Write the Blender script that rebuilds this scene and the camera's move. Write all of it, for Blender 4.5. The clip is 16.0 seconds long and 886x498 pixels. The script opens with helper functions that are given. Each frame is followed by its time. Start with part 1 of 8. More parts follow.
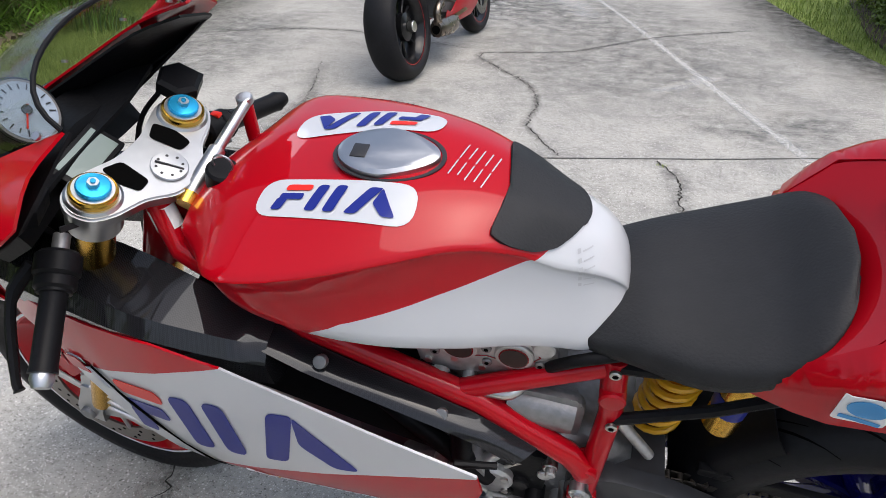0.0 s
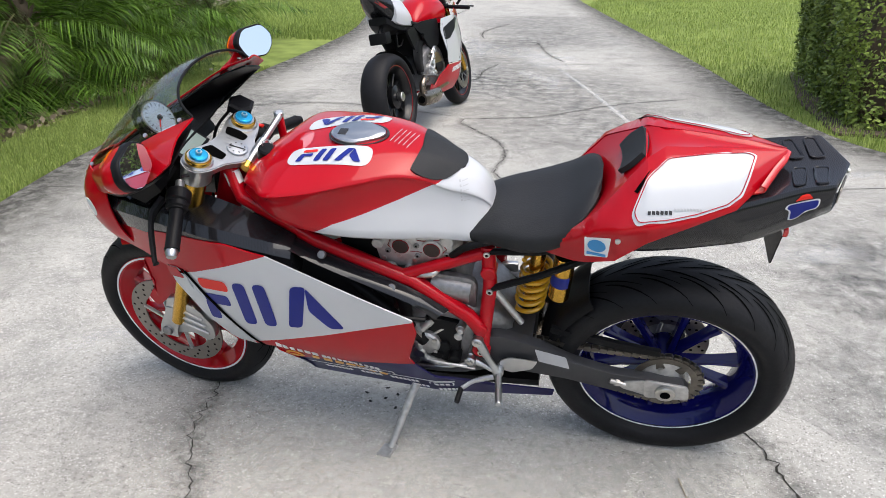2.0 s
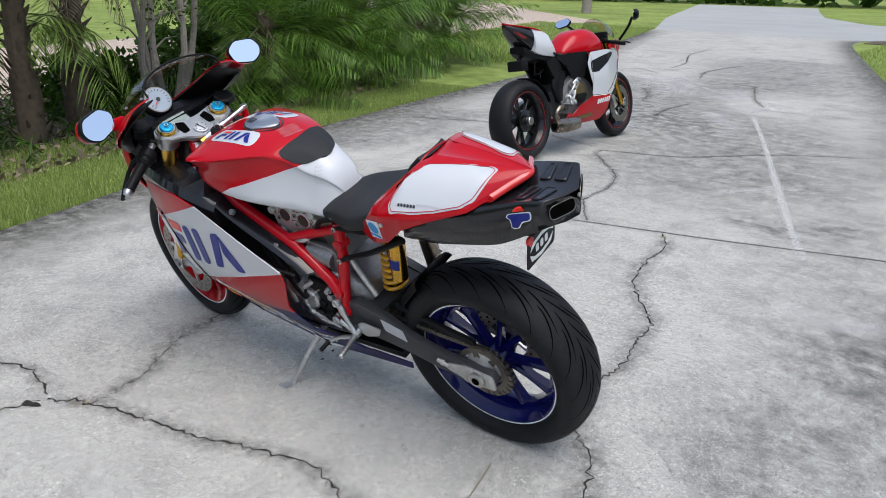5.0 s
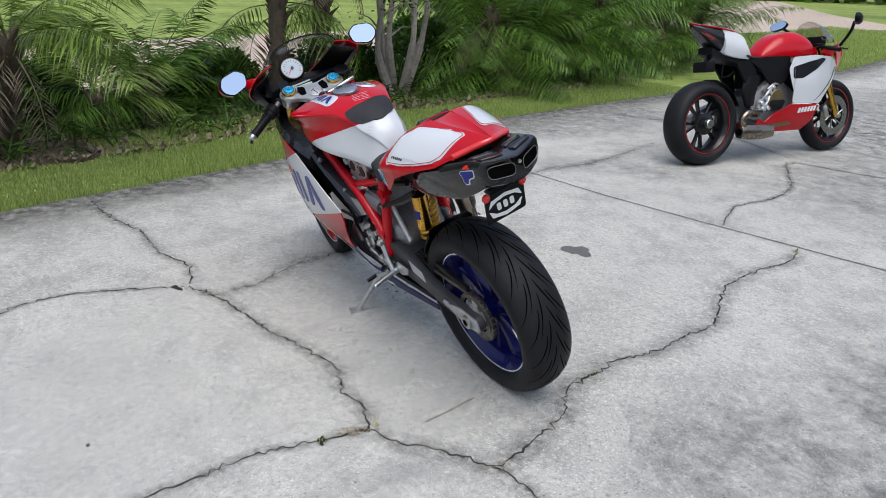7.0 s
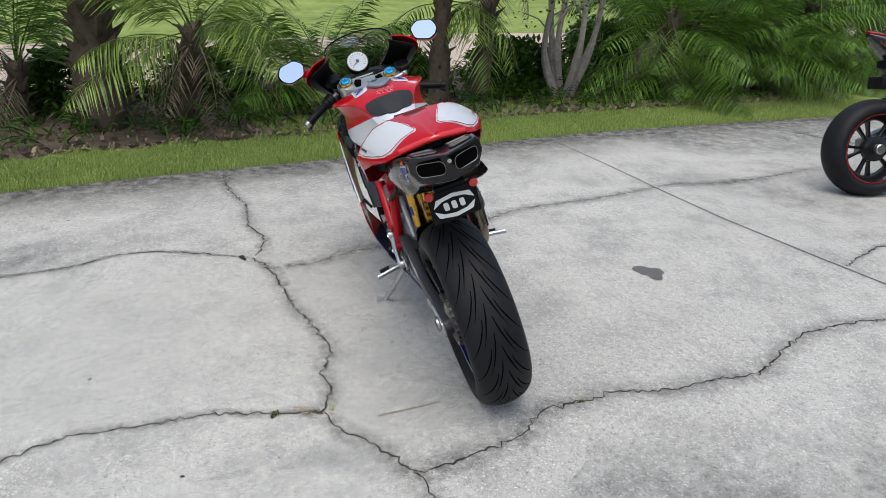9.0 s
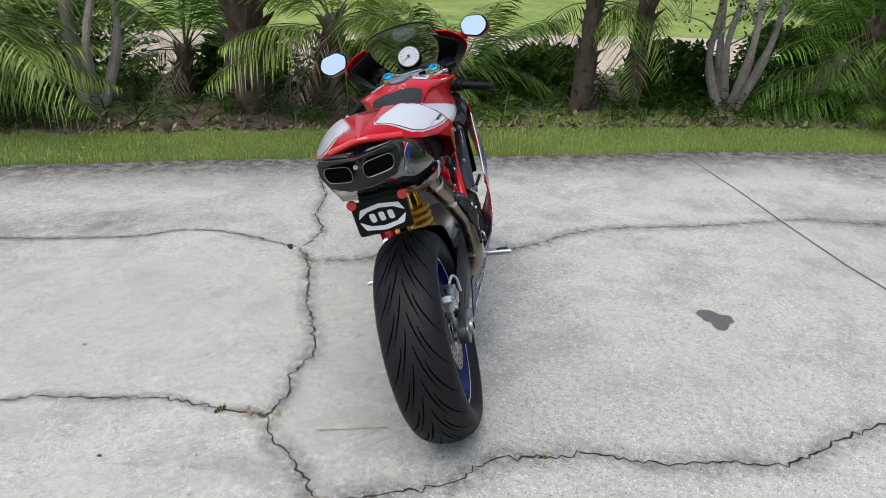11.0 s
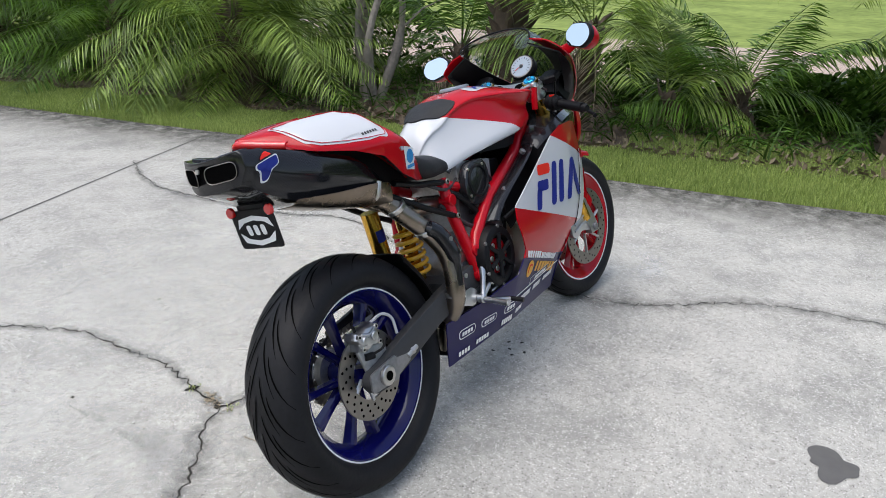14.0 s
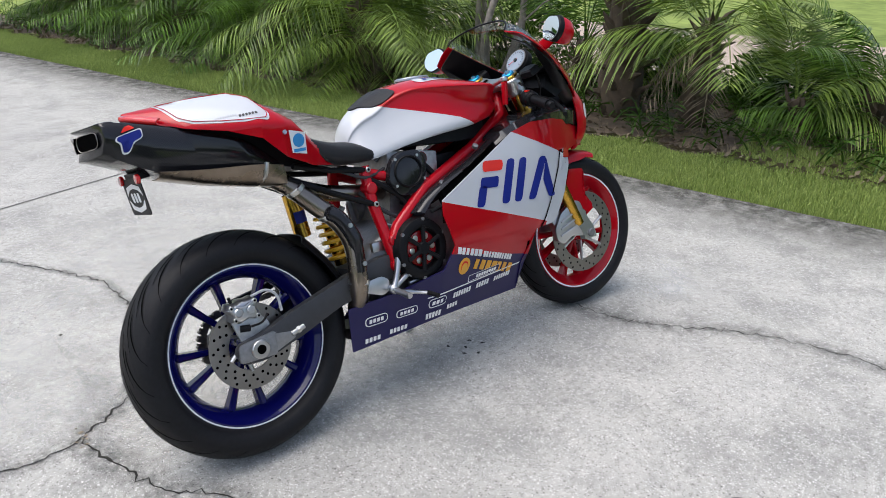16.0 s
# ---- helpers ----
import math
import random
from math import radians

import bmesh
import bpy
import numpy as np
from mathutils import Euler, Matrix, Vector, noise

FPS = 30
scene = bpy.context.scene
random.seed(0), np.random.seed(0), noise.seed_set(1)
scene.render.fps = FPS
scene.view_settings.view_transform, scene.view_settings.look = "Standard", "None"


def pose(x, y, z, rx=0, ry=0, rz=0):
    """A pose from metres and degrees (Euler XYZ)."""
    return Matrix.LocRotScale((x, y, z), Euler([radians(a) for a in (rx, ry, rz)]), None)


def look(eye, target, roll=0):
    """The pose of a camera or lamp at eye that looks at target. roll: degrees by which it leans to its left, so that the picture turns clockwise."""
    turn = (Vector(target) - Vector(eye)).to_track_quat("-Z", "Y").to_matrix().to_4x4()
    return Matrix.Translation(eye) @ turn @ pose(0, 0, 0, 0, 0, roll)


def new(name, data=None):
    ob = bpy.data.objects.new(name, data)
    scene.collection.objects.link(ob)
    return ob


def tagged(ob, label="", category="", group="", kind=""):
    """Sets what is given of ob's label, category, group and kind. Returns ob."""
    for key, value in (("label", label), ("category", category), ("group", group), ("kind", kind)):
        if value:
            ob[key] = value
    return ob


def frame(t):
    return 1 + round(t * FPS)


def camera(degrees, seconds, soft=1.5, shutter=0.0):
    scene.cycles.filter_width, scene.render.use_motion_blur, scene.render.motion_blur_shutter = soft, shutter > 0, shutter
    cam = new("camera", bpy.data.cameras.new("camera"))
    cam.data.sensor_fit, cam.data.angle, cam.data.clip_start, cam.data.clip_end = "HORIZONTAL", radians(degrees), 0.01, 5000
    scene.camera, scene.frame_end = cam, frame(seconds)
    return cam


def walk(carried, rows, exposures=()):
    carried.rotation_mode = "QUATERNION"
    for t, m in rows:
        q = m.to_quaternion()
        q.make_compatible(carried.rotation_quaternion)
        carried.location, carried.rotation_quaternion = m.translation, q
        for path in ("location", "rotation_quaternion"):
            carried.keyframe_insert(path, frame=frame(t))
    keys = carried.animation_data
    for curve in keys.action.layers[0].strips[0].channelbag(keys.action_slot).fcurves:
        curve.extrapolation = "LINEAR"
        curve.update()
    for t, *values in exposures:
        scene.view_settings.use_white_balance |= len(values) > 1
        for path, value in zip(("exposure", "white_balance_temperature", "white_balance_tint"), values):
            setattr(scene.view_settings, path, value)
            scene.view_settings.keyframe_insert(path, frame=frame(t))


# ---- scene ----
cam = camera(64.3, 16.0, 0.9)
PATH = [
    (0, (-0.421, -1.032, 1.265), (-0.968, 0.621, 0.281), 0.2),
    (0.5, (-0.345, -1.212, 1.28), (-0.817, 0.48, 0.323), 1.0),
    (1, (-0.226, -1.386, 1.287), (-0.702, 0.332, 0.381), 1.0),
    (1.5, (-0.148, -1.55, 1.317), (-0.667, 0.189, 0.478), 0.2),
    (2, (-0.04, -1.746, 1.329), (-0.631, -0.003, 0.544), -0.8),
    (2.5, (0.119, -1.859, 1.347), (-0.581, -0.141, 0.6), -0.9),
    (3, (0.339, -1.866, 1.347), (-0.491, -0.202, 0.612), -0.4),
    (3.5, (0.475, -1.79, 1.354), (-0.449, -0.175, 0.622), -0.1),
    (6, (1.569, -1.426, 1.353), (0.139, -0.229, 0.629), 1.8),
    (6.5, (1.761, -1.341, 1.376), (0.218, -0.305, 0.638), 1.9),
    (7, (1.841, -1.191, 1.363), (0.196, -0.321, 0.63), 1.6),
    (7.5, (1.979, -1.007, 1.356), (0.252, -0.308, 0.628), 0.9),
    (8, (2.07, -0.82, 1.362), (0.291, -0.269, 0.633), 0.7),
    (8.5, (2.027, -0.624, 1.352), (0.216, -0.198, 0.616), 1.1),
    (9, (2.051, -0.458, 1.359), (0.22, -0.15, 0.617), 1.7),
    (11.5, (1.714, 0.394, 1.348), (-0.092, 0.012, 0.578), 2.3),
    (12, (1.581, 0.544, 1.351), (-0.179, 0.0, 0.573), 2.2),
    (12.5, (1.524, 0.766, 1.358), (-0.186, 0.072, 0.587), 2.1),
    (13, (1.415, 0.891, 1.358), (-0.233, 0.062, 0.587), 2.3),
    (13.5, (1.254, 0.984, 1.359), (-0.316, 0.018, 0.584), 2.6),
    (14, (1.144, 1.142, 1.355), (-0.329, 0.037, 0.575), 2.4),
    (14.5, (1.023, 1.307, 1.359), (-0.361, 0.097, 0.572), 2.5),
    (15, (0.859, 1.387, 1.346), (-0.436, 0.088, 0.549), 2.5),
    (15.5, (0.724, 1.483, 1.345), (-0.484, 0.105, 0.542), 2.2),
    (16, (0.582, 1.694, 1.367), (-0.524, 0.237, 0.559), 1.8),
]
walk(cam, [(t, look(eye, target, roll)) for t, eye, target, roll in PATH], [(0.0, 0.49, 6620, 11), (1.0, 0.80, 6680, 10), (2.0, 0.72, 6680, 10), (3.5, 0.52, 6460, 9), (6.0, 0.42, 6280, 9), (9.0, 0.42, 6420, 8), (12.5, 0.52, 6440, 8), (16.0, 0.63, 6420, 10)])
from mathutils import bvhtree as bvh

# ---- light ----
world = bpy.data.worlds.new("sky")
scene.world = world
world.use_nodes = True
_n = world.node_tree.nodes
_sky = _n.new("ShaderNodeTexSky")
_sky.sky_type = "NISHITA"
_sky.sun_disc = False
_sky.sun_elevation = radians(69)
_sky.sun_rotation = radians(115)
_sky.air_density, _sky.dust_density, _sky.ozone_density = 1.0, 3.5, 1.0
_pale = _n.new("ShaderNodeHueSaturation")  # thin cloud pales the blue
_pale.inputs["Saturation"].default_value = 0.82
world.node_tree.links.new(_sky.outputs[0], _pale.inputs["Color"])
world.node_tree.links.new(_pale.outputs[0], _n["Background"].inputs[0])
_n["Background"].inputs[1].default_value = 0.15
_sun = new("sun", bpy.data.lights.new("sun", "SUN"))
_sun.data.energy, _sun.data.angle, _sun.data.color = 1.32, radians(58), (0.995, 0.988, 0.975)
_sun.matrix_world = look((2.6, -1.2, 7.4), (0, 0, 0))


# ---- materials ----
def material(name, color, rough=0.5, metal=0.0, vary=0.12, scale=30.0, bump=0.0, coat=0.0, second=None, detail_scale=4.0, island=0.0, ior=1.5, spec=0.5):
    """A surface with grain and broad wear; second is the colour it drifts to."""
    m = bpy.data.materials.new(name)
    m.use_nodes = True
    nt = m.node_tree
    b = nt.nodes["Principled BSDF"]
    co = nt.nodes.new("ShaderNodeTexCoord")
    fine = nt.nodes.new("ShaderNodeTexNoise")
    fine.inputs["Scale"].default_value, fine.inputs["Detail"].default_value = scale, 6
    broad = nt.nodes.new("ShaderNodeTexNoise")
    broad.inputs["Scale"].default_value, broad.inputs["Detail"].default_value = scale / detail_scale / 2, 3
    for tex in (fine, broad):
        nt.links.new(co.outputs["Object"], tex.inputs["Vector"])
    add = nt.nodes.new("ShaderNodeMath")
    add.operation = "ADD"
    nt.links.new(fine.outputs["Fac"], add.inputs[0])
    nt.links.new(broad.outputs["Fac"], add.inputs[1])
    last = add
    if island:
        geo = nt.nodes.new("ShaderNodeNewGeometry")
        mul = nt.nodes.new("ShaderNodeMath")
        mul.operation = "MULTIPLY_ADD"
        mul.inputs[1].default_value = island
        nt.links.new(geo.outputs["Random Per Island"], mul.inputs[0])
        nt.links.new(add.outputs[0], mul.inputs[2])
        last = mul
    ramp = nt.nodes.new("ShaderNodeMapRange")
    ramp.inputs[1].default_value, ramp.inputs[2].default_value = 0.6, 1.4 + island
    nt.links.new(last.outputs[0], ramp.inputs[0])
    mix = nt.nodes.new("ShaderNodeMix")
    mix.data_type = "RGBA"
    nt.links.new(ramp.outputs[0], mix.inputs[0])
    dark = tuple(c * (1 - vary) for c in color)
    mix.inputs[6].default_value = (*dark, 1)
    mix.inputs[7].default_value = (*(second or tuple(min(1, c * (1 + vary)) for c in color)), 1)
    nt.links.new(mix.outputs[2], b.inputs["Base Color"])
    rr = nt.nodes.new("ShaderNodeMapRange")
    rr.inputs[3].default_value, rr.inputs[4].default_value = max(0.02, rough * 0.8), min(1, rough * 1.2)
    nt.links.new(fine.outputs["Fac"], rr.inputs[0])
    nt.links.new(rr.outputs[0], b.inputs["Roughness"])
    b.inputs["Metallic"].default_value = metal
    b.inputs["Coat Weight"].default_value = coat
    b.inputs["Coat Roughness"].default_value = 0.03
    b.inputs["IOR"].default_value = ior
    b.inputs["Specular IOR Level"].default_value = spec
    b.inputs["Coat IOR"].default_value = 1.45
    if bump:
        bp = nt.nodes.new("ShaderNodeBump")
        bp.inputs["Strength"].default_value = bump
        bp.inputs["Distance"].default_value = 0.004
        nt.links.new(fine.outputs["Fac"], bp.inputs["Height"])
        nt.links.new(bp.outputs[0], b.inputs["Normal"])
    return m


RED = material("red paint", (0.41, 0.002, 0.009), 0.35, 0, 0.05, 3, coat=0.75, spec=0.03)
DARK_RED = material("dark red glossy plastic", (0.25, 0.004, 0.008), 0.2, 0, 0.1, 8, coat=1)
WHITE = material("white paint", (0.53, 0.545, 0.57), 0.35, 0, 0.04, 3, coat=0.8, spec=0.2)
NAVY = material("navy paint", (0.014, 0.012, 0.070), 0.4, 0, 0.08, 5, coat=0.5, spec=0.05)
BLUE_RIM = material("deep blue wheel paint", (0.003, 0.0035, 0.075), 0.25, 0.0, 0.1, 6, coat=0.8, spec=0.05)
BLACK_RIM = material("satin black wheel paint", (0.006, 0.006, 0.007), 0.35, 0.0, 0.1, 6, coat=0.6, spec=0.1)
LOGO_BLUE = material("blue decal", (0.012, 0.022, 0.20), 0.4, 0, 0.04, 8, coat=0.4, spec=0.1)
LOGO_RED = material("red decal", (0.70, 0.025, 0.015), 0.4, 0, 0.04, 8, coat=0.4, spec=0.1)
SKY_BLUE = material("light blue decal", (0.03, 0.25, 0.55), 0.4, 0, 0.04, 8)
YELLOW = material("yellow decal", (0.75, 0.36, 0.02), 0.4, 0, 0.04, 8)
GREY_BAR = material("grey lettering", (0.42, 0.43, 0.45), 0.4, 0, 0.05, 20)
DECAL_WHITE = material("white decal", (0.78, 0.78, 0.78), 0.35, 0, 0.03, 8)
INK = material("black lettering", (0.02, 0.02, 0.022), 0.4, 0, 0.05, 20)
HEDGE_LEAF = material("hedge leaf", (0.032, 0.078, 0.011), 0.45, 0, 0.4, 5, second=(0.33, 0.43, 0.085), island=1.3, spec=0.25)
RUBBER = material("tyre rubber", (0.0095, 0.0095, 0.011), 0.55, 0, 0.3, 90, bump=0.2, spec=0.2)
GROOVE = material("tyre groove", (0.003, 0.003, 0.003), 0.95, 0, 0.1, 60, spec=0.02)
SEAT = material("black seat vinyl", (0.019, 0.020, 0.022), 0.6, 0, 0.15, 260, bump=0.25, spec=0.25)
PLASTIC = material("matt black plastic", (0.007, 0.007, 0.008), 0.45, 0, 0.2, 120, bump=0.1, spec=0.14)
SWING = material("dark grey anodised arm", (0.055, 0.056, 0.06), 0.45, 0.4, 0.12, 60, spec=0.3)
SILVER = material("bare machined aluminium", (0.51, 0.52, 0.53), 0.33, 1, 0.05, 70)
CAST = material("cast aluminium", (0.50, 0.50, 0.495), 0.45, 0.75, 0.3, 70, bump=0.35)
DARK_CAST = material("dark cast engine metal", (0.25, 0.25, 0.255), 0.45, 0.75, 0.25, 90, bump=0.2)
STEEL = material("heat-tinted titanium", (0.20, 0.155, 0.11), 0.28, 1, 0.15, 14, second=(0.33, 0.29, 0.25))
BRIGHT_STEEL = material("brushed steel", (0.55, 0.54, 0.52), 0.3, 1, 0.15, 40)
DISC = material("brake disc steel", (0.27, 0.25, 0.23), 0.38, 1, 0.12, 60)
GOLD = material("gold anodised tube", (0.62, 0.36, 0.06), 0.22, 1, 0.06, 30)
SPRING = material("yellow spring enamel", (0.80, 0.42, 0.02), 0.3, 0, 0.06, 20, coat=0.5)
CYAN = material("blue anodised cap", (0.02, 0.40, 0.72), 0.25, 0.7, 0.06, 30)
CHAIN = material("chain steel", (0.17, 0.155, 0.135), 0.42, 1, 0.25, 120)
# the blue of the reflected sky is put into the mirror's base colour
MIRROR = material("mirror glass with sky blue painted in", (0.72, 0.80, 0.92), 0.01, 1, 0.0, 5)
DIAL = material("white dial face", (0.34, 0.40, 0.48), 0.4, 0, 0.02, 20, coat=0.8)
LCD = material("grey green display", (0.20, 0.25, 0.23), 0.3, 0, 0.04, 20, coat=0.6)
BRONZE = material("bronze engine cover", (0.20, 0.15, 0.07), 0.4, 0.8, 0.15, 60)
AMBER = material("amber lens", (0.62, 0.16, 0.01), 0.15, 0, 0.05, 30, coat=0.8)
LENS_RED = material("red lens", (0.55, 0.01, 0.01), 0.12, 0, 0.05, 30, coat=1)
HOLE = material("dark opening", (0.003, 0.003, 0.003), 0.95, 0, 0.0, 10, spec=0.0)
PORT = material("oily brown casting", (0.035, 0.022, 0.018), 0.4, 0.3, 0.2, 40)
CRACK = material("crack dirt", (0.030, 0.029, 0.026), 0.95, 0, 0.4, 30, bump=0.3, spec=0.1)
JOINT = material("saw cut joint", (0.075, 0.072, 0.066), 0.95, 0, 0.3, 20)
OIL = material("oil stain", (0.10, 0.096, 0.092), 0.6, 0, 0.25, 25)
BARK = material("grey bark", (0.30, 0.265, 0.235), 0.9, 0, 0.35, 25, bump=0.6, spec=0.2)
PALM_BARK = material("fibrous palm trunk", (0.085, 0.062, 0.042), 0.95, 0, 0.5, 22, bump=0.8)
LEAF = material("palm leaf", (0.006, 0.030, 0.005), 0.36, 0, 0.6, 4, second=(0.20, 0.37, 0.05), island=1.4, spec=0.3)
LEAF_LIGHT = material("yellow green palm leaf", (0.014, 0.060, 0.008), 0.36, 0, 0.5, 4, second=(0.34, 0.48, 0.09), island=1.4, spec=0.3)
LEAF_DARK = material("shrub leaf", (0.009, 0.036, 0.005), 0.45, 0, 0.5, 5, second=(0.09, 0.19, 0.022), island=0.7, spec=0.2)
DRY_LEAF = material("dry frond", (0.13, 0.095, 0.055), 0.8, 0, 0.3, 6, second=(0.34, 0.28, 0.19), island=0.5)
GRASS = material("grass blade", (0.150, 0.250, 0.045), 0.5, 0, 0.35, 1.2, second=(0.50, 0.59, 0.19), island=1.3, spec=0.15)
SOIL = material("lawn ground", (0.17, 0.235, 0.055), 0.95, 0, 0.4, 3.5, bump=0.5, second=(0.29, 0.36, 0.10), spec=0.1)
MULCH = material("mulch, litter and hedge shade", (0.055, 0.040, 0.028), 0.95, 0, 0.5, 16, bump=0.9, second=(0.15, 0.11, 0.075))
ASPHALT = material("grey road", (0.33, 0.335, 0.33), 0.9, 0, 0.15, 0.6, bump=0.2)


def leafy(m, share):
    """Lets a share of the light through a thin leaf."""
    nt = m.node_tree
    b, out = nt.nodes["Principled BSDF"], nt.nodes["Material Output"]
    tr, mx = nt.nodes.new("ShaderNodeBsdfTranslucent"), nt.nodes.new("ShaderNodeMixShader")
    nt.links.new(b.inputs["Base Color"].links[0].from_socket, tr.inputs["Color"])
    mx.inputs[0].default_value = share
    nt.links.new(b.outputs[0], mx.inputs[1])
    nt.links.new(tr.outputs[0], mx.inputs[2])
    nt.links.new(mx.outputs[0], out.inputs["Surface"])


for leaf_mat in (LEAF, LEAF_LIGHT, LEAF_DARK, GRASS):
    leafy(leaf_mat, 0.3)


def carbon(name, color=(0.011, 0.011, 0.013)):
    """Woven carbon under clear lacquer."""
    m = material(name, color, 0.4, 0.0, 0.2, 40, coat=1.0, spec=0.04)
    nt = m.node_tree
    b = nt.nodes["Principled BSDF"]
    co = nt.nodes.new("ShaderNodeTexCoord")
    ck = nt.nodes.new("ShaderNodeTexChecker")
    ck.inputs["Scale"].default_value = 500
    ck.inputs["Color1"].default_value = (*[c * 0.75 for c in color], 1)
    ck.inputs["Color2"].default_value = (*[c * 1.4 for c in color], 1)
    nt.links.new(co.outputs["Object"], ck.inputs["Vector"])
    nt.links.new(ck.outputs["Color"], b.inputs["Base Color"])
    return m


CARBON = carbon("carbon fibre")


def concrete():
    m = bpy.data.materials.new("old concrete")
    m.use_nodes = True
    nt = m.node_tree
    b = nt.nodes["Principled BSDF"]
    co = nt.nodes.new("ShaderNodeTexCoord")

    def tex(scale, detail, rough=0.6):
        t = nt.nodes.new("ShaderNodeTexNoise")
        t.inputs["Scale"].default_value, t.inputs["Detail"].default_value, t.inputs["Roughness"].default_value = scale, detail, rough
        nt.links.new(co.outputs["Object"], t.inputs["Vector"])
        return t

    def mixed(fac, a, c, mode="MIX"):
        mx = nt.nodes.new("ShaderNodeMix")
        mx.data_type, mx.blend_type = "RGBA", mode
        if isinstance(fac, float):
            mx.inputs[0].default_value = fac
        else:
            nt.links.new(fac, mx.inputs[0])
        for k, v in ((6, a), (7, c)):
            if isinstance(v, tuple):
                mx.inputs[k].default_value = (*v, 1)
            else:
                nt.links.new(v, mx.inputs[k])
        return mx.outputs[2]

    def span(out, lo, hi):
        r = nt.nodes.new("ShaderNodeMapRange")
        r.inputs[1].default_value, r.inputs[2].default_value = lo, hi
        nt.links.new(out, r.inputs[0])
        return r.outputs[0]

    broad, mid, fine, grit, stain = tex(0.7, 4), tex(4.0, 7, 0.72), tex(48, 6, 0.7), tex(330, 3), tex(1.7, 8, 0.74)
    c = mixed(span(broad.outputs["Fac"], 0.35, 0.68), (0.386, 0.378, 0.350), (0.452, 0.444, 0.410))
    c = mixed(span(mid.outputs["Fac"], 0.47, 0.74), c, (0.262, 0.258, 0.242))
    c = mixed(span(stain.outputs["Fac"], 0.50, 0.70), c, (0.240, 0.238, 0.225))
    c = mixed(span(fine.outputs["Fac"], 0.53, 0.70), c, (0.225, 0.218, 0.196))
    c = mixed(span(fine.outputs["Fac"], 0.44, 0.30), c, (0.555, 0.546, 0.51))
    c = mixed(span(grit.outputs["Fac"], 0.36, 0.30), c, (0.14, 0.135, 0.122))

    def dots(scale, size, color, under, lo=0.45, hi=0.6):
        vo = nt.nodes.new("ShaderNodeTexVoronoi")
        vo.inputs["Scale"].default_value = scale
        nt.links.new(co.outputs["Object"], vo.inputs["Vector"])
        keep = nt.nodes.new("ShaderNodeMath")
        keep.operation = "MULTIPLY"
        nt.links.new(span(vo.outputs["Distance"], size, size * 0.6), keep.inputs[0])
        sep = nt.nodes.new("ShaderNodeSeparateColor")
        nt.links.new(vo.outputs["Color"], sep.inputs[0])
        nt.links.new(span(sep.outputs[0], lo, hi), keep.inputs[1])
        return mixed(keep.outputs[0], under, color)

    c = dots(150, 0.32, (0.16, 0.156, 0.145), c)
    c = dots(190, 0.32, (0.72, 0.71, 0.68), c)
    c = dots(84, 0.26, (0.70, 0.69, 0.66), c, 0.58, 0.68)
    c = dots(50, 0.20, (0.64, 0.63, 0.60), c, 0.74, 0.84)
    c = dots(64, 0.22, (0.17, 0.165, 0.15), c, 0.66, 0.76)
    c = dots(26, 0.10, (0.13, 0.125, 0.115), c)
    nt.links.new(c, b.inputs["Base Color"])
    b.inputs["Specular IOR Level"].default_value = 0.08
    b.inputs["Roughness"].default_value = 0.82
    bp = nt.nodes.new("ShaderNodeBump")
    bp.inputs["Strength"].default_value, bp.inputs["Distance"].default_value = 0.6, 0.005
    nt.links.new(fine.outputs["Fac"], bp.inputs["Height"])
    nt.links.new(bp.outputs[0], b.inputs["Normal"])
    return m


CONCRETE = concrete()


def glass(name, color, alpha=0.5):
    """A thin tinted screen."""
    m = bpy.data.materials.new(name)
    m.use_nodes = True
    nt = m.node_tree
    out = nt.nodes["Material Output"]
    clear = nt.nodes.new("ShaderNodeBsdfTransparent")
    clear.inputs[0].default_value = (*color, 1)
    shine = nt.nodes.new("ShaderNodeBsdfGlossy")
    shine.inputs[0].default_value, shine.inputs[1].default_value = (0.9, 0.9, 0.9, 1), 0.03
    lw = nt.nodes.new("ShaderNodeLayerWeight")
    lw.inputs[0].default_value = 0.15
    fr = nt.nodes.new("ShaderNodeMath")
    fr.operation = "MULTIPLY_ADD"
    fr.inputs[1].default_value, fr.inputs[2].default_value = 0.5, 0.03
    nt.links.new(lw.outputs["Facing"], fr.inputs[0])
    mx = nt.nodes.new("ShaderNodeMixShader")
    nt.links.new(fr.outputs[0], mx.inputs[0])
    nt.links.new(clear.outputs[0], mx.inputs[1])
    nt.links.new(shine.outputs[0], mx.inputs[2])
    nt.links.new(mx.outputs[0], out.inputs["Surface"])
    return m


SMOKE = glass("smoked screen", (0.84, 0.86, 0.85))


# ---- mesh tools ----
def finish(bm, sharp=38):
    bm.normal_update()
    for f in bm.faces:
        f.smooth = True
    for e in bm.edges:
        if len(e.link_faces) == 2 and e.calc_face_angle(0) > radians(sharp):
            e.smooth = False
    return bm


def mesh_of(name, bm, mats, sharp=38):
    finish(bm, sharp)
    me = bpy.data.meshes.new(name)
    bm.to_mesh(me)
    bm.free()
    for m in mats if isinstance(mats, (list, tuple)) else [mats]:
        me.materials.append(m)
    return me


def part(name, bm, mats, parent, label="", sharp=38):
    ob = new(name, mesh_of(name, bm, mats, sharp))
    ob.parent = parent
    if label:
        ob["label"] = label
    return ob


def thing(name, label, category, m=None, group="", kind=""):
    ob = new(name)
    ob.empty_display_size = 0.2
    if m is not None:
        ob.matrix_world = m
    return tagged(ob, label, category, group, kind)


def solo(name, bm, mats, label, category, group="", kind="", sharp=38):
    return tagged(new(name, mesh_of(name, bm, mats, sharp)), label, category, group, kind)


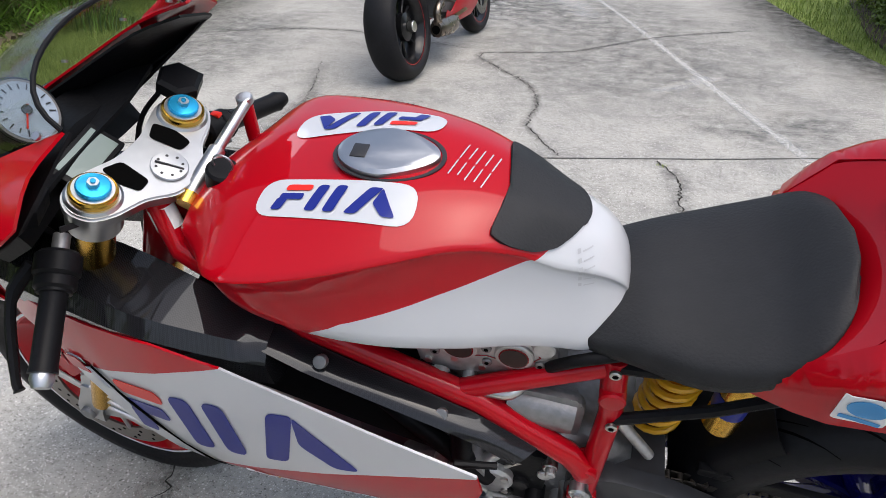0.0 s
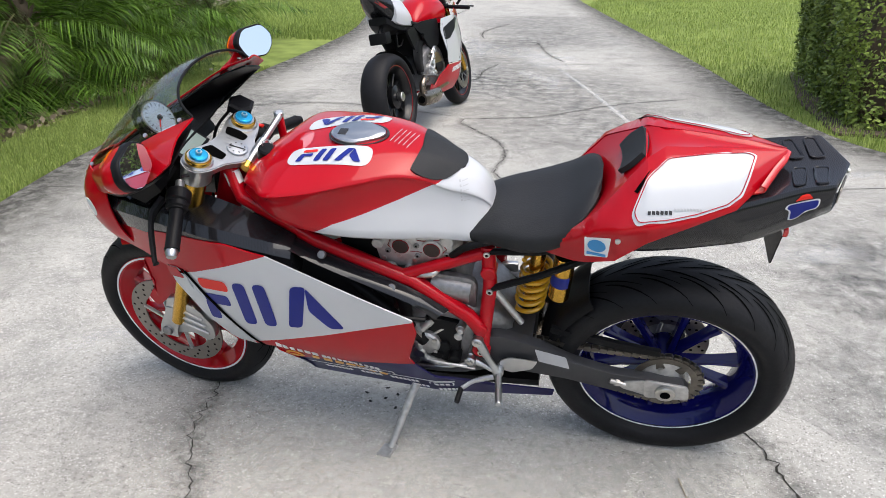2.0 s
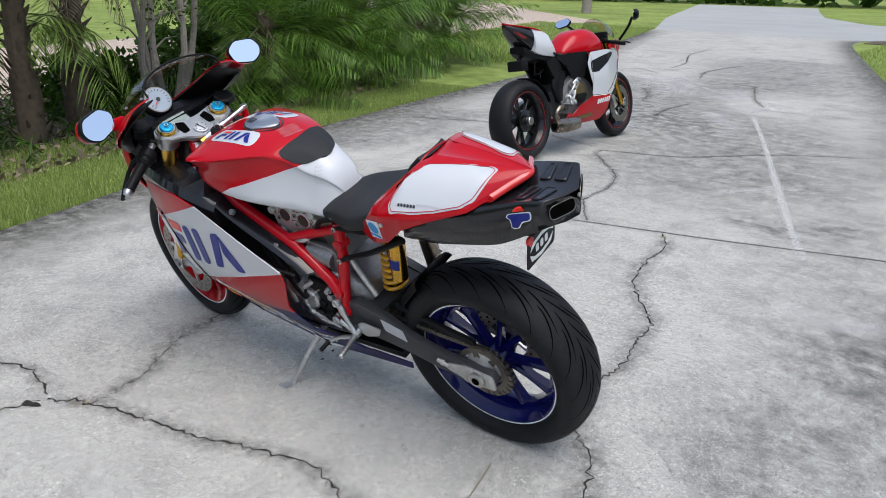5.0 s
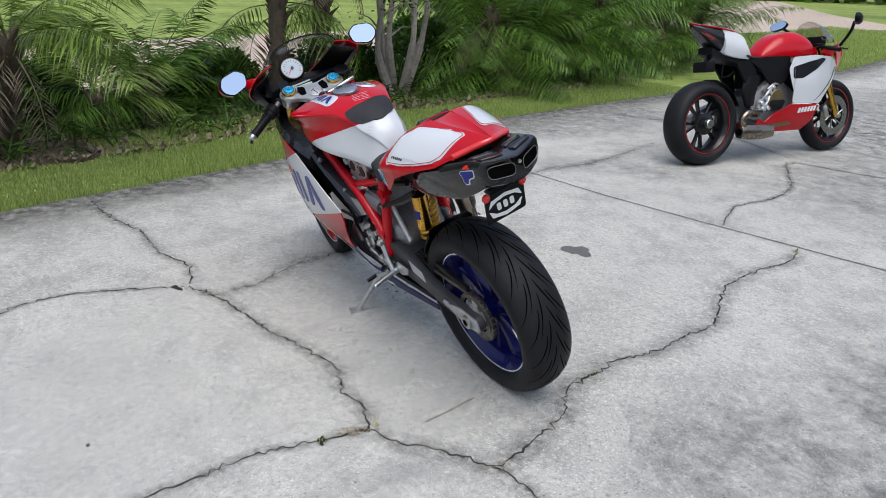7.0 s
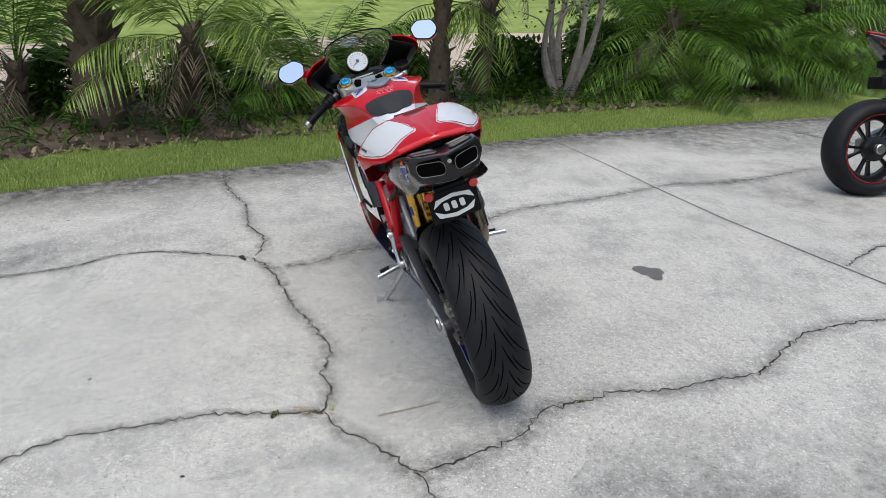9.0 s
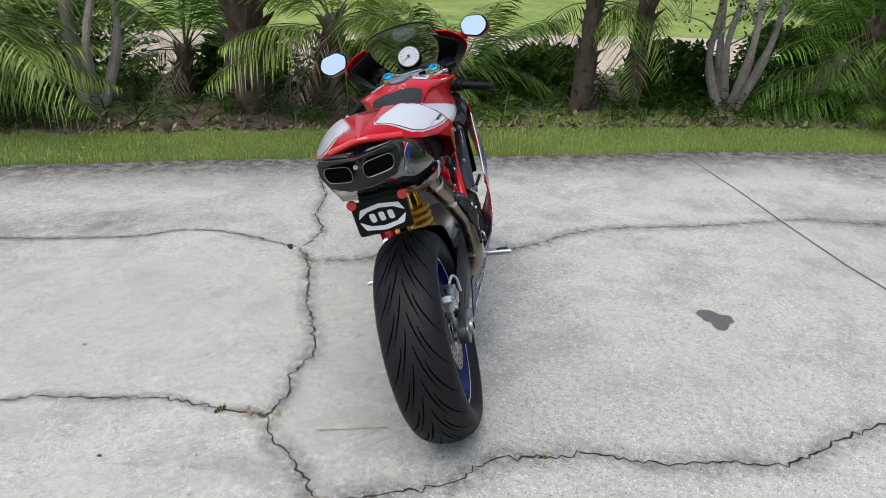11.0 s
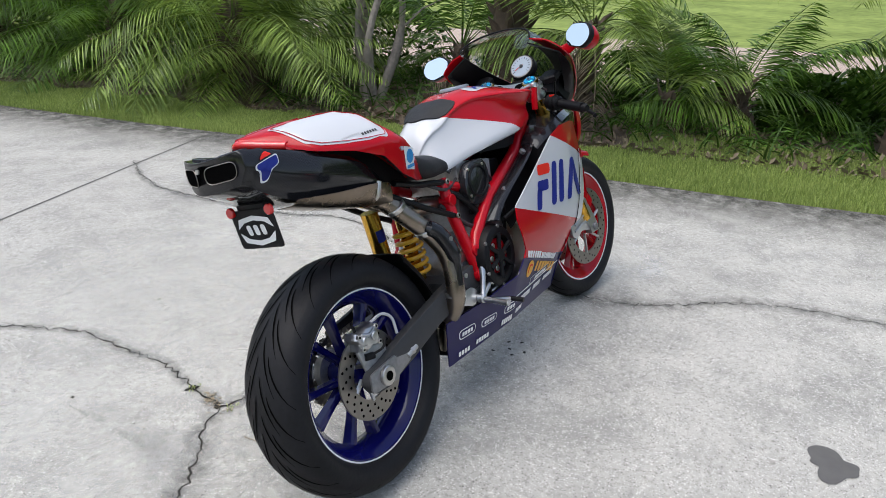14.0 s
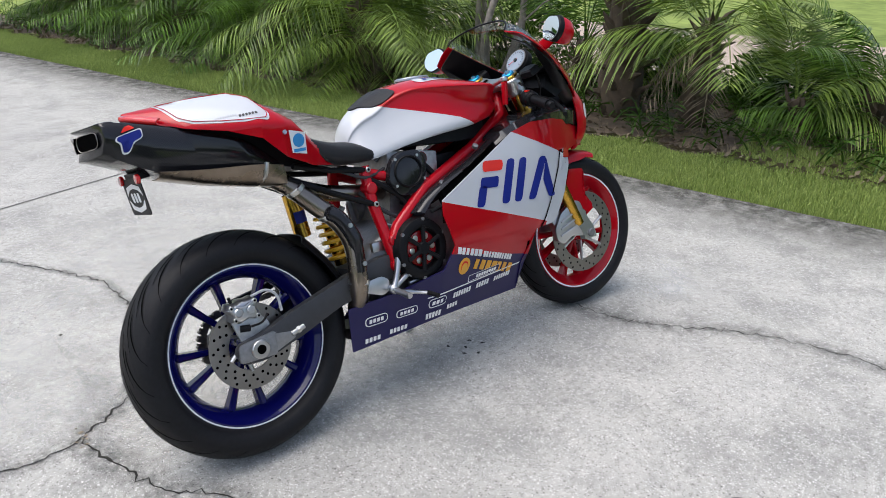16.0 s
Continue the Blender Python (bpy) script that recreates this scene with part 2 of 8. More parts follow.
def spline(pts, n):
    """A smooth line through the points, n steps to each span."""
    p = [Vector(q) for q in pts]
    p = [2 * p[0] - p[1], *p, 2 * p[-1] - p[-2]]
    out = []
    for i in range(1, len(p) - 2):
        for k in range(n):
            t = k / n
            a, b, c, d = p[i - 1 : i + 3]
            out.append(0.5 * (2 * b + (c - a) * t + (2 * a - 5 * b + 4 * c - d) * t * t + (3 * b - a - 3 * c + d) * t**3))
    return [*out, p[-2]]


def loft(rings, nu=3, nv=3, closed=True, caps=True):
    """A smooth skin over rings of equal counts."""
    if nv > 1:
        rings = [spline([*r, r[0]], nv)[:-1] if closed else spline(r, nv) for r in rings]
    if nu > 1:
        cols = [spline([r[i] for r in rings], nu) for i in range(len(rings[0]))]
        rings = [[c[k] for c in cols] for k in range(len(cols[0]))]
    bm = bmesh.new()
    vs = [[bm.verts.new(p) for p in r] for r in rings]
    n = len(vs[0])
    for a, b in zip(vs, vs[1:]):
        for i in range(n if closed else n - 1):
            bm.faces.new((a[i], a[(i + 1) % n], b[(i + 1) % n], b[i]))
    if caps and closed:
        bm.faces.new(vs[0][::-1])
        bm.faces.new(vs[-1])
    bmesh.ops.recalc_face_normals(bm, faces=bm.faces)
    return bm


def mirrored(half):
    """A closed ring from the half from the top middle down to the bottom middle (x, y >= 0, z)."""
    return [*half, *[(x, -y, z) for x, y, z in half[::-1] if abs(y) > 1e-6]]


def tube(pts, r, n=10, steps=1, bm=None, caps=True):
    """A round bar along points; r is one radius or one for each point."""
    bm = bm or bmesh.new()
    p = spline(pts, steps) if steps > 1 else [Vector(q) for q in pts]
    rad = [r] * len(p) if isinstance(r, (int, float)) else [r[min(len(r) - 1, i // steps)] for i in range(len(p))]
    prev, rings = None, []
    for i, q in enumerate(p):
        d = (p[min(i + 1, len(p) - 1)] - p[max(i - 1, 0)]).normalized()
        if prev is None:
            u = d.orthogonal().normalized()
        else:
            u = (prev - d * prev.dot(d)).normalized()
        prev, v = u, d.cross(u)
        rings.append([bm.verts.new(q + rad[i] * (math.cos(2 * math.pi * k / n) * u + math.sin(2 * math.pi * k / n) * v)) for k in range(n)])
    for a, b in zip(rings, rings[1:]):
        for k in range(n):
            bm.faces.new((a[k], a[(k + 1) % n], b[(k + 1) % n], b[k]))
    if caps:
        bm.faces.new(rings[0][::-1])
        bm.faces.new(rings[-1])
    bmesh.ops.recalc_face_normals(bm, faces=bm.faces)
    return bm


def lathe(profile, c=(0, 0, 0), n=64, bm=None, closed=True):
    """A turned body about the y axis through c; profile of (radius, y)."""
    bm = bm or bmesh.new()
    rings = []
    for k in range(n):
        a = 2 * math.pi * k / n
        rings.append([bm.verts.new((c[0] + r * math.cos(a), c[1] + y, c[2] + r * math.sin(a))) for r, y in profile])
    m = len(profile)
    for k in range(n):
        a, b = rings[k], rings[(k + 1) % n]
        for i in range(m if closed else m - 1):
            bm.faces.new((a[i], a[(i + 1) % m], b[(i + 1) % m], b[i]))
    bmesh.ops.recalc_face_normals(bm, faces=bm.faces)
    return bm


def disc(c, axis, r, h, n=24, bm=None, bevel=0.0):
    """A round plate or short rod of height h along axis from c."""
    bm = bm or bmesh.new()
    a = Vector(axis).normalized()
    c = Vector(c)
    if bevel:
        return tube([c, c + a * bevel * 0.01, c + a * bevel, c + a * (h - bevel), c + a * (h - bevel * 0.01), c + a * h], [r - bevel, r - bevel * 0.9, r, r, r - bevel * 0.9, r - bevel], n, 1, bm)
    return tube([c, c + a * h], r, n, 1, bm)


def box(lo, hi, bevel=0.0, bm=None, m=None):
    bm2 = bmesh.new()
    bmesh.ops.create_cube(bm2, size=1)
    lo, hi = Vector(lo), Vector(hi)
    for v in bm2.verts:
        v.co = Vector([(a + b) / 2 + s * (b - a) for a, b, s in zip(lo, hi, v.co)])
    if bevel:
        bmesh.ops.bevel(bm2, geom=bm2.edges[:], offset=bevel, segments=2, affect="EDGES", profile=0.6)
    if m is not None:
        bmesh.ops.transform(bm2, matrix=m, verts=bm2.verts)
    if bm is None:
        return bm2
    return joined(bm, bm2)


def joined(bm, other):
    me = bpy.data.meshes.new("t")
    other.to_mesh(me)
    other.free()
    bm.from_mesh(me)
    bpy.data.meshes.remove(me)
    return bm


def slab(outline, y0, y1, bevel=0.0):
    """An (x, z) outline given depth along y."""
    bm = bmesh.new()
    f = bm.faces.new([bm.verts.new((x, y0, z)) for x, z in outline])
    g = bmesh.ops.extrude_face_region(bm, geom=[f])
    for v in g["geom"]:
        if isinstance(v, bmesh.types.BMVert):
            v.co.y = y1
    bmesh.ops.recalc_face_normals(bm, faces=bm.faces)
    if bevel:
        bmesh.ops.bevel(bm, geom=bm.edges[:], offset=bevel, segments=2, affect="EDGES", profile=0.6)
    return bm


def rounded(outline, r, n=4):
    """The outline with its corners rounded."""
    p = [Vector(q) for q in outline]
    out = []
    for i, q in enumerate(p):
        a, b = p[i - 1], p[(i + 1) % len(p)]
        k = min(r, (a - q).length * 0.45, (b - q).length * 0.45)
        s, e = q + (a - q).normalized() * k, q + (b - q).normalized() * k
        for j in range(n + 1):
            t = j / n
            out.append((1 - t) ** 2 * s + 2 * t * (1 - t) * q + t * t * e)
    return [tuple(v) for v in out]


def thicken(bm, t):
    """Gives a sheet depth: a second skin t behind it, closed at the rim."""
    bm.normal_update()
    bm.verts.index_update()
    front = bm.faces[:]
    rim = [e for e in bm.edges if len(e.link_faces) == 1]
    back = {v: bm.verts.new(v.co - v.normal * t) for v in bm.verts[:]}
    for f in front:
        g = bm.faces.new([back[v] for v in f.verts][::-1])
        g.material_index = f.material_index
    for e in rim:
        f = e.link_faces[0]
        for lp in f.loops:
            if lp.edge == e:
                a, b = lp.vert, lp.link_loop_next.vert
                g = bm.faces.new((b, a, back[a], back[b]))
                g.material_index = f.material_index
                break
    return bm


def slice_grid(bm, step, axes=(0, 2)):
    for ax in axes:
        vals = [v.co[ax] for v in bm.verts]
        k = math.floor(min(vals) / step) + 1
        while k * step < max(vals):
            co, no = [0, 0, 0], [0, 0, 0]
            co[ax], no[ax] = k * step, 1
            bmesh.ops.bisect_plane(bm, geom=bm.verts[:] + bm.edges[:] + bm.faces[:], plane_co=co, plane_no=no, dist=1e-6)
            k += 1


def panel(outline, wide, side=1, zones=(), pick=None, step=0.03, thick=0.004):
    """A thin bowed panel: an (x, z) outline at y = wide(x, z); zones: lines (x0, z0, x1, z1) along which the colour changes; pick: (x, z) to slot."""
    bm = bmesh.new()
    bm.faces.new([bm.verts.new((x, 0, z)) for x, z in outline])
    bmesh.ops.triangulate(bm, faces=bm.faces[:])
    slice_grid(bm, step)
    for x0, z0, x1, z1 in zones:
        bmesh.ops.bisect_plane(bm, geom=bm.verts[:] + bm.edges[:] + bm.faces[:], plane_co=(x0, 0, z0), plane_no=(z1 - z0, 0, x0 - x1), dist=1e-6)
    if pick:
        for f in bm.faces:
            c = f.calc_center_median()
            f.material_index = pick(c.x, c.z)
    for v in bm.verts:
        v.co.y = side * wide(v.co.x, v.co.z)
    bmesh.ops.remove_doubles(bm, verts=bm.verts[:], dist=1e-5)
    bm.normal_update()
    if sum(f.normal.y for f in bm.faces) * side < 0:
        bmesh.ops.reverse_faces(bm, faces=bm.faces[:])
    if thick:
        thicken(bm, thick)
    return bm


def table(pairs):
    """A line through (x, value) pairs, flat beyond the ends."""
    xs, ys = zip(*sorted(pairs))
    return lambda x: float(np.interp(x, xs, ys))


def tree_of(bm):
    return bvh.BVHTree.FromBMesh(bm)


def wrap(outline, at, u, v, way, skin, lift=0.0015, step=0.02, bm=None):
    """A flat decal outline (in metres along u and v from at), laid on a skin along way."""
    at, u, v, way = Vector(at), Vector(u).normalized(), Vector(v).normalized(), Vector(way).normalized()
    f = bmesh.new()
    f.faces.new([f.verts.new((a, 0, b)) for a, b in outline])
    bmesh.ops.triangulate(f, faces=f.faces[:])
    slice_grid(f, step)
    for q in f.verts:
        p = at + u * q.co.x + v * q.co.z
        hit, normal, _, _ = skin.ray_cast(p - way * 0.15, way)
        q.co = (hit - way * lift) if hit else p
    f.normal_update()
    for face in f.faces:
        if face.normal.dot(way) > 0:
            face.normal_flip()
    return joined(bm, f) if bm else f


def bar(x, y, w, h, slant=0.0, r=None):
    """A bar with its lower left corner at x, y."""
    return rounded([(x, y), (x + w, y), (x + w + slant * h, y + h), (x + slant * h, y + h)], h * 0.25 if r is None else r, 3)


def mark():
    """The large sponsor mark as plain bars and wedges: (outline, slot) in units of its height; slot 0 blue, 1 red."""
    return [(bar(0.22, 0.76, 0.74, 0.24, 0.1, 0.10), 1), (bar(0.14, 0.40, 0.66, 0.24, 0.1, 0.08), 0), (bar(0.0, 0.0, 0.29, 0.46, 0.25, 0.09), 0),
            (bar(0.93, 0.0, 0.30, 1.0, 0.22, 0.12), 0), (bar(1.42, 0.0, 0.30, 1.0, 0.22, 0.12), 0),
            (rounded([(1.98, 0.0), (2.30, 0.0), (2.86, 0.98), (2.52, 0.98)], 0.10, 3), 0), (rounded([(2.66, 0.42), (2.84, 0.97), (3.28, 0.0), (2.94, 0.0)], 0.09, 3), 0)]


# ---- the red, white and navy sport bike ----
# local axes: x ahead, y to its left, z up, from the ground under the rear axle
BIKE = Matrix(((-0.99588, 0.08644, 0.02725, -0.0124), (-0.09063, -0.94979, -0.29947, 0.0988), (0, -0.30071, 0.95372, 0.0053), (0, 0, 0, 1)))



def ring(c, r, y, w=0.0022, n=72, depth=0.0008):
    return lathe([(r - w, y), (r + w, y), (r + w, y + depth), (r - w, y + depth)], c, n)


def tyre_profile(outer, width, rim, n=9):
    """Half-round tread and sidewalls, from one bead over the crown to the other."""
    pts = []
    for k in range(-n, n + 1):
        a = k / n
        y = a * width / 2
        drop = outer - width * 0.30 * (1 - math.sqrt(max(0, 1 - (a * 0.985) ** 2)))
        pts.append((drop, y))
    side = width / 2
    low = pts[0][0]
    left = [(rim, -side * 0.66), (rim + 0.012, -side * 0.86), ((rim + low) / 2, -side * 1.0)]
    return [*left, *pts, *[(r, -y) for r, y in left[::-1]]]


def grooves(c, outer, width, count, flip=1):
    """Curved tread cuts laid on the crown."""
    bm = bmesh.new()
    for k in range(count):
        a0 = 2 * math.pi * k / count
        for s in (1, -1):
            for y0, y1, da, w in ((0.06, 0.52, 0.44, 0.0019), (0.30, 0.96, 0.40, 0.0019)):
                off = (0.5 if s < 0 else 0) * 2 * math.pi / count + (0.5 * 2 * math.pi / count if y0 > 0.2 else 0)
                last = None
                for j in range(8):
                    t = j / 7
                    a = a0 + off + flip * da * t
                    yy = s * (y0 + (y1 - y0) * t**1.4)
                    ww = w * (0.25 + 1.0 * math.sin(math.pi * min(1, t + 0.08)))
                    pair = []
                    for e in (-1, 1):
                        y = yy * width / 2 + e * ww * s
                        r = outer - width * 0.30 * (1 - math.sqrt(max(0, 1 - (min(1, abs(2 * y / width)) * 0.985) ** 2))) + 0.0014
                        pair.append(bm.verts.new((c[0] + r * math.cos(a), c[1] + y, c[2] + r * math.sin(a))))
                    if last:
                        bm.faces.new((last[0], last[1], pair[1], pair[0]))
                    last = pair
    bm.normal_update()
    for f in bm.faces:
        mid = f.calc_center_median() - Vector(c)
        mid.y = 0
        if f.normal.dot(mid) < 0:
            f.normal_flip()
    return bm


def wheel(bike, name, c, outer, width, rim_w, paint, stripe, spokes, fork, label, tread=True):
    """Rim with tyre, pinstripes, hub and forked spokes."""
    r = 0.2265
    h = rim_w / 2
    rim = lathe([(r + 0.004, -h), (r + 0.004, -h + 0.006), (r - 0.012, -h + 0.010), (r - 0.030, -h * 0.45), (r - 0.034, 0), (r - 0.030, h * 0.45), (r - 0.012, h - 0.010), (r + 0.004, h - 0.006), (r + 0.004, h), (r - 0.008, h + 0.001),
                 (r - 0.020, h - 0.012), (r - 0.040, h * 0.4), (r - 0.043, 0), (r - 0.040, -h * 0.4), (r - 0.020, -h + 0.012), (r - 0.008, -h - 0.001)], c, 80)
    wh = part(name, rim, paint, bike, label)
    part("tyre", lathe(tyre_profile(outer, width, r - 0.002), c, 96), RUBBER, wh, "black road tyre with cut tread", 60)
    if tread:
        part("tread", grooves(c, outer, width, 22), GROOVE, wh, "curved grooves cut in the crown")
    for s in (1, -1):
        part("pinstripe", ring(c, r - 0.0005, s * (h + 0.0022) - 0.0004, 0.0028), stripe, wh, "thin painted rim line")
    part("hub", lathe([(0.018, -0.062), (0.034, -0.062), (0.040, -0.03), (0.036, 0), (0.040, 0.03), (0.034, 0.062), (0.018, 0.062)], c, 32), paint, wh)
    for k in range(spokes):
        a = 2 * math.pi * (k + 0.5) / spokes + 0.15
        for s in (-1, 1):
            a0, a1 = a + s * fork * 0.35, a + s * fork
            p0 = Vector(c) + Vector((math.cos(a0) * 0.034, 0, math.sin(a0) * 0.034))
            p1 = Vector(c) + Vector((math.cos(a1) * (r - 0.034), 0, math.sin(a1) * (r - 0.034)))
            d = (p1 - p0).normalized()
            t = Vector((-d.z, 0, d.x))
            rings = []
            for q, w, dep in ((p0, 0.011, 0.020), (p0.lerp(p1, 0.5), 0.0085, 0.016), (p1, 0.012, 0.022)):
                rings.append([q + t * w * x + Vector((0, dep * y, 0)) for x, y in ((-1, -0.7), (-0.5, -1), (0.5, -1), (1, -0.7), (1, 0.7), (0.5, 1), (-0.5, 1), (-1, 0.7))])
            part("spoke", loft(rings, 2, 1), paint, wh)
    return wh


def brake_disc(wh, c, y, r0, r1, holes, name="brake_disc"):
    bm = lathe([(r0, y - 0.0025), (r1, y - 0.0025), (r1, y + 0.0025), (r0, y + 0.0025)], c, 60)
    d = part(name, bm, DISC, wh, "drilled steel disc")
    dark = bmesh.new()
    for k in range(holes):
        a = 2 * math.pi * k / holes
        rr = r0 + (r1 - r0) * (0.28, 0.55, 0.80)[k % 3]
        p = Vector((c[0] + rr * math.cos(a), c[1] + y, c[2] + rr * math.sin(a)))
        disc(p - Vector((0, 0.0029, 0)), (0, 1, 0), 0.0042, 0.0058, 8, dark)
    tagged(part("drilling", dark, HOLE, d, "small round drillings"), kind="stuff")
    for k in range(6):
        a = 2 * math.pi * k / 6
        spider = tube([(c[0] + 0.035 * math.cos(a), c[1] + y, c[2] + 0.035 * math.sin(a)), (c[0] + (r0 + 0.004) * math.cos(a + 0.35), c[1] + y, c[2] + (r0 + 0.004) * math.sin(a + 0.35))], 0.006, 6)
        part("carrier_arm", spider, SILVER, wh)
    return d


bike = thing("motorcycle", "red white and navy sport motorcycle leaning on its side stand", "motorcycle", BIKE)
RC, FC = (0.001, 0.0097, 0.316), (1.445, 0, 0.30)
STRIPE = material("white rim stripe", (0.75, 0.75, 0.78), 0.4, 0, 0.03, 10)
rear = wheel(bike, "rear_wheel", RC, 0.320, 0.180, 0.122, BLUE_RIM, STRIPE, 5, 0.26, "deep blue ten-spoke rear wheel")
front = wheel(bike, "front_wheel", FC, 0.300, 0.122, 0.094, RED, STRIPE, 5, 0.24, "red ten-spoke front wheel with white rim line")
brake_disc(rear, RC, -0.064, 0.066, 0.120, 54)
for s in (1, -1):
    brake_disc(front, FC, s * 0.068, 0.110, 0.160, 48)

# tank: a shell with a red top, white lower flanks, a black rear pad
tank_rows = [  # x, top z, crease y, crease z, low y, low z
    (1.056, 0.882, 0.078, 0.868, 0.084, 0.845),
    (1.005, 0.912, 0.128, 0.890, 0.126, 0.838),
    (0.945, 0.936, 0.188, 0.912, 0.158, 0.818),
    (0.850, 0.957, 0.183, 0.922, 0.172, 0.803),
    (0.750, 0.970, 0.155, 0.932, 0.172, 0.797),
    (0.660, 0.962, 0.118, 0.934, 0.152, 0.788),
    (0.590, 0.942, 0.092, 0.912, 0.126, 0.776),
    (0.540, 0.920, 0.078, 0.882, 0.110, 0.764),
    (0.500, 0.897, 0.066, 0.866, 0.103, 0.757),
    (0.473, 0.872, 0.055, 0.848, 0.094, 0.755),
    (0.455, 0.838, 0.042, 0.824, 0.078, 0.757),
    (0.446, 0.800, 0.026, 0.794, 0.052, 0.764),
]
tank_rings = []
for x, zt, yc, zc, yl, zl in tank_rows:
    tank_rings.append(mirrored([(x, 0, zt), (x, yc * 0.42, zt - 0.002), (x, yc * 0.78, zt - (zt - zc) * 0.55), (x, yc, zc), (x, yc * 0.96, zc - 0.012), (x, yc * 0.45 + yl * 0.55 - 0.016 * min(1, yc / 0.15), zc * 0.5 + zl * 0.5), (x, yl, zl), (x, yl * 0.75, zl - 0.012), (x, 0, zl - 0.015)]))
tank_bm = loft(tank_rings, 5, 3)
for co, no in (((0.80, 0, 0.827), (0.076, 0, 0.25)), ((0.855, 0, 0.800), (0.50, 0, 1.0))):
    bmesh.ops.bisect_plane(tank_bm, geom=tank_bm.verts[:] + tank_bm.edges[:] + tank_bm.faces[:], plane_co=co, plane_no=no, dist=1e-6)


def tank_slot(c):
    low = (c.x - 0.80) * 0.076 + (c.z - 0.827) * 0.25 < 0
    ahead = (c.x - 0.855) * 0.50 + (c.z - 0.800) > 0
    return 1 if low and not ahead else 0


for f in tank_bm.faces:
    f.material_index = tank_slot(f.calc_center_median())
tank_skin = tree_of(tank_bm)
tank = part("fuel_tank", tank_bm, [RED, WHITE], bike, "glossy red tank with white lower flanks", 50)
half = [(0.607, 0.0), (0.611, 0.045), (0.622, 0.090), (0.598, 0.092), (0.570, 0.084), (0.543, 0.066), (0.522, 0.042), (0.509, 0.018), (0.506, 0.0)]
pad_bm = wrap(rounded(half + [(x, -y) for x, y in half[-2:0:-1]], 0.008, 2), (0, 0, 1.0), (1, 0, 0), (0, 1, 0), (0, 0, -1), tank_skin, 0.006, 0.012)
thicken(pad_bm, 0.005)
part("tank_pad", pad_bm, SEAT, tank, "soft black pad over the back of the tank", 60)
cap = tube([(0.765, 0, 0.962), (0.765, 0, 0.976), (0.765, 0, 0.980)], [0.046, 0.046, 0.041], 40)
for v in cap.verts:
    v.co.x = 0.765 + (v.co.x - 0.765) * 1.45
    if v.co.x < 0.765:
        v.co.y *= 1 - 0.35 * (0.765 - v.co.x) / 0.08
filler = part("filler_cap", cap, SILVER, tank, "oval silver fuel filler cap")
part("filler_slot", box((0.79, -0.003, 0.9795), (0.81, 0.022, 0.9815), 0.0008), INK, filler)
part("gasket", lathe([(0.047, 0.0), (0.051, 0.0), (0.051, 0.002), (0.047, 0.002)], (0, 0, 0), 40), INK, filler)
gk = bpy.data.objects["gasket"]
gk.data.transform(Matrix.Translation((0.765, 0, 0.968)) @ Matrix.Diagonal((1.45, 1, 1, 1)) @ pose(0, 0, 0, 90, 0, 0))
for s in (1, -1):
    u, v = (-s, 0, 0), Vector((0, -s * 0.93, 0.36))
    o = Vector((0.815, s * 0.078, 0.955))
    plate = wrap(rounded([(-0.105, -0.030), (0.105, -0.030), (0.105, 0.030), (-0.105, 0.030)], 0.030, 5), o, u, v, (0, -s * 0.36, -0.93), tank_skin, 0.0015)
    dec = part("tank_decal", plate, WHITE, tank, "white oval sponsor decal with blue and red bars")
    for outl, slot in mark():
        bm = wrap([((a - 1.62) * 0.050, (b - 0.5) * 0.040) for a, b in outl], o, u, v, (0, -s * 0.36, -0.93), tank_skin, 0.003 + 0.0003 * (slot == 0))
        part("logo_bar", bm, LOGO_RED if slot else LOGO_BLUE, dec)
lines = bmesh.new()
for k in range(5):
    for j in range(2):
        lines = wrap(bar(-0.035 + j * 0.034, -0.024 + k * 0.011, 0.030 - 0.004 * (k % 2), 0.0016, 0, 0.0004), (0.655, 0.0, 0.97), (0.25, 1, 0), (-1, 0.25, 0), (0, 0, -1), tank_skin, 0.002, bm=lines)
part("small_print", lines, GREY_BAR, tank, "rows of small pale print")
lines = bmesh.new()
for k in range(6):
    for u, wide, tall in ((-0.012, 0.0045, 0.0045), (-0.005, 0.015, 0.0015)):
        lines = wrap(bar(u, -0.022 + k * 0.0085, wide, tall, 0, 0.0004), (0.507, 0.055, 0.868), (-1, 0, 0), (0, 0, 1), (0.3, -1, 0), tank_skin, 0.0015, bm=lines)
part("warning_print", lines, GREY_BAR, tank)

# seat
seat_rows = [(0.53, 0.770, 0.060, 0.745), (0.49, 0.790, 0.100, 0.746), (0.43, 0.812, 0.120, 0.749), (0.35, 0.824, 0.146, 0.756), (0.28, 0.848, 0.151, 0.785), (0.242, 0.875, 0.138, 0.82), (0.224, 0.889, 0.120, 0.84), (0.208, 0.899, 0.090, 0.86), (0.199, 0.902, 0.045, 0.88)]
seat_rings = [mirrored([(x, 0, zt), (x, w * 0.55, zt - 0.001), (x, w * 0.88, zt - 0.012), (x, w, zt * 0.55 + zb * 0.45), (x, w * 0.9, zb), (x, 0, zb)]) for x, zt, w, zb in seat_rows]
part("seat", loft(seat_rings, 4, 3), SEAT, bike, "black vinyl rider seat", 60)

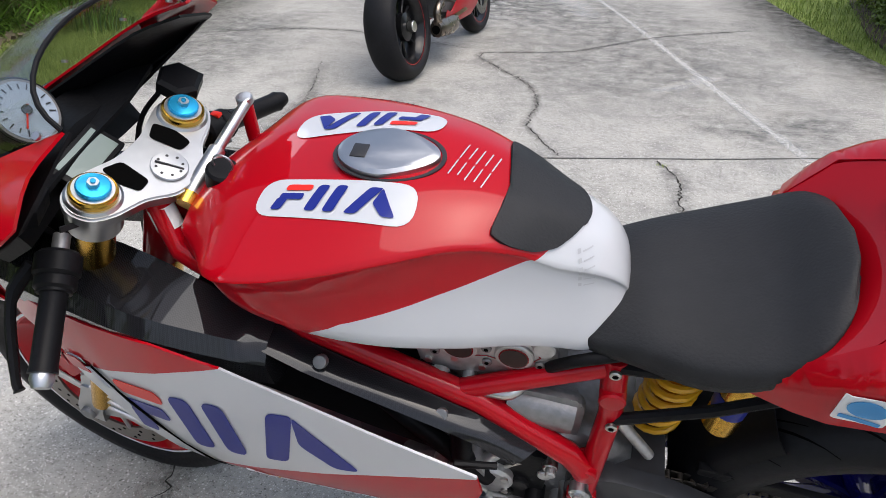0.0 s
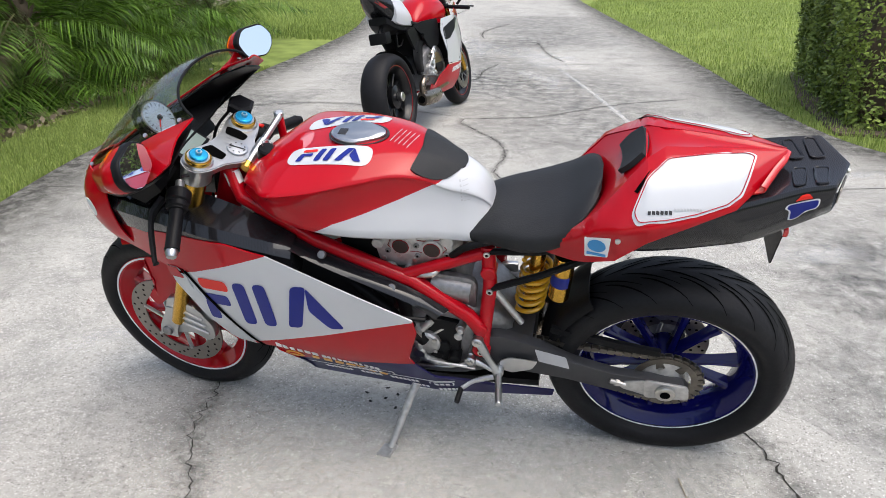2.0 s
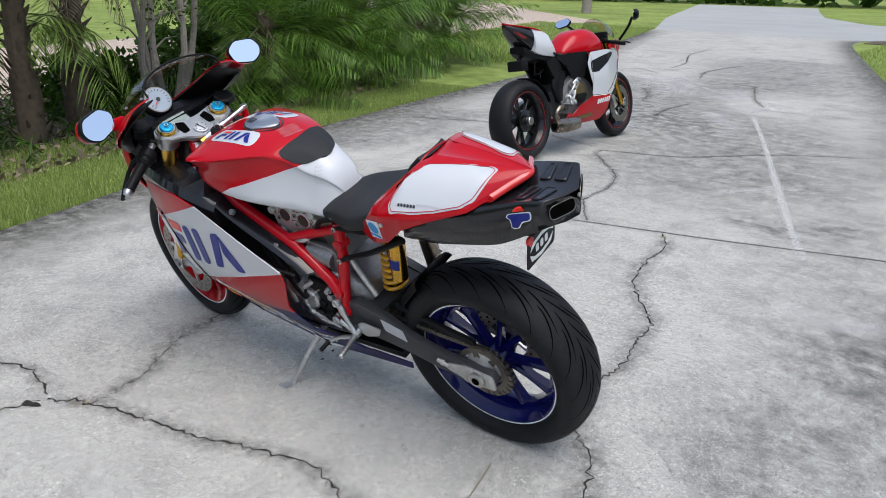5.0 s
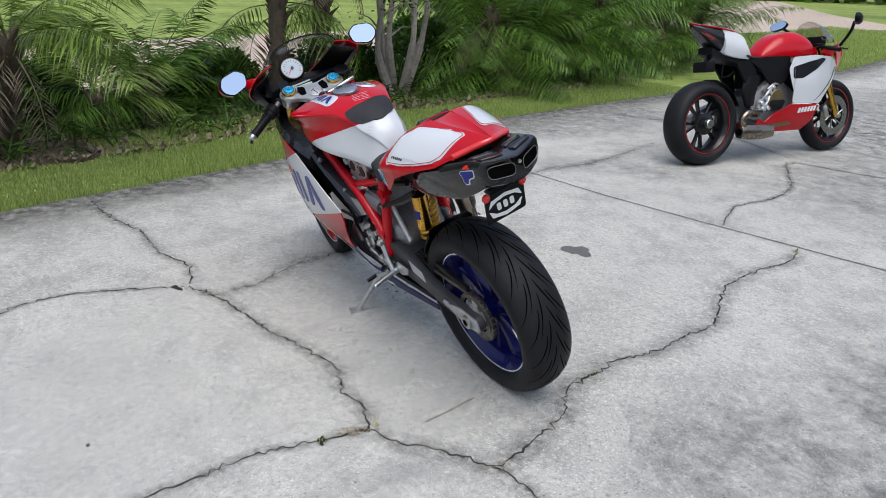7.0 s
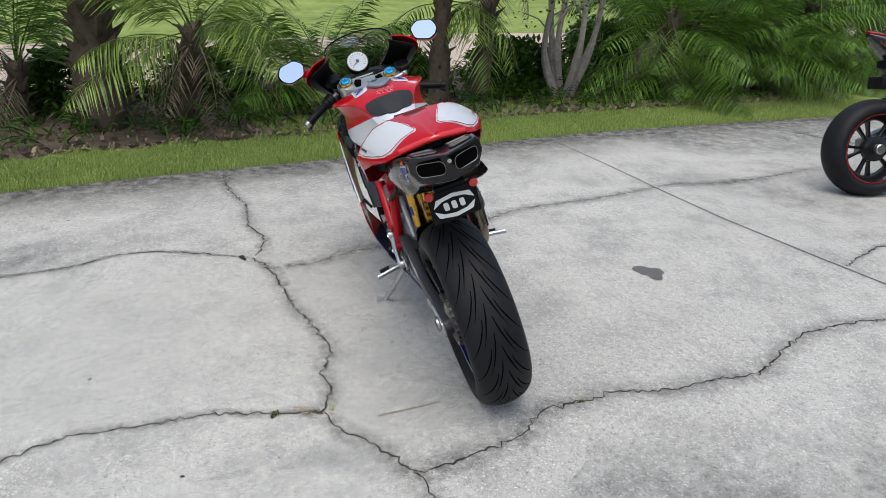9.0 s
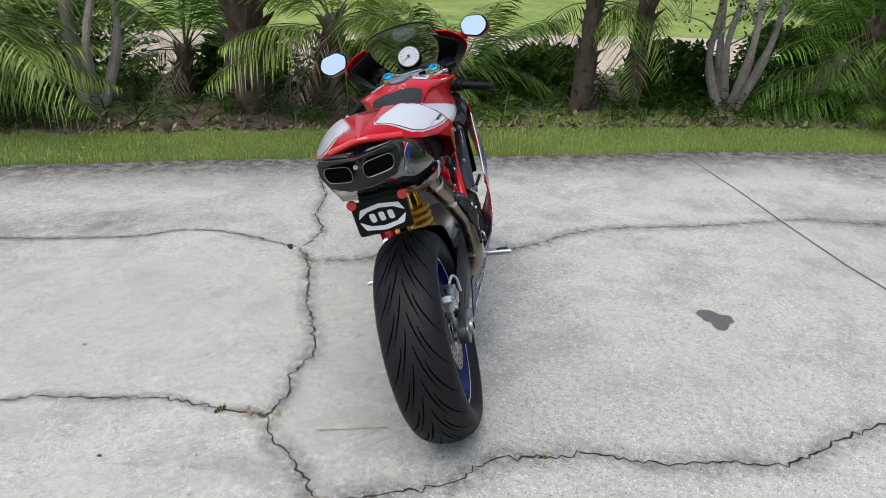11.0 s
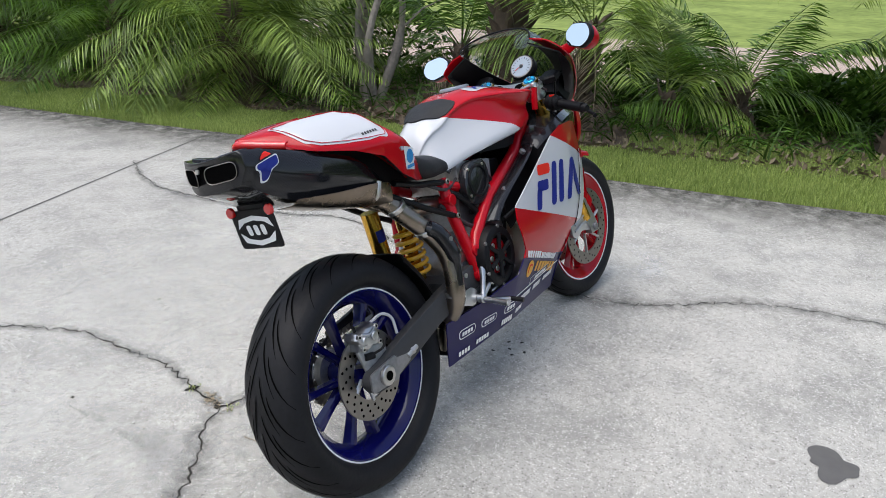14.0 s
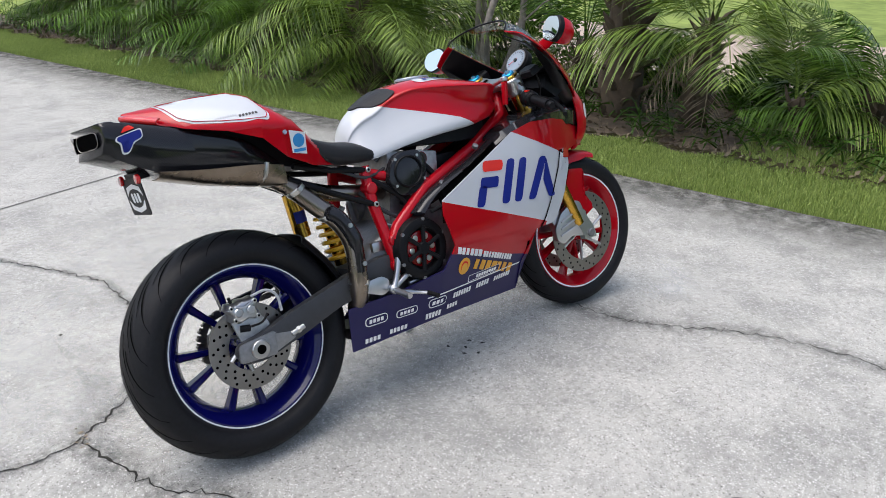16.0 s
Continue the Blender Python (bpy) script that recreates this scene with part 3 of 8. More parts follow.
# tail: flanks with white panels, a red spine, light strip
tail_low = [(0.343, 0.757), (0.25, 0.768), (0.16, 0.805), (0.10, 0.862), (0.02, 0.894), (-0.068, 0.916), (-0.12, 0.942), (-0.165, 0.966)]
tail_top = [(-0.168, 0.980), (-0.10, 0.987), (0.0, 0.994), (0.075, 0.997), (0.110, 0.985), (0.200, 0.905), (0.270, 0.828), (0.346, 0.766)]
tail_edge = table([(-0.168, 0.004), (-0.11, 0.014), (0.0, 0.030), (0.075, 0.038), (0.11, 0.066), (0.2, 0.150), (0.28, 0.138), (0.345, 0.104)])
tail_wide = table([(-0.168, 0.012), (-0.12, 0.078), (-0.068, 0.138), (0.02, 0.178), (0.10, 0.202), (0.16, 0.205), (0.22, 0.188), (0.28, 0.152), (0.345, 0.11)])
tail_up, tail_dn = table(tail_top), table(tail_low)


tail_fold = table([(-0.168, 0.970), (-0.12, 0.946), (-0.068, 0.920), (0.02, 0.905), (0.118, 0.898), (0.16, 0.892), (0.2, 0.878), (0.25, 0.838), (0.30, 0.792), (0.345, 0.757)])


def tail_y(x, z):
    t = min(1, max(0, (tail_up(x) - z) / max(0.008, tail_up(x) - tail_fold(x))))
    low = min(1, max(0, (tail_fold(x) - z) / 0.08))
    return tail_edge(x) + (tail_wide(x) - tail_edge(x)) * t**0.42 - 0.012 * low


tail_parent = None
for s in (1, -1):
    bm = panel(tail_low + tail_top, tail_y, s, step=0.010)
    skin = tree_of(bm)
    fl = part("tail_panel", bm, RED, bike, "red tail side panel with a white field", 50)
    tail_parent = tail_parent or fl
    field = rounded([(0.126, 0.199), (0.137, 0.184), (0.112, 0.126), (0.070, 0.076), (0.0, 0.055), (-0.088, 0.030), (-0.106, 0.036), (-0.092, 0.084), (-0.078, 0.120), (-0.050, 0.142), (0.0, 0.168), (0.06, 0.190)], 0.010)
    field = [(x, max(tail_edge(x) + 0.006, min(y, tail_wide(x) - 0.005))) for x, y in field]
    bm = wrap(field, (0, 0, 1.02), (1, 0, 0), (0, s, 0), (0, 0, -1), skin, 0.0022, 0.007)
    part("white_field", thicken(bm, 0.001), WHITE, fl, "white panel", 60)
    inner = [0.955 * Vector(q) + 0.045 * Vector((0.02, 0.095)) for q in field]
    edge = [skin.ray_cast(Vector((q.x, s * q.y, 1.1)), Vector((0, 0, -1)))[0] for q in inner]
    edge = [q + Vector((0, s * 0.0015, 0.0030)) for q in edge if q]
    part("pinstripe", tube([*edge, edge[0]], 0.0010, 5), RED, fl, "thin red pinstripe")
    for k in range(6):
        part("lettering", wrap(bar(0.058 + 0.0082 * k, 0.172 + 0.0016 * k, 0.0062, 0.0050, 0, 0.001), (0, 0, 1.02), (1, 0, 0), (0, s, 0), (0, 0, -1), skin, 0.0042), INK, fl)
    for k in range(9):
        part("lettering", wrap(bar(0.056 - 0.0062 * (k + 1), 0.1675 - 0.0012 * k, 0.0050, 0.0030, 0, 0.001), (0, 0, 1.02), (1, 0, 0), (0, s, 0), (0, 0, -1), skin, 0.0042), GREY_BAR, fl)
    st = panel(rounded([(0.172, 0.872), (0.226, 0.860), (0.224, 0.803), (0.176, 0.812)], 0.003), lambda x, z: tail_y(x, z) + 0.0025, s, step=0.02, thick=0.0008)
    sticker = part("sticker", st, DECAL_WHITE, fl, "square white sticker with a blue round mark")
    rr = panel([(0.200 + 0.019 * math.cos(a), 0.842 + 0.018 * math.sin(a)) for a in np.linspace(0, 6.28, 20)[:-1]], lambda x, z: tail_y(x, z) + 0.004, s, thick=0.0005)
    part("sticker_mark", rr, SKY_BLUE, sticker)
    part("sticker_print", panel(bar(0.180, 0.8125, 0.04, 0.008, 0, 0.001), lambda x, z: tail_y(x, z) + 0.004, s, thick=0.0005), SKY_BLUE, sticker)
    part("bolt", disc((0.158, s * (tail_y(0.158, 0.868) + 0.001), 0.868), (0, s, 0.2), 0.006, 0.004, 12), SILVER, fl)
    slot = panel([(0.103, 0.983), (0.111, 0.978), (0.134, 0.953), (0.127, 0.953)], lambda x, z: tail_y(x, z) + 0.003, s, thick=0.0008)
    part("air_slot", slot, HOLE, fl, "dark slot")
spine = []
for x in (0.118, 0.09, 0.05, 0.0, -0.05, -0.1, -0.14, -0.167):
    w, z = tail_edge(x), tail_up(x)
    spine.append([(x, w * k, z - 0.001 - 0.005 * (1 - k * k) * (1 if x > -0.15 else 0.4)) for k in (-1, -0.5, 0, 0.5, 1)])
bm = loft(spine, 3, 2, closed=False)
thicken(bm, 0.004)
part("tail_spine", bm, RED, bike, "red centre strip of the tail", 60)
bucket = []
for x, xc, zc in ((0.114, 0.114, 0.989), (0.135, 0.121, 0.972), (0.170, 0.142, 0.945), (0.205, 0.168, 0.915), (0.240, 0.190, 0.880), (0.285, 0.205, 0.830), (0.330, 0.230, 0.775)):
    w, z = tail_edge(x), tail_up(x) - 0.003
    bucket.append([(xc + (x - xc) * abs(k) ** 2.2, w * k, zc + (z - zc) * abs(k) ** 2.2) for k in (-1, -0.85, -0.6, -0.3, 0, 0.3, 0.6, 0.85, 1)])
bm = loft(bucket, 3, 2, closed=False)
thicken(bm, 0.003)
part("seat_bucket", bm, RED, bike, "red hollow of the tail behind the seat", 60)
bm = loft([[(0.116 + y * y * 2, y * 0.9, 0.990), (0.140 + y * y * 2.2, y, 0.964), (0.160 + y * y * 2.4, y * 0.85, 0.940)] for y in (-0.060, -0.035, 0, 0.035, 0.060)], 3, 4, closed=False)
thicken(bm, 0.012)
part("back_pad", bm, SEAT, bike, "black bump pad behind the seat", 60)
lamp = [[(x + abs(y) * 0.55, y, z - abs(y) * 0.25) for x, z in ((-0.166, 0.978), (-0.176, 0.974), (-0.176, 0.962), (-0.150, 0.954), (-0.11, 0.950))] for y in (-0.10, -0.05, 0, 0.05, 0.10)]
bm = loft(lamp, 2, 2, closed=False)
thicken(bm, 0.004)
part("tail_light", bm, LENS_RED, bike, "red tail light strip", 60)
bm = loft([mirrored([(x, 0, zt), (x, w, zt - 0.004), (x, w * 0.98, zb), (x, 0, zb)]) for x, zt, zb, w in ((0.30, 0.775, 0.755, 0.09), (0.12, 0.89, 0.80, 0.11), (-0.04, 0.93, 0.89, 0.07), (-0.14, 0.952, 0.935, 0.02))], 3, 1)
part("tail_liner", bm, PLASTIC, bike, "black inner tail tray")

# silencer under the tail: carbon box with two oval outlets
ex_rows = [(0.170, 0.800, 0.745, 0.118), (0.08, 0.868, 0.764, 0.136), (-0.03, 0.905, 0.788, 0.136), (-0.12, 0.932, 0.806, 0.124), (-0.19, 0.951, 0.840, 0.109), (-0.246, 0.960, 0.876, 0.103), (-0.254, 0.957, 0.880, 0.098)]
ex_rings = []
for k, (x, zt, zb, w) in enumerate(ex_rows):
    v = 0.038 if k > 4 else 0.0  # the end is swept to a blunt point
    ex_rings.append(mirrored([(x - v, 0, zt - 0.008), (x - v * 0.42, w * 0.55, zt - 0.004), (x, w * 0.90, zt), (x + v * 0.1, w * 0.99, zt - 0.012), (x + v * 0.1, w, zt * 0.5 + zb * 0.5), (x - v * 0.1, w * 0.82, zb + 0.008), (x - v * 0.6, w * 0.4, zb), (x - v, 0, zb)]))
ex_bm = loft(ex_rings, 4, 1)
ex_skin = tree_of(ex_bm)
silencer = part("silencer", ex_bm, CARBON, bike, "carbon under-tail silencer with twin oval outlets", 45)
for s in (1, -1):
    oval = rounded([(0.014, 0.900), (0.084, 0.904), (0.087, 0.942), (0.014, 0.938)], 0.018, 5)
    back = lambda y: -0.2935 + 0.40 * y
    bm = bmesh.new()
    bm.faces.new([bm.verts.new((back(y) - 0.001, s * y, z)) for y, z in oval])
    bmesh.ops.recalc_face_normals(bm, faces=bm.faces)
    bm.normal_update()
    if bm.faces[:][0].normal.x > 0:
        bmesh.ops.reverse_faces(bm, faces=bm.faces[:])
    thicken(bm, 0.002)
    out = part("outlet", bm, HOLE, silencer, "deep oval outlet")
    pts = [(back(y) - 0.0015, s * y, z) for y, z in oval]
    part("outlet_rim", tube([*pts, pts[0]], 0.0010, 6), DISC, out, "thin steel lip")
    u = (-s, 0, 0.12)
    bm = wrap(rounded([(-0.030, 0.004), (0.030, 0.012), (0.030, -0.012), (0.004, -0.020), (-0.004, -0.040), (-0.022, -0.040), (-0.024, -0.012), (-0.034, -0.006)], 0.008), (-0.195, s * 0.14, 0.921), u, (0, 0, 1), (0, -s, 0), ex_skin, 0.0015)
    badge = part("badge", bm, DECAL_WHITE, silencer, "dark blue maker badge with white edge and red cap")
    bm = wrap(rounded([(-0.027, 0.003), (0.027, 0.009), (0.027, -0.010), (0.002, -0.017), (-0.006, -0.036), (-0.019, -0.036), (-0.021, -0.011), (-0.030, -0.005)], 0.006), (-0.195, s * 0.14, 0.921), u, (0, 0, 1), (0, -s, 0), ex_skin, 0.003)
    part("badge_field", bm, LOGO_BLUE, badge)
    bm = wrap(rounded([(-0.018, 0.010), (0.016, 0.014), (0.006, 0.024), (-0.008, 0.022)], 0.004), (-0.195, s * 0.14, 0.921), u, (0, 0, 1), (0, -s, 0), ex_skin, 0.003)
    part("badge_cap", bm, LOGO_RED, badge)
    if s > 0:
        continue
    bm = loft([[(x, s * y, z) for x, y, z in q] for q in (((0.18, 0.119, 0.785), (0.18, 0.118, 0.735), (0.18, 0.06, 0.728)), ((0.09, 0.139, 0.80), (0.09, 0.115, 0.748), (0.09, 0.06, 0.746)), ((-0.03, 0.140, 0.81), (-0.03, 0.118, 0.778), (-0.03, 0.06, 0.772)), ((-0.15, 0.125, 0.825), (-0.15, 0.103, 0.812), (-0.15, 0.05, 0.808)))], 3, 2, closed=False)
    thicken(bm, 0.002)
    part("heat_plate", bm, STEEL, silencer, "bare tinted metal under-plate", 60)
part("strap", tube([(0.125, -0.135, 0.80), (0.115, -0.128, 0.765), (0.11, -0.10, 0.748)], 0.007, 8, 3), BRIGHT_STEEL, silencer)
part("outlet_bolt", disc((-0.2915, 0, 0.934), (-1, 0, 0), 0.0055, 0.004, 12), BRIGHT_STEEL, silencer)
for s in (1, -1):
    for x0, x1 in ((-0.182, -0.204), (-0.222, -0.246)):
        lid = [(x0, 0.018), (x0 + 0.006, 0.086), (x1 + 0.010, 0.084), (x1 - 0.004, 0.020)]
        face = wrap(rounded(lid, 0.008), (0, 0, 1.0), (1, 0, 0), (0, s, 0), (0, 0, -1), ex_skin, 0.0022, 0.02)
        pnl = part("lid_panel", face, CARBON, silencer, "raised carbon field on the lid")
        ed = [Vector((x, s * y, 0)) for x, y in rounded(lid, 0.008)]
        ed = [(q.x, q.y, ex_skin.ray_cast(Vector((q.x, q.y, 1.1)), Vector((0, 0, -1)))[0].z + 0.002) for q in ed]
        part("rib", tube([*ed, ed[0]], 0.0028, 6), CARBON, pnl)

# number plate holder with bars in place of the letters
pl = pose(-0.175, 0.0, 0.815, 0, -6, 0) @ Matrix.Scale(0.85, 4)
bm = box((-0.01, -0.055, 0.0), (0.03, 0.055, 0.022), 0.004, m=pl)
holder = part("plate_bracket", bm, PLASTIC, bike, "black plate bracket")
bm = slab(rounded([(-0.085, -0.105), (0.085, -0.105), (0.085, 0.008), (-0.085, 0.008)], 0.012), -0.0015, 0.0015)
bmesh.ops.transform(bm, matrix=pl @ pose(-0.012, 0, 0, 0, 0, 90), verts=bm.verts)
plate = part("plate", bm, PLASTIC, holder, "black plate with white curved bands and bars")
for outl in (rounded([(-0.072, -0.046), (-0.06, -0.018), (0.0, -0.008), (0.06, -0.018), (0.072, -0.046), (0.04, -0.028), (0, -0.022), (-0.04, -0.028)], 0.004), rounded([(-0.072, -0.056), (-0.04, -0.076), (0, -0.082), (0.04, -0.076), (0.072, -0.056), (0.06, -0.086), (0, -0.097), (-0.06, -0.086)], 0.004), bar(-0.038, -0.066, 0.018, 0.030, 0.1), bar(-0.010, -0.066, 0.018, 0.030, 0.1), bar(0.018, -0.066, 0.018, 0.030, 0.1)):
    bm = slab(outl, 0.0018, 0.0026)
    bmesh.ops.transform(bm, matrix=pl @ pose(-0.012, 0, 0, 0, 0, 90), verts=bm.verts)
    part("plate_band", bm, DECAL_WHITE, plate)
for s in (1, -1):
    part("reflector", disc(pl @ Vector((-0.010, s * 0.078, 0.004)), (-1, 0, 0), 0.013, 0.010, 20, bevel=0.002), LENS_RED, holder, "round red reflector")

# side fairings and belly
fair_w = table([(0.28, 0.140), (0.45, 0.185), (0.60, 0.228), (0.80, 0.224), (1.0, 0.222), (1.1, 0.214), (1.2, 0.195), (1.3, 0.165), (1.4, 0.120), (1.5, 0.070), (1.575, 0.012)])
fair_g = table([(0.19, 0.60), (0.22, 0.54), (0.27, 0.42), (0.32, 0.29), (0.37, 0.16), (0.42, 0.06), (0.50, 0.0), (0.65, 0.0), (0.78, 0.05)])  # how far the belly tucks under
fair_k = table([(0.28, 0.62), (0.65, 0.78), (1.0, 1.0)])


def fair_y(x, z):
    return fair_w(x) * (1 - fair_k(x) * fair_g(z))


fair_out = [(0.975, 0.748), (1.08, 0.768), (1.22, 0.764), (1.36, 0.742), (1.47, 0.712), (1.548, 0.672), (1.50, 0.632), (1.40, 0.645), (1.305, 0.638), (1.24, 0.632), (1.228, 0.56), (1.205, 0.50), (1.14, 0.402), (1.04, 0.402), (0.99, 0.30),
            (1.0, 0.19), (0.80, 0.202), (0.609, 0.213), (0.29, 0.197), (0.285, 0.335), (0.45, 0.345), (0.60, 0.372), (0.648, 0.440), (0.615, 0.545), (0.622, 0.590)]
taper = {(0.285, 0.335): (0.285, 0.226), (0.45, 0.345): (0.45, 0.264), (0.60, 0.372): (0.605, 0.350)}
fair_left = [taper.get(q, q) for q in fair_out]  # the belly thins out towards the stand
A, B, C = (0.975, 0.748, 1.24, 0.640), (0.62, 0.585, 1.14, 0.402), (0.60, 0.425, 1.0, 0.322)


def above(line, x, z):
    x0, z0, x1, z1 = line
    return z > z0 + (x - x0) * (z1 - z0) / (x1 - x0)


def fair_slot(x, z):
    if above(A, x, z) and x > 0.9:
        return 0
    if above(B, x, z) and x > 0.6:
        return 1
    return 0 if above(C, x, z) and x > 0.6 else 2


for s in (1, -1):
    bm = panel(fair_out if s < 0 else fair_left, fair_y, s, (A, B, C), fair_slot, 0.035)
    fa = part("side_fairing", bm, [RED, WHITE, NAVY], bike, "fairing side, red nose, white middle, navy belly", 50)

    def flat(outl, mat, name, lift=0.002, label="", parent=fa):
        return part(name, panel(outl, lambda x, z: fair_y(x, z) + lift, s, step=0.04, thick=0.0008), mat, parent, label)

    # sponsor mark, rising along the panel
    size = 0.124
    mid_x = 0.968 if s < 0 else 1.020
    for outl, slot in mark():
        pts = []
        for a, b in outl:
            f = (a - 1.62) * size * 0.98
            x = mid_x + (f if s < 0 else -f)
            z = 0.590 + (b - 0.5) * size * 1.15 + (0.955 - x) * 0.10
            pts.append((x + (b - 0.5) * 0.03, z))
        flat([(x, z) for x, z in pts], LOGO_RED if slot else LOGO_BLUE, "logo_bar")
    gap = [(1.236, 0.652), (1.242, 0.640), (1.205, 0.585), (1.12, 0.47), (1.075, 0.402), (1.062, 0.402), (1.11, 0.475), (1.195, 0.592)]
    if s < 0:
        gap = [(1.236, 0.652), (1.239, 0.647), (1.203, 0.588), (1.118, 0.473), (1.071, 0.402), (1.063, 0.402), (1.113, 0.475), (1.198, 0.592)]
    flat(gap, HOLE, "panel_gap", 0.003, "dark gap between the fairing pieces")
    flap = [(1.262, 0.650), (1.300, 0.642), (1.292, 0.585), (1.225, 0.490), (1.150, 0.402), (1.092, 0.402), (1.140, 0.470), (1.222, 0.585)]
    fl_ = part("front_flap", panel(rounded(flap, 0.010), lambda x, z: fair_y(x, z) * 0.93 + 0.014, s, step=0.03, thick=0.004), WHITE, fa, "narrow white leading flap with a red top")
    part("flap_top", panel(rounded([(1.266, 0.652), (1.301, 0.644), (1.297, 0.612), (1.250, 0.618)], 0.006), lambda x, z: fair_y(x, z) * 0.93 + 0.017, s, step=0.03, thick=0.001), RED, fl_)
    # lettering as bars
    fall = -0.34
    flip = (lambda x: 1.685 - x) if s > 0 else (lambda x: x)
    for n, x0, z0, w, h, lean, mt in ((6, 0.655, 0.412, 0.0190, 0.023, 0.15, DECAL_WHITE), (11, 0.775, 0.371, 0.0140, 0.020, 0.15, DECAL_WHITE), (7, 0.735, 0.340, 0.0300, 0.034, 0.25, YELLOW)):
        for k in range(n):
            wide = w * (0.72, 0.82, 0.60, 0.78, 0.66)[(k * 3 + n) % 5]
            q = bar(x0 + w * k, z0 + fall * w * k, wide, h, lean, 0.002)
            flat([(flip(x), z + fall * (x - x0 - w * k)) for x, z in q], mt, "lettering_bar")
    shell = [(flip(0.69) + 0.026 * math.cos(a), 0.362 + 0.028 * math.sin(a)) for a in np.linspace(0, 6.2832, 15)[:-1]]
    flat(shell, YELLOW, "round_mark")
    flat([(flip(0.69) + 0.6 * (x - flip(0.69)), 0.362 + 0.6 * (z - 0.362)) for x, z in shell], LOGO_RED, "round_mark_core", 0.003)
    flat([(flip(0.69) + 0.5 * (x - flip(0.69)), 0.358 + 0.5 * (z - 0.362)) for x, z in shell], YELLOW, "round_mark_core", 0.004)
    flat(bar(0.72, 0.298, 0.15, 0.022, 0, 0.002), DECAL_WHITE, "label_frame")
    flat(bar(0.722, 0.300, 0.146, 0.018, 0, 0.002), NAVY, "label_field", 0.003)
    for k in range(8):
        flat(bar(0.755 + 0.0125 * k, 0.303, 0.009, 0.011, 0.2, 0.001), DECAL_WHITE, "lettering_bar", 0.004)
    flat(rounded([(0.55, 0.2915), (0.985, 0.2915), (0.985, 0.2955), (0.55, 0.2955)], 0.001), DECAL_WHITE, "thin_line")
    for x, z, w, h in ((0.555, 0.255, 0.07, 0.030), (0.655, 0.262, 0.085, 0.018), (0.765, 0.262, 0.065, 0.018), (0.855, 0.262, 0.085, 0.016), (0.335, 0.262, 0.075, 0.030), (0.44, 0.258, 0.075, 0.026), (0.33, 0.212, 0.055, 0.014), (0.415, 0.216, 0.065, 0.014), (0.545, 0.222, 0.06, 0.018), (0.63, 0.232, 0.05, 0.014)):
        if s > 0 and x < 0.54:
            continue
        if h > 0.024:
            flat(rounded([(x, z), (x + w, z), (x + w, z + h), (x, z + h)], h * 0.45), DECAL_WHITE, "label_frame")
            flat(rounded([(x + 0.003, z + 0.003), (x + w - 0.003, z + 0.003), (x + w - 0.003, z + h - 0.003), (x + 0.003, z + h - 0.003)], h * 0.4), NAVY, "label_field", 0.003)
            x, w, z, h = x + 0.012, w - 0.024, z + h * 0.3, h * 0.4
        n = max(3, int(w / 0.012))
        for k in range(n):
            flat(bar(x + w * k / n, z, w / n * 0.7, h, 0.1, 0.001), DECAL_WHITE, "lettering_bar", 0.004)
    # inner carbon panel between frame and fairing
    tube_line = [(1.02, 0.100, 0.775), (0.886, 0.126, 0.716), (0.76, 0.136, 0.668), (0.64, 0.146, 0.624), (0.545, 0.156, 0.568)]
    fair_line = [(0.985, 0.205, 0.752), (0.87, 0.212, 0.698), (0.75, 0.214, 0.644), (0.635, 0.216, 0.592), (0.605, 0.208, 0.552)]
    bm = loft([[(a[0], s * a[1], a[2]), (0.5 * (a[0] + b_[0]), s * (0.5 * (a[1] + b_[1]) + 0.006), 0.5 * (a[2] + b_[2]) + 0.004), (b_[0], s * b_[1], b_[2])] for a, b_ in ((a, [p + (q - p) * 0.55 for p, q in zip(a, b)]) for a, b in zip(tube_line, fair_line))], 2, 3, closed=False)
    thicken(bm, 0.004)
    ip = part("inner_panel", bm, CARBON, bike, "carbon infill panel below the frame tube")
    for x, z in ((0.85, 0.724), (0.684, 0.634)):
        part("fastener", disc((x, s * 0.158, z - 0.004), (0, s, 0.9), 0.010, 0.012, 16, bevel=0.001), DARK_CAST, ip, "quarter-turn fastener")
    lining = loft([[(x, s * 0.060, z + 0.02), (x, s * 0.115, z - 0.02), (x, s * 0.150, z - 0.10)] for x, z in ((1.04, 0.74), (0.90, 0.68), (0.78, 0.63), (0.70, 0.60))], 2, 2, closed=False)
    thicken(lining, 0.004)
    part("inner_lining", lining, PLASTIC, bike, "black lining behind the fairing", 60)
    part("panel_stay", tube([(0.60, s * 0.19, 0.56), (0.66, s * 0.205, 0.575)], 0.006, 8), PLASTIC, bike)
    duct = [[(x, s * y, z) for y, z in ((y0, z0 + 0.01), (y1 - 0.02, z0 + 0.004), (y1, z0 - 0.018), (y1 - 0.004, z0 - 0.07), ((y0 + y1) / 2, z0 - 0.09), (y0, z0 - 0.08))] for x, y0, y1, z0 in ((0.93, 0.118, 0.178, 0.732), (0.98, 0.112, 0.192, 0.756), (1.10, 0.085, 0.200, 0.790), (1.22, 0.06, 0.180, 0.802), (1.36, 0.05, 0.140, 0.800), (1.47, 0.03, 0.095, 0.785))]
    part("air_duct", loft(duct, 3, 1), CARBON, bike, "glossy carbon air duct")
    base = [(1.085, 0.147, 1.084), (1.18, 0.157, 1.045), (1.30, 0.137, 0.980), (1.42, 0.097, 0.915), (1.50, 0.052, 0.865), (1.56, 0.010, 0.830)]
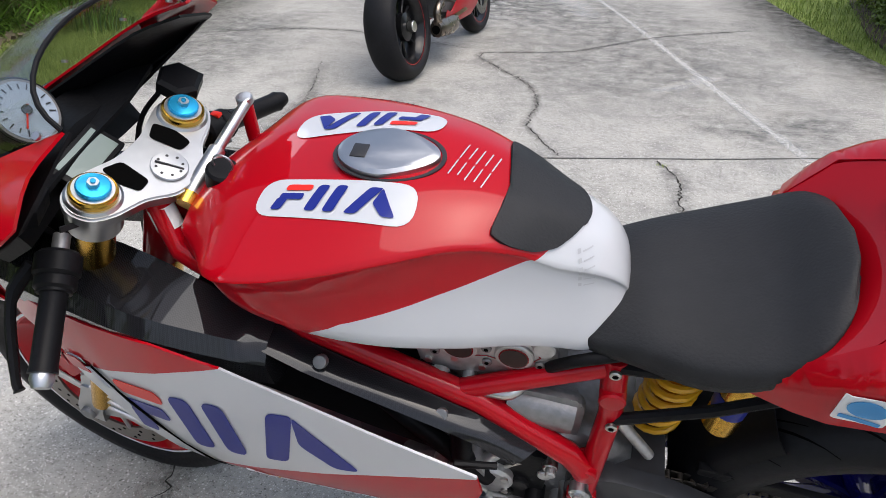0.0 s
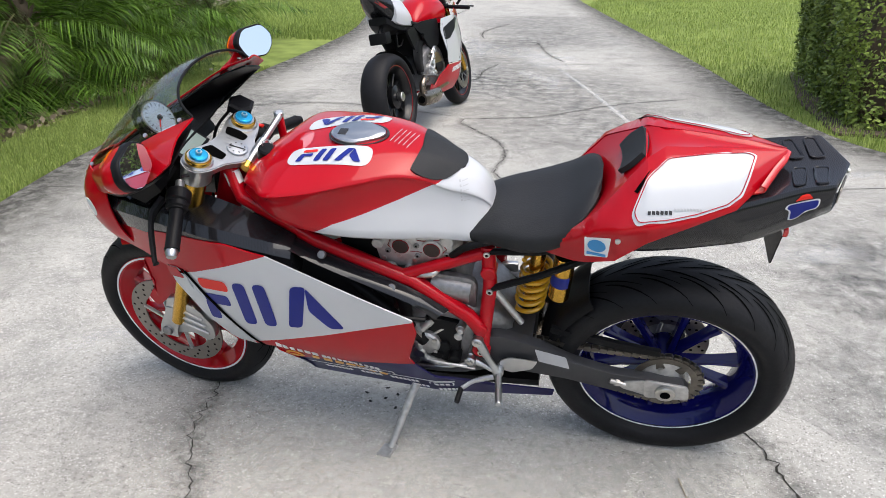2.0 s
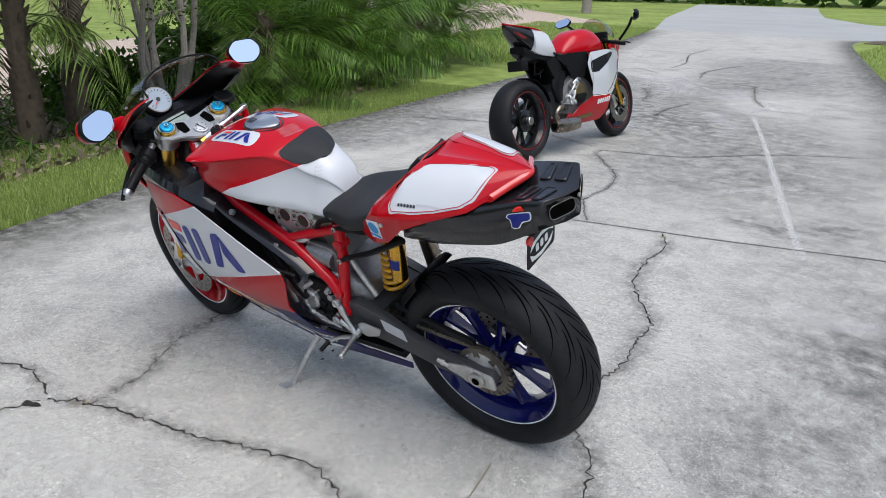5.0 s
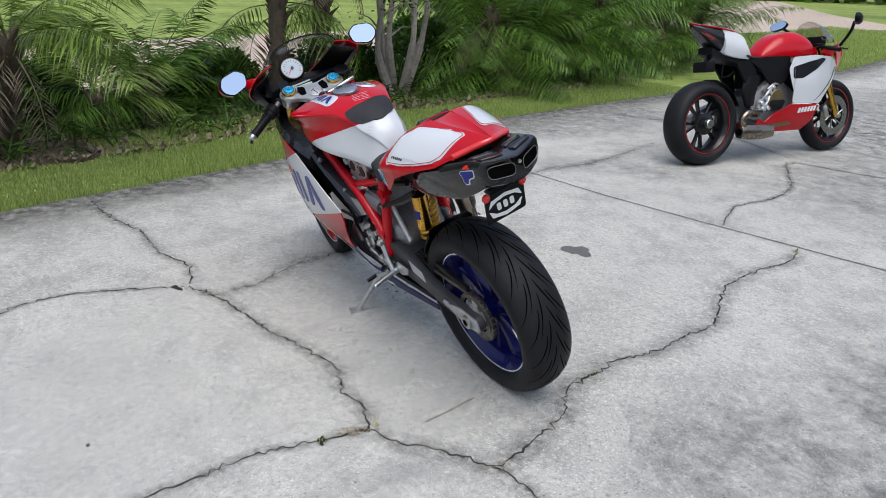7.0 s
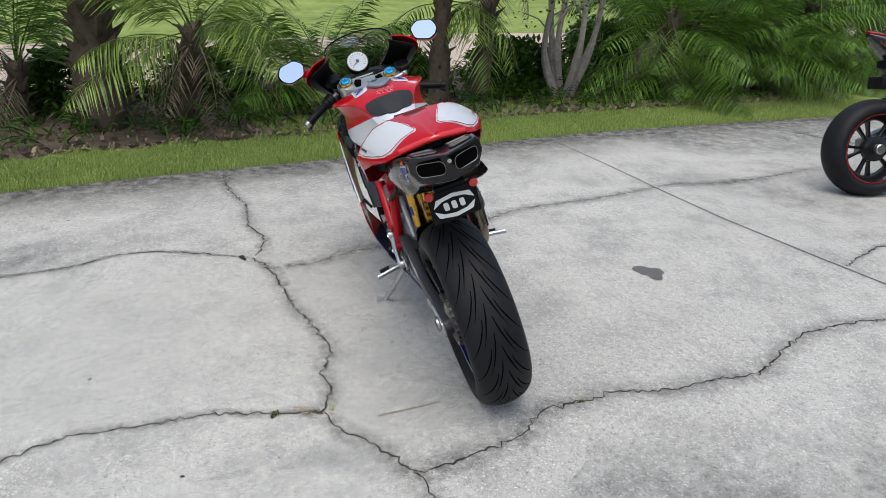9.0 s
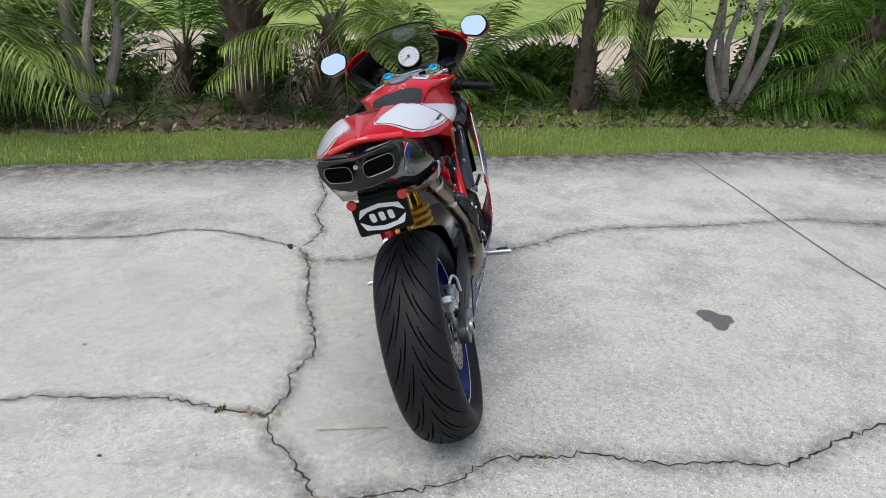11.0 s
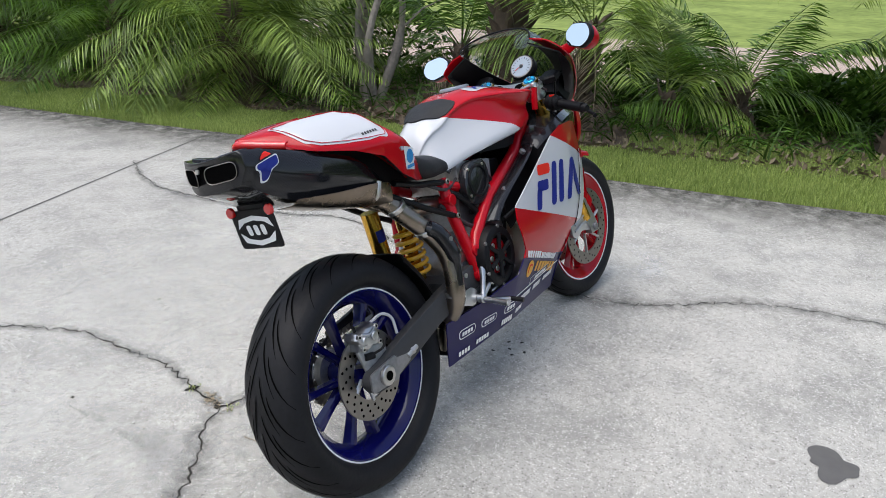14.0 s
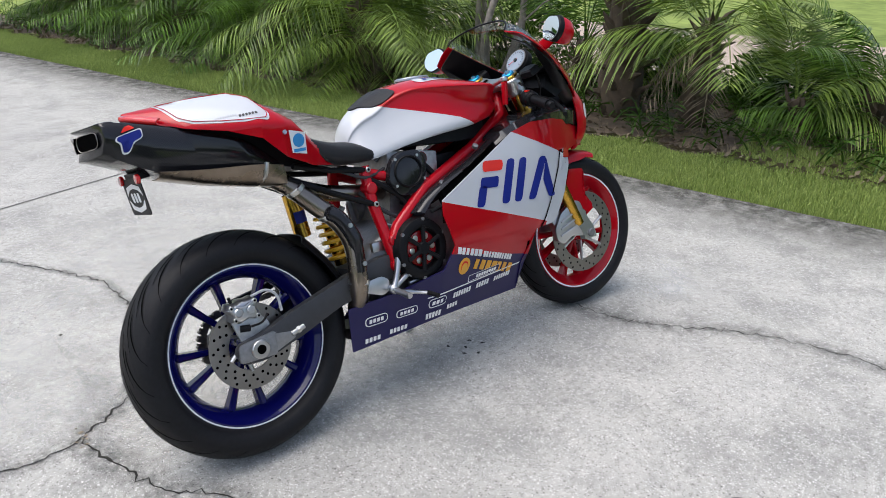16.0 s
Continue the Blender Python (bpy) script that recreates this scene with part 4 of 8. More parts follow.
    brow = [(1.100, 0.205, 1.066), (1.175, 0.215, 1.025), (1.29, 0.185, 0.965), (1.40, 0.138, 0.905), (1.49, 0.080, 0.855), (1.572, 0.012, 0.818)]
    rimline = [(1.105, 0.252, 1.030), (1.165, 0.258, 0.985), (1.27, 0.218, 0.925), (1.37, 0.166, 0.870), (1.47, 0.100, 0.825), (1.577, 0.012, 0.790)]
    deep = [(1.118, 0.240, 1.018), (1.165, 0.222, 0.980), (1.25, 0.185, 0.915), (1.37, 0.120, 0.830), (1.46, 0.070, 0.805), (1.55, 0.010, 0.790)]
    bm = loft([[(x, s * y, z) for x, y, z in q] for q in zip(base, brow, rimline)], 3, 3, closed=False)
    thicken(bm, 0.004)
    part("nose_cowl", bm, RED, bike, "red nose cowl running up to the mirror", 60)
    bm = loft([[(x + 0.006, s * (y - 0.015), z - 0.012) for x, y, z in q] for q in zip(base, rimline, deep)], 3, 3, closed=False)
    thicken(bm, 0.004)
    part("cowl_liner", bm, PLASTIC, bike, "black inside of the nose", 60)
    # mirror: black rim and glass in a red shell
    mc = Vector((1.150, s * 0.302, 1.054))
    shape = rounded([(-s * u, v) for u, v in [(-0.060, 0.010), (-0.036, 0.040), (0.030, 0.040), (0.058, 0.010), (0.040, -0.032), (-0.026, -0.040), (-0.054, -0.018)][::s]], 0.014, 4)
    mm = Matrix.Translation(mc) @ pose(0, 0, 0, 14 if s > 0 else 18, 8 * s, 98 if s > 0 else 68)
    bm = loft([[(x * k, d, z * k) for x, z in shape] for d, k in ((0.007, 1.03), (0.004, 1.08), (-0.010, 1.08))], 2, 1)
    bmesh.ops.transform(bm, matrix=mm, verts=bm.verts)
    shellp = part("mirror", bm, PLASTIC, bike, "fairing mirror with red back")
    bm = loft([[(x * k, d, z * k + 0.1 * d) for x, z in shape] for d, k in ((-0.010, 1.05), (-0.030, 1.04), (-0.052, 0.86), (-0.068, 0.5))], 2, 2)
    bmesh.ops.transform(bm, matrix=mm, verts=bm.verts)
    part("mirror_shell", bm, RED, shellp, "red mirror shell", 60)
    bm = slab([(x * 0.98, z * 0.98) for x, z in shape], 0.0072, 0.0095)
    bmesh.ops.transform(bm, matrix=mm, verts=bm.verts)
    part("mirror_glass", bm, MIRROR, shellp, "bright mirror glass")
    sig = loft([[(x * k, d, z * k + 0.1 * d) for x, z in shape] for d, k in ((-0.040, 0.99), (-0.052, 0.90), (-0.064, 0.70))], 1, 1)
    for q in [q for q in sig.verts if q.co.x * s > 0.005]:
        q.co.x = 0.005 * s
    bmesh.ops.transform(sig, matrix=mm @ Matrix.Translation((0, -0.006, 0)), verts=sig.verts)
    part("turn_signal", sig, AMBER, shellp, "amber signal lens in the mirror shell", 60)
    part("mirror_arm", loft([[(x, s * (y + dy * k), z + dz * k) for dy, dz in ((0, 0.016), (0.012, 0.008), (0.012, -0.010), (0, -0.016), (-0.012, -0.010), (-0.012, 0.008))] for x, y, z, k in ((1.20, 0.195, 1.012, 1.2), (1.19, 0.235, 1.020, 1.2), (1.185, 0.265, 1.035, 1.1), (1.185, 0.285, 1.048, 1.0))], 3, 2), RED, shellp, "red mirror arm")
    # frame tubes
    fr = part("frame_tube", tube([(1.110, s * 0.038, 0.880), (1.085, s * 0.062, 0.808), (0.886, s * 0.106, 0.720), (0.636, s * 0.126, 0.628), (0.50, s * 0.138, 0.535), (0.474, s * 0.142, 0.50)], 0.019, 14), RED, bike, "red steel trellis main tube")
    part("frame_tube", tube([(0.672, s * 0.122, 0.640), (0.455, s * 0.090, 0.712)], 0.016, 12), RED, bike)
    part("frame_tube", tube([(0.452, s * 0.090, 0.732), (0.448, s * 0.108, 0.62), (0.472, s * 0.144, 0.418)], 0.018, 12), RED, bike)
    for x, z, r in ((0.472, 0.425, 0.024), (0.450, 0.665, 0.019), (0.472, 0.50, 0.019)):
        part("frame_lug", disc((x, s * 0.112 if z < 0.6 else s * 0.078, z), (0, s, 0), r, 0.044, 20, bevel=0.003), RED, bike, "round red frame boss")
    for x, z, y in ((0.472, 0.425, 0.158), (0.452, 0.722, 0.110), (0.446, 0.618, 0.128)):
        part("frame_bolt", disc((x, s * y, z), (0, s, 0), 0.0085, 0.006, 12, bevel=0.001), BRIGHT_STEEL, bike)
        part("bolt_socket", disc((x, s * (y + 0.0062), z), (0, s, 0), 0.0045, 0.0005, 6), HOLE, bike)
    part("subframe_tube", tube([(0.446, s * 0.118, 0.618), (0.32, s * 0.115, 0.675), (0.19, s * 0.105, 0.745)], 0.009, 8), PLASTIC, bike, "black subframe strut")
    part("subframe_tube", tube([(0.452, s * 0.10, 0.722), (0.33, s * 0.11, 0.742), (0.21, s * 0.11, 0.775)], 0.009, 8), PLASTIC, bike)
    # foot controls
    hanger = bmesh.new()
    tube([(0.478, s * 0.156, 0.470), (0.455, s * 0.162, 0.415), (0.428, s * 0.166, 0.362)], [0.012, 0.009, 0.012], 10, 3, hanger)
    tube([(0.500, s * 0.156, 0.395), (0.465, s * 0.162, 0.380), (0.428, s * 0.166, 0.362)], [0.010, 0.008, 0.010], 10, 3, hanger)
    hg = part("footrest_hanger", hanger, SILVER, bike, "machined forked footrest hanger")
    for x, z in ((0.478, 0.470), (0.500, 0.395), (0.428, 0.362)):
        part("hanger_boss", disc((x, s * 0.150, z), (0, s, 0), 0.015, 0.022, 18, bevel=0.003), SILVER, hg)
        part("hanger_bolt", disc((x, s * 0.172, z), (0, s, 0), 0.008, 0.004, 6), BRIGHT_STEEL, hg)
    part("heel_guard", slab(rounded([(0.425, 0.392), (0.400, 0.408), (0.325, 0.404), (0.340, 0.372), (0.395, 0.350), (0.425, 0.362)], 0.010), s * 0.148, s * 0.152, 0.001), SILVER, hg, "plain silver heel guard")
    peg = [Vector((0.426, s * 0.172, 0.360)).lerp(Vector((0.412, s * 0.262, 0.352)), k / 18) for k in range(19)]
    part("footrest", tube(peg, [0.0095 if k % 2 else 0.0078 for k in range(19)], 12), SILVER, hg, "ribbed silver footrest")
    part("lever_rod", tube([(0.488, s * 0.160, 0.362), (0.560, s * 0.160, 0.366), (0.640, s * 0.156, 0.372)], [0.006, 0.0045, 0.0045], 8), SILVER, hg, "thin linkage rod")
    lever = bmesh.new()
    tube([(0.438, s * 0.172, 0.350), (0.490, s * 0.182, 0.335), (0.522, s * 0.205, 0.325)], [0.008, 0.006, 0.006], 8, 3, lever)
    lv_ = part("foot_lever", lever, SILVER, hg, "silver foot lever")
    part("toe_rubber", tube([(0.522, s * 0.203, 0.325), (0.526, s * 0.245, 0.318)], 0.0075, 10), PLASTIC, lv_, "black toe rubber")

# steering parts, turned a little to the right
steer = []
AX = Vector((-0.407, 0, 0.914))
HEAD = Vector((1.122, 0, 0.926))
side_v, fwd = Vector((0, 1, 0)), Vector((0.914, 0, 0.407))


def on_clamp(u, v, w):
    """u ahead, v left, w along the steering axis, from the head."""
    return HEAD + fwd * u + side_v * v + AX * w


half = [(0.034, 0.0), (0.036, 0.030), (0.048, 0.066), (0.056, 0.095), (0.046, 0.128), (0.022, 0.143), (-0.008, 0.138), (-0.026, 0.112), (-0.040, 0.066), (-0.066, 0.034), (-0.072, 0.0)]
outline = rounded(half + [(u, -v) for u, v in half[-2:0:-1]], 0.012, 3)
bm = bmesh.new()
f = bm.faces.new([bm.verts.new(on_clamp(u, v, -0.022)) for u, v in outline])
ext = bmesh.ops.extrude_face_region(bm, geom=[f])
bmesh.ops.translate(bm, vec=AX * 0.020, verts=[e for e in ext["geom"] if isinstance(e, bmesh.types.BMVert)])
bmesh.ops.recalc_face_normals(bm, faces=bm.faces)
bmesh.ops.bevel(bm, geom=[e for e in bm.edges if e.calc_face_angle(0) > 0.7], offset=0.003, segments=2, affect="EDGES")
clamp = part("triple_clamp", bm, SILVER, bike, "bare aluminium top fork clamp")
steer.append(clamp)
for s in (1, -1):
    win = rounded([(0.024, 0.030), (0.036, 0.058), (0.004, 0.066), (-0.026, 0.060), (-0.024, 0.036)], 0.007, 3)
    wb = bmesh.new()
    wf = wb.faces.new([wb.verts.new(on_clamp(u, s * v, -0.0012)) for u, v in win])
    wb.normal_update()
    if wf.normal.dot(AX) < 0:
        wf.normal_flip()
    part("clamp_window", wb, HOLE, clamp, "dark opening in the clamp")
    part("clamp_collar", disc(on_clamp(0.015, s * 0.1, -0.060), AX, 0.037, 0.062, 32, bevel=0.004), SILVER, clamp)
    cap = part("fork_cap", disc(on_clamp(0.015, s * 0.1, 0.000), AX, 0.031, 0.012, 32, bevel=0.002), GOLD, clamp, "gold fork cap ring")
    part("cap_adjuster", disc(on_clamp(0.015, s * 0.1, 0.012), AX, 0.022, 0.008, 24, bevel=0.002), CYAN, cap, "blue anodised adjuster")
    part("cap_face", disc(on_clamp(0.015, s * 0.1, 0.012), AX, 0.0265, 0.0015, 32), SILVER, cap, "marked alloy ring")
    part("cap_nut", disc(on_clamp(0.015, s * 0.1, 0.020), AX, 0.008, 0.007, 6), SILVER, cap)
    part("cap_screw", disc(on_clamp(0.015, s * 0.1, 0.027), AX, 0.0035, 0.002, 12), CYAN, cap)
    part("pinch_slot", box((-0.022, -0.0012, -0.008), (0.022, 0.0012, 0.0), m=Matrix.Translation(on_clamp(0.015, s * 0.140, -0.018)) @ pose(0, 0, 0, 0, -24, 90)), INK, clamp)
    leg = part("fork_leg", tube([on_clamp(0.015, s * 0.1, -0.05), on_clamp(0.015, s * 0.1, -0.42)], 0.0265, 24), GOLD, bike, "gold fork tube")
    part("fork_slider", tube([on_clamp(0.015, s * 0.1, -0.42), on_clamp(0.015, s * 0.1, -0.64)], 0.0215, 20), GOLD, leg)
    bm = loft([[(x + dx, s * (0.098 + dy), z + dz) for dx, dy, dz in ((0.030, 0.012, 0), (0.030, -0.012, 0), (-0.034, -0.014, 0), (-0.034, 0.014, 0))] for x, z in ((1.388, 0.40), (1.408, 0.365), (1.438, 0.315), (1.448, 0.278))], 2, 1)
    part("fork_foot", bm, SILVER, leg, "machined fork foot")
    bracket = slab(rounded([(1.408, 0.435), (1.372, 0.442), (1.305, 0.405), (1.270, 0.350), (1.276, 0.302), (1.310, 0.284), (1.350, 0.308), (1.425, 0.290), (1.452, 0.330)], 0.014), s * 0.084, s * 0.106, 0.005)
    bk = part("caliper_bracket", bracket, SILVER, leg, "polished caliper bracket behind the fork foot")
    for k in range(3):
        part("bracket_rib", tube([(1.395 - 0.006 * k, s * 0.108, 0.405 - 0.030 * k), (1.300 - 0.004 * k, s * 0.108, 0.372 - 0.026 * k)], 0.005, 8), SILVER, bk)
    part("axle_nut", disc((1.445, s * 0.108, 0.30), (0, s, 0), 0.016, 0.012, 20, bevel=0.002), DARK_CAST, leg)
    bm = box((-0.062, -0.020, -0.028), (0.062, 0.020, 0.028), 0.008, m=pose(1.318, s * 0.072, 0.345, 0, 62, 0))
    cal = part("brake_caliper", bm, SILVER, leg, "silver radial brake caliper")
    for dz in (-0.028, 0.028):
        part("caliper_bolt", disc((1.318 + dz * 0.5, s * 0.094, 0.345 + dz), (0, s, 0), 0.010, 0.006, 16), DARK_CAST, cal)
    steer.append(leg)
    bar_in, bar_out = on_clamp(0.025, 0.150, -0.042) if s > 0 else on_clamp(0.015, -0.125, -0.075), Vector((1.105 if s > 0 else 1.118, s * (0.300 if s > 0 else 0.310), 0.813 if s > 0 else 0.830))
    hb = part("handlebar", tube([bar_in, bar_out], 0.011, 14), DARK_CAST, bike, "clip-on handlebar")
    part("grip", tube([bar_in.lerp(bar_out, 0.42), bar_in.lerp(bar_out, 0.46), bar_in.lerp(bar_out, 0.95), bar_out], [0.019, 0.0165, 0.0165, 0.018], 16), PLASTIC, hb, "black rubber grip")
    part("bar_end", tube([bar_out, bar_in.lerp(bar_out, 1.04), bar_in.lerp(bar_out, 1.10)], [0.014, 0.015, 0.011], 16), SILVER if s > 0 else PLASTIC, hb, "bar end weight")
    sw = part("switch_block", disc(bar_in.lerp(bar_out, 0.14), bar_out - bar_in, 0.029, 0.034, 18, bevel=0.005), PLASTIC, hb, "black switch housing")
    part("switch_collar", disc(bar_in.lerp(bar_out, 0.31), bar_out - bar_in, 0.026, 0.020, 18, bevel=0.004), PLASTIC, sw)
    turn = (bar_out - bar_in).to_track_quat("Z", "X").to_matrix().to_4x4()
    for along, round_, wide, mt in ((0.010, 150, 0.010, DARK_CAST), (0.024, 175, 0.007, INK), (0.042, 160, 0.008, DARK_CAST), (0.018, 205, 0.009, INK)):
        part("switch_button", box((0.024, -wide / 2, -0.005), (0.0325, wide / 2, 0.005), 0.0012, m=Matrix.Translation(bar_in.lerp(bar_out, 0.14)) @ turn @ Matrix.Translation((0, 0, along)) @ Matrix.Rotation(radians(round_), 4, "Z")), mt, sw)
    part("grip_flange", disc(bar_in.lerp(bar_out, 0.415), bar_out - bar_in, 0.022, 0.005, 18, bevel=0.001), PLASTIC, hb)
    if s < 0:
        part("kill_switch", box((-0.008, -0.006, 0), (0.008, 0.006, 0.006), 0.001, m=Matrix.Translation(bar_in.lerp(bar_out, 0.28) + Vector((-0.01, 0, 0.024)))), LOGO_RED, hb, "red switch")
    lv = [bar_in.lerp(bar_out, 0.25) + Vector((0.045, 0, -0.005)), bar_in.lerp(bar_out, 0.55) + Vector((0.075, 0, -0.012)), bar_in.lerp(bar_out, 1.0) + Vector((0.062, 0, -0.03)), bar_in.lerp(bar_out, 1.08) + Vector((0.055, 0, -0.035))]
    part("hand_lever", tube(lv, [0.010, 0.007, 0.006, 0.008], 8, 4), PLASTIC, hb, "black lever")
    hub = on_clamp(0.085, s * 0.155, -0.035) if s > 0 else on_clamp(0.060, s * 0.160, -0.018)
    ring_ = [(0.030, 0.0), (0.016, 0.030), (-0.018, 0.030), (-0.032, 0.006), (-0.020, -0.028), (0.018, -0.026)]
    rsv = loft([[hub + fwd * (u * k) + side_v * (v * k) + AX * w for u, v in ring_] for w, k in ((0.0, 0.9), (0.004, 1.12), (0.022 if s < 0 else 0.034, 1.12), (0.027 if s < 0 else 0.040, 0.9))], 1, 1)
    part("fluid_reservoir", rsv, PLASTIC, hb, "dark angular fluid reservoir", 25)
    part("hose", tube([on_clamp(0.085, s * 0.155, -0.03), on_clamp(0.10, s * 0.12, -0.10), on_clamp(0.06, s * 0.07, -0.22), on_clamp(0.02, s * 0.06, -0.40)], 0.0045, 6, 5), PLASTIC, hb)
    steer.append(hb)
part("stem_nut", disc(on_clamp(-0.03, 0, -0.002), AX, 0.026, 0.005, 28, bevel=0.001), SILVER, clamp, "slotted stem cap")
for k in range(8):
    part("stem_mark", disc(on_clamp(-0.03 + 0.018 * math.cos(0.785 * k), 0.018 * math.sin(0.785 * k), 0.003), AX, 0.0022, 0.0006, 8), INK, clamp)
part("stem_slot", box((-0.020, -0.0015, 0), (0.020, 0.0015, 0.001), m=Matrix.Translation(on_clamp(-0.03, 0, 0.0035)) @ pose(0, 0, 0, 0, -24, 20)), INK, clamp)
fender = []
for k in range(11):
    a = radians(72 + 7.6 * k)
    r, w = 0.313, 0.070 if k < 8 else 0.066
    cx, cz = FC[0] + r * math.cos(a), FC[2] + r * math.sin(a)
    e = 0.030 if 1 < k < 8 else 0.018
    fender.append([(FC[0] + (r - e) * math.cos(a), w * 1.02, FC[2] + (r - e) * math.sin(a)), (cx, w * 0.85, cz), (FC[0] + (r + 0.012) * math.cos(a), 0, FC[2] + (r + 0.012) * math.sin(a)), (cx, -w * 0.85, cz), (FC[0] + (r - e) * math.cos(a), -w * 1.02, FC[2] + (r - e) * math.sin(a))])
bm = loft(fender, 1, 3, closed=False)
thicken(bm, 0.004)
fen = part("front_mudguard", bm, RED, bike, "red front mudguard", 60)
for s in (1, -1):
    part("mudguard_stay", panel(rounded([(1.40, 0.56), (1.47, 0.55), (1.455, 0.46), (1.50, 0.40), (1.475, 0.37), (1.40, 0.43), (1.36, 0.47)], 0.01), lambda x, z: 0.074 + (0.56 - z) * 0.05, s, step=0.06), RED, fen)
steer += [front, fen]
TURN = Matrix.Translation(HEAD) @ Matrix.Rotation(radians(-7.5), 4, AX) @ Matrix.Translation(-HEAD)
for ob in steer:
    for o in (ob, *ob.children_recursive):
        o.data.transform(TURN)

# steering head, key, damper
part("steering_head", tube([on_clamp(-0.03, 0, -0.03), on_clamp(-0.03, 0, -0.20)], 0.034, 24), RED, bike, "red steering head")
dmp = part("steering_damper", tube([(1.064, 0.026, 0.882), (1.052, -0.055, 0.903)], 0.0125, 14), SILVER, bike, "slim steering damper across the head")
part("damper_rod", tube([(1.052, -0.055, 0.903), (1.040, -0.142, 0.923)], 0.0085, 10), SILVER, dmp)
part("damper_eye", disc((1.044, -0.150, 0.918), (0, 0, 1), 0.013, 0.014, 16, bevel=0.002), SILVER, dmp)
part("damper_end", tube([(1.066, 0.040, 0.878), (1.064, 0.022, 0.883)], 0.0140, 14), GOLD, dmp)
part("damper_post", tube([(1.044, -0.150, 0.916), (1.042, -0.140, 0.84)], 0.011, 10), RED, dmp)
key = part("ignition_lock", disc((1.024, -0.002, 0.884), (-0.3, 0, 0.95), 0.024, 0.034, 20, bevel=0.004), PLASTIC, bike, "black ignition lock")
part("key_ring", lathe([(0.014, -0.0012), (0.016, -0.0012), (0.016, 0.0012), (0.014, 0.0012)], (1.012, -0.002, 0.924), 20), SILVER, key)
for s in (1, -1):
    part("label_tag", tube([(1.107, s * 0.0405, 0.870), (1.097, s * 0.0495, 0.839)], 0.0197, 14), DECAL_WHITE if s > 0 else RED, bike, "white paper tag on the frame tube" if s > 0 else "")

# windscreen, dash
sc_rows = [(1.085, 0.147, 1.086, 1.150, 1.134), (1.18, 0.156, 1.048, 1.225, 1.110), (1.30, 0.136, 0.982, 1.330, 1.038), (1.42, 0.096, 0.917, 1.435, 0.950), (1.50, 0.052, 0.867, 1.508, 0.880), (1.545, 0.020, 0.840, 1.548, 0.845)]


def screen_arc(row, n):
    xs, w, zs, xt, zt = row
    return [(xs + (xt - xs) * math.cos(a), w * math.sin(a), zs + (zt - zs) * max(0.0, math.cos(a)) ** 0.8) for a in np.linspace(-math.pi / 2, math.pi / 2, n)]


bm = loft([screen_arc(r, 9) for r in sc_rows], 3, 2, closed=False)
thicken(bm, 0.003)
screen = part("windscreen", bm, SMOKE, bike, "lightly smoked clear windscreen", 60)
screen.visible_shadow = False
part("screen_edge", tube(screen_arc(sc_rows[0], 17), 0.0032, 8), PLASTIC, screen, "dark edge trim")
for s in (1, -1):
    for xs, w, zs, xt, zt in sc_rows[0:4]:
        part("screen_bolt", disc((xs + 0.03, s * (w + 0.006), zs - 0.008), (0, s * 0.5, 0.85), 0.005, 0.004, 10), SILVER, screen)
dash = loft([[(x, y, z + 0.02 * (1 - abs(y) / 0.2)) for x, z in ((1.26, 0.930 - 0.1 * abs(y)), (1.34, 0.925), (1.38, 0.87), (1.30, 0.83), (1.24, 0.87))] for y in (-0.15, -0.10, -0.04, 0.04, 0.10, 0.15)], 2, 1)
dp = part("dashboard", dash, PLASTIC, bike, "black dashboard tray")
shell = loft([[(x + 0.02 * (abs(k) - 1) ** 2, w * k, z - drop * (1 - k * k)) for k in (-1, -0.6, -0.2, 0.2, 0.6, 1)] for x, w, z, drop in ((1.215, 0.190, 0.950, 0.02), (1.25, 0.182, 0.945, 0.02), (1.32, 0.150, 0.925, 0.01), (1.40, 0.105, 0.905, 0.0), (1.48, 0.058, 0.865, 0.0))], 2, 3, closed=False)
thicken(shell, 0.006)
part("dash_surround", shell, PLASTIC, bike, "black shell round the instruments", 60)
dn = Vector((-0.82, 0, 0.57))
dc = Vector((1.312, 0.006, 0.974))
dial = part("tachometer", disc(dc, dn, 0.054, 0.030, 40, bevel=0.004), PLASTIC, dp, "round tachometer")
part("bezel", tube([dc + dn * 0.029, dc + dn * 0.034], 0.050, 40), PLASTIC, dial)
part("dial_face", disc(dc + dn * 0.0345, dn, 0.043, 0.001, 40), DIAL, dial, "white dial face")
part("dial_ring", lathe([(0.0430, 0.0), (0.0470, 0.0), (0.0470, 0.003), (0.0430, 0.003)], (0, 0, 0), 40), DISC, dial)
bpy.data.objects["dial_ring"].data.transform(Matrix.Translation(dc + dn * 0.0345) @ dn.to_track_quat("-Y", "Z").to_matrix().to_4x4())
dq = dn.to_track_quat("Z", "Y").to_matrix().to_4x4()
for k in range(15):
    part("dial_tick", box((-0.0009, 0.031, 0), (0.0009, 0.038 if k % 2 else 0.040, 0.0008), m=Matrix.Translation(dc + dn * 0.0362) @ dq @ Matrix.Rotation(radians(-130 + 260 * k / 14), 4, "Z")), INK, dial)
part("needle", box((-0.0011, -0.008, 0), (0.0011, 0.030, 0.0012), m=Matrix.Translation(dc + dn * 0.0385) @ dq @ Matrix.Rotation(radians(125), 4, "Z")), LOGO_RED, dial, "red needle")
part("needle_hub", disc(dc + dn * 0.036, dn, 0.007, 0.004, 16), INK, dial)
part("display", box((-0.035, -0.055, 0), (0.022, 0.055, 0.012), 0.003, m=Matrix.Translation((1.235, 0.006, 0.915)) @ pose(0, 0, 0, 0, -38, 0)), PLASTIC, dp, "lower display housing")
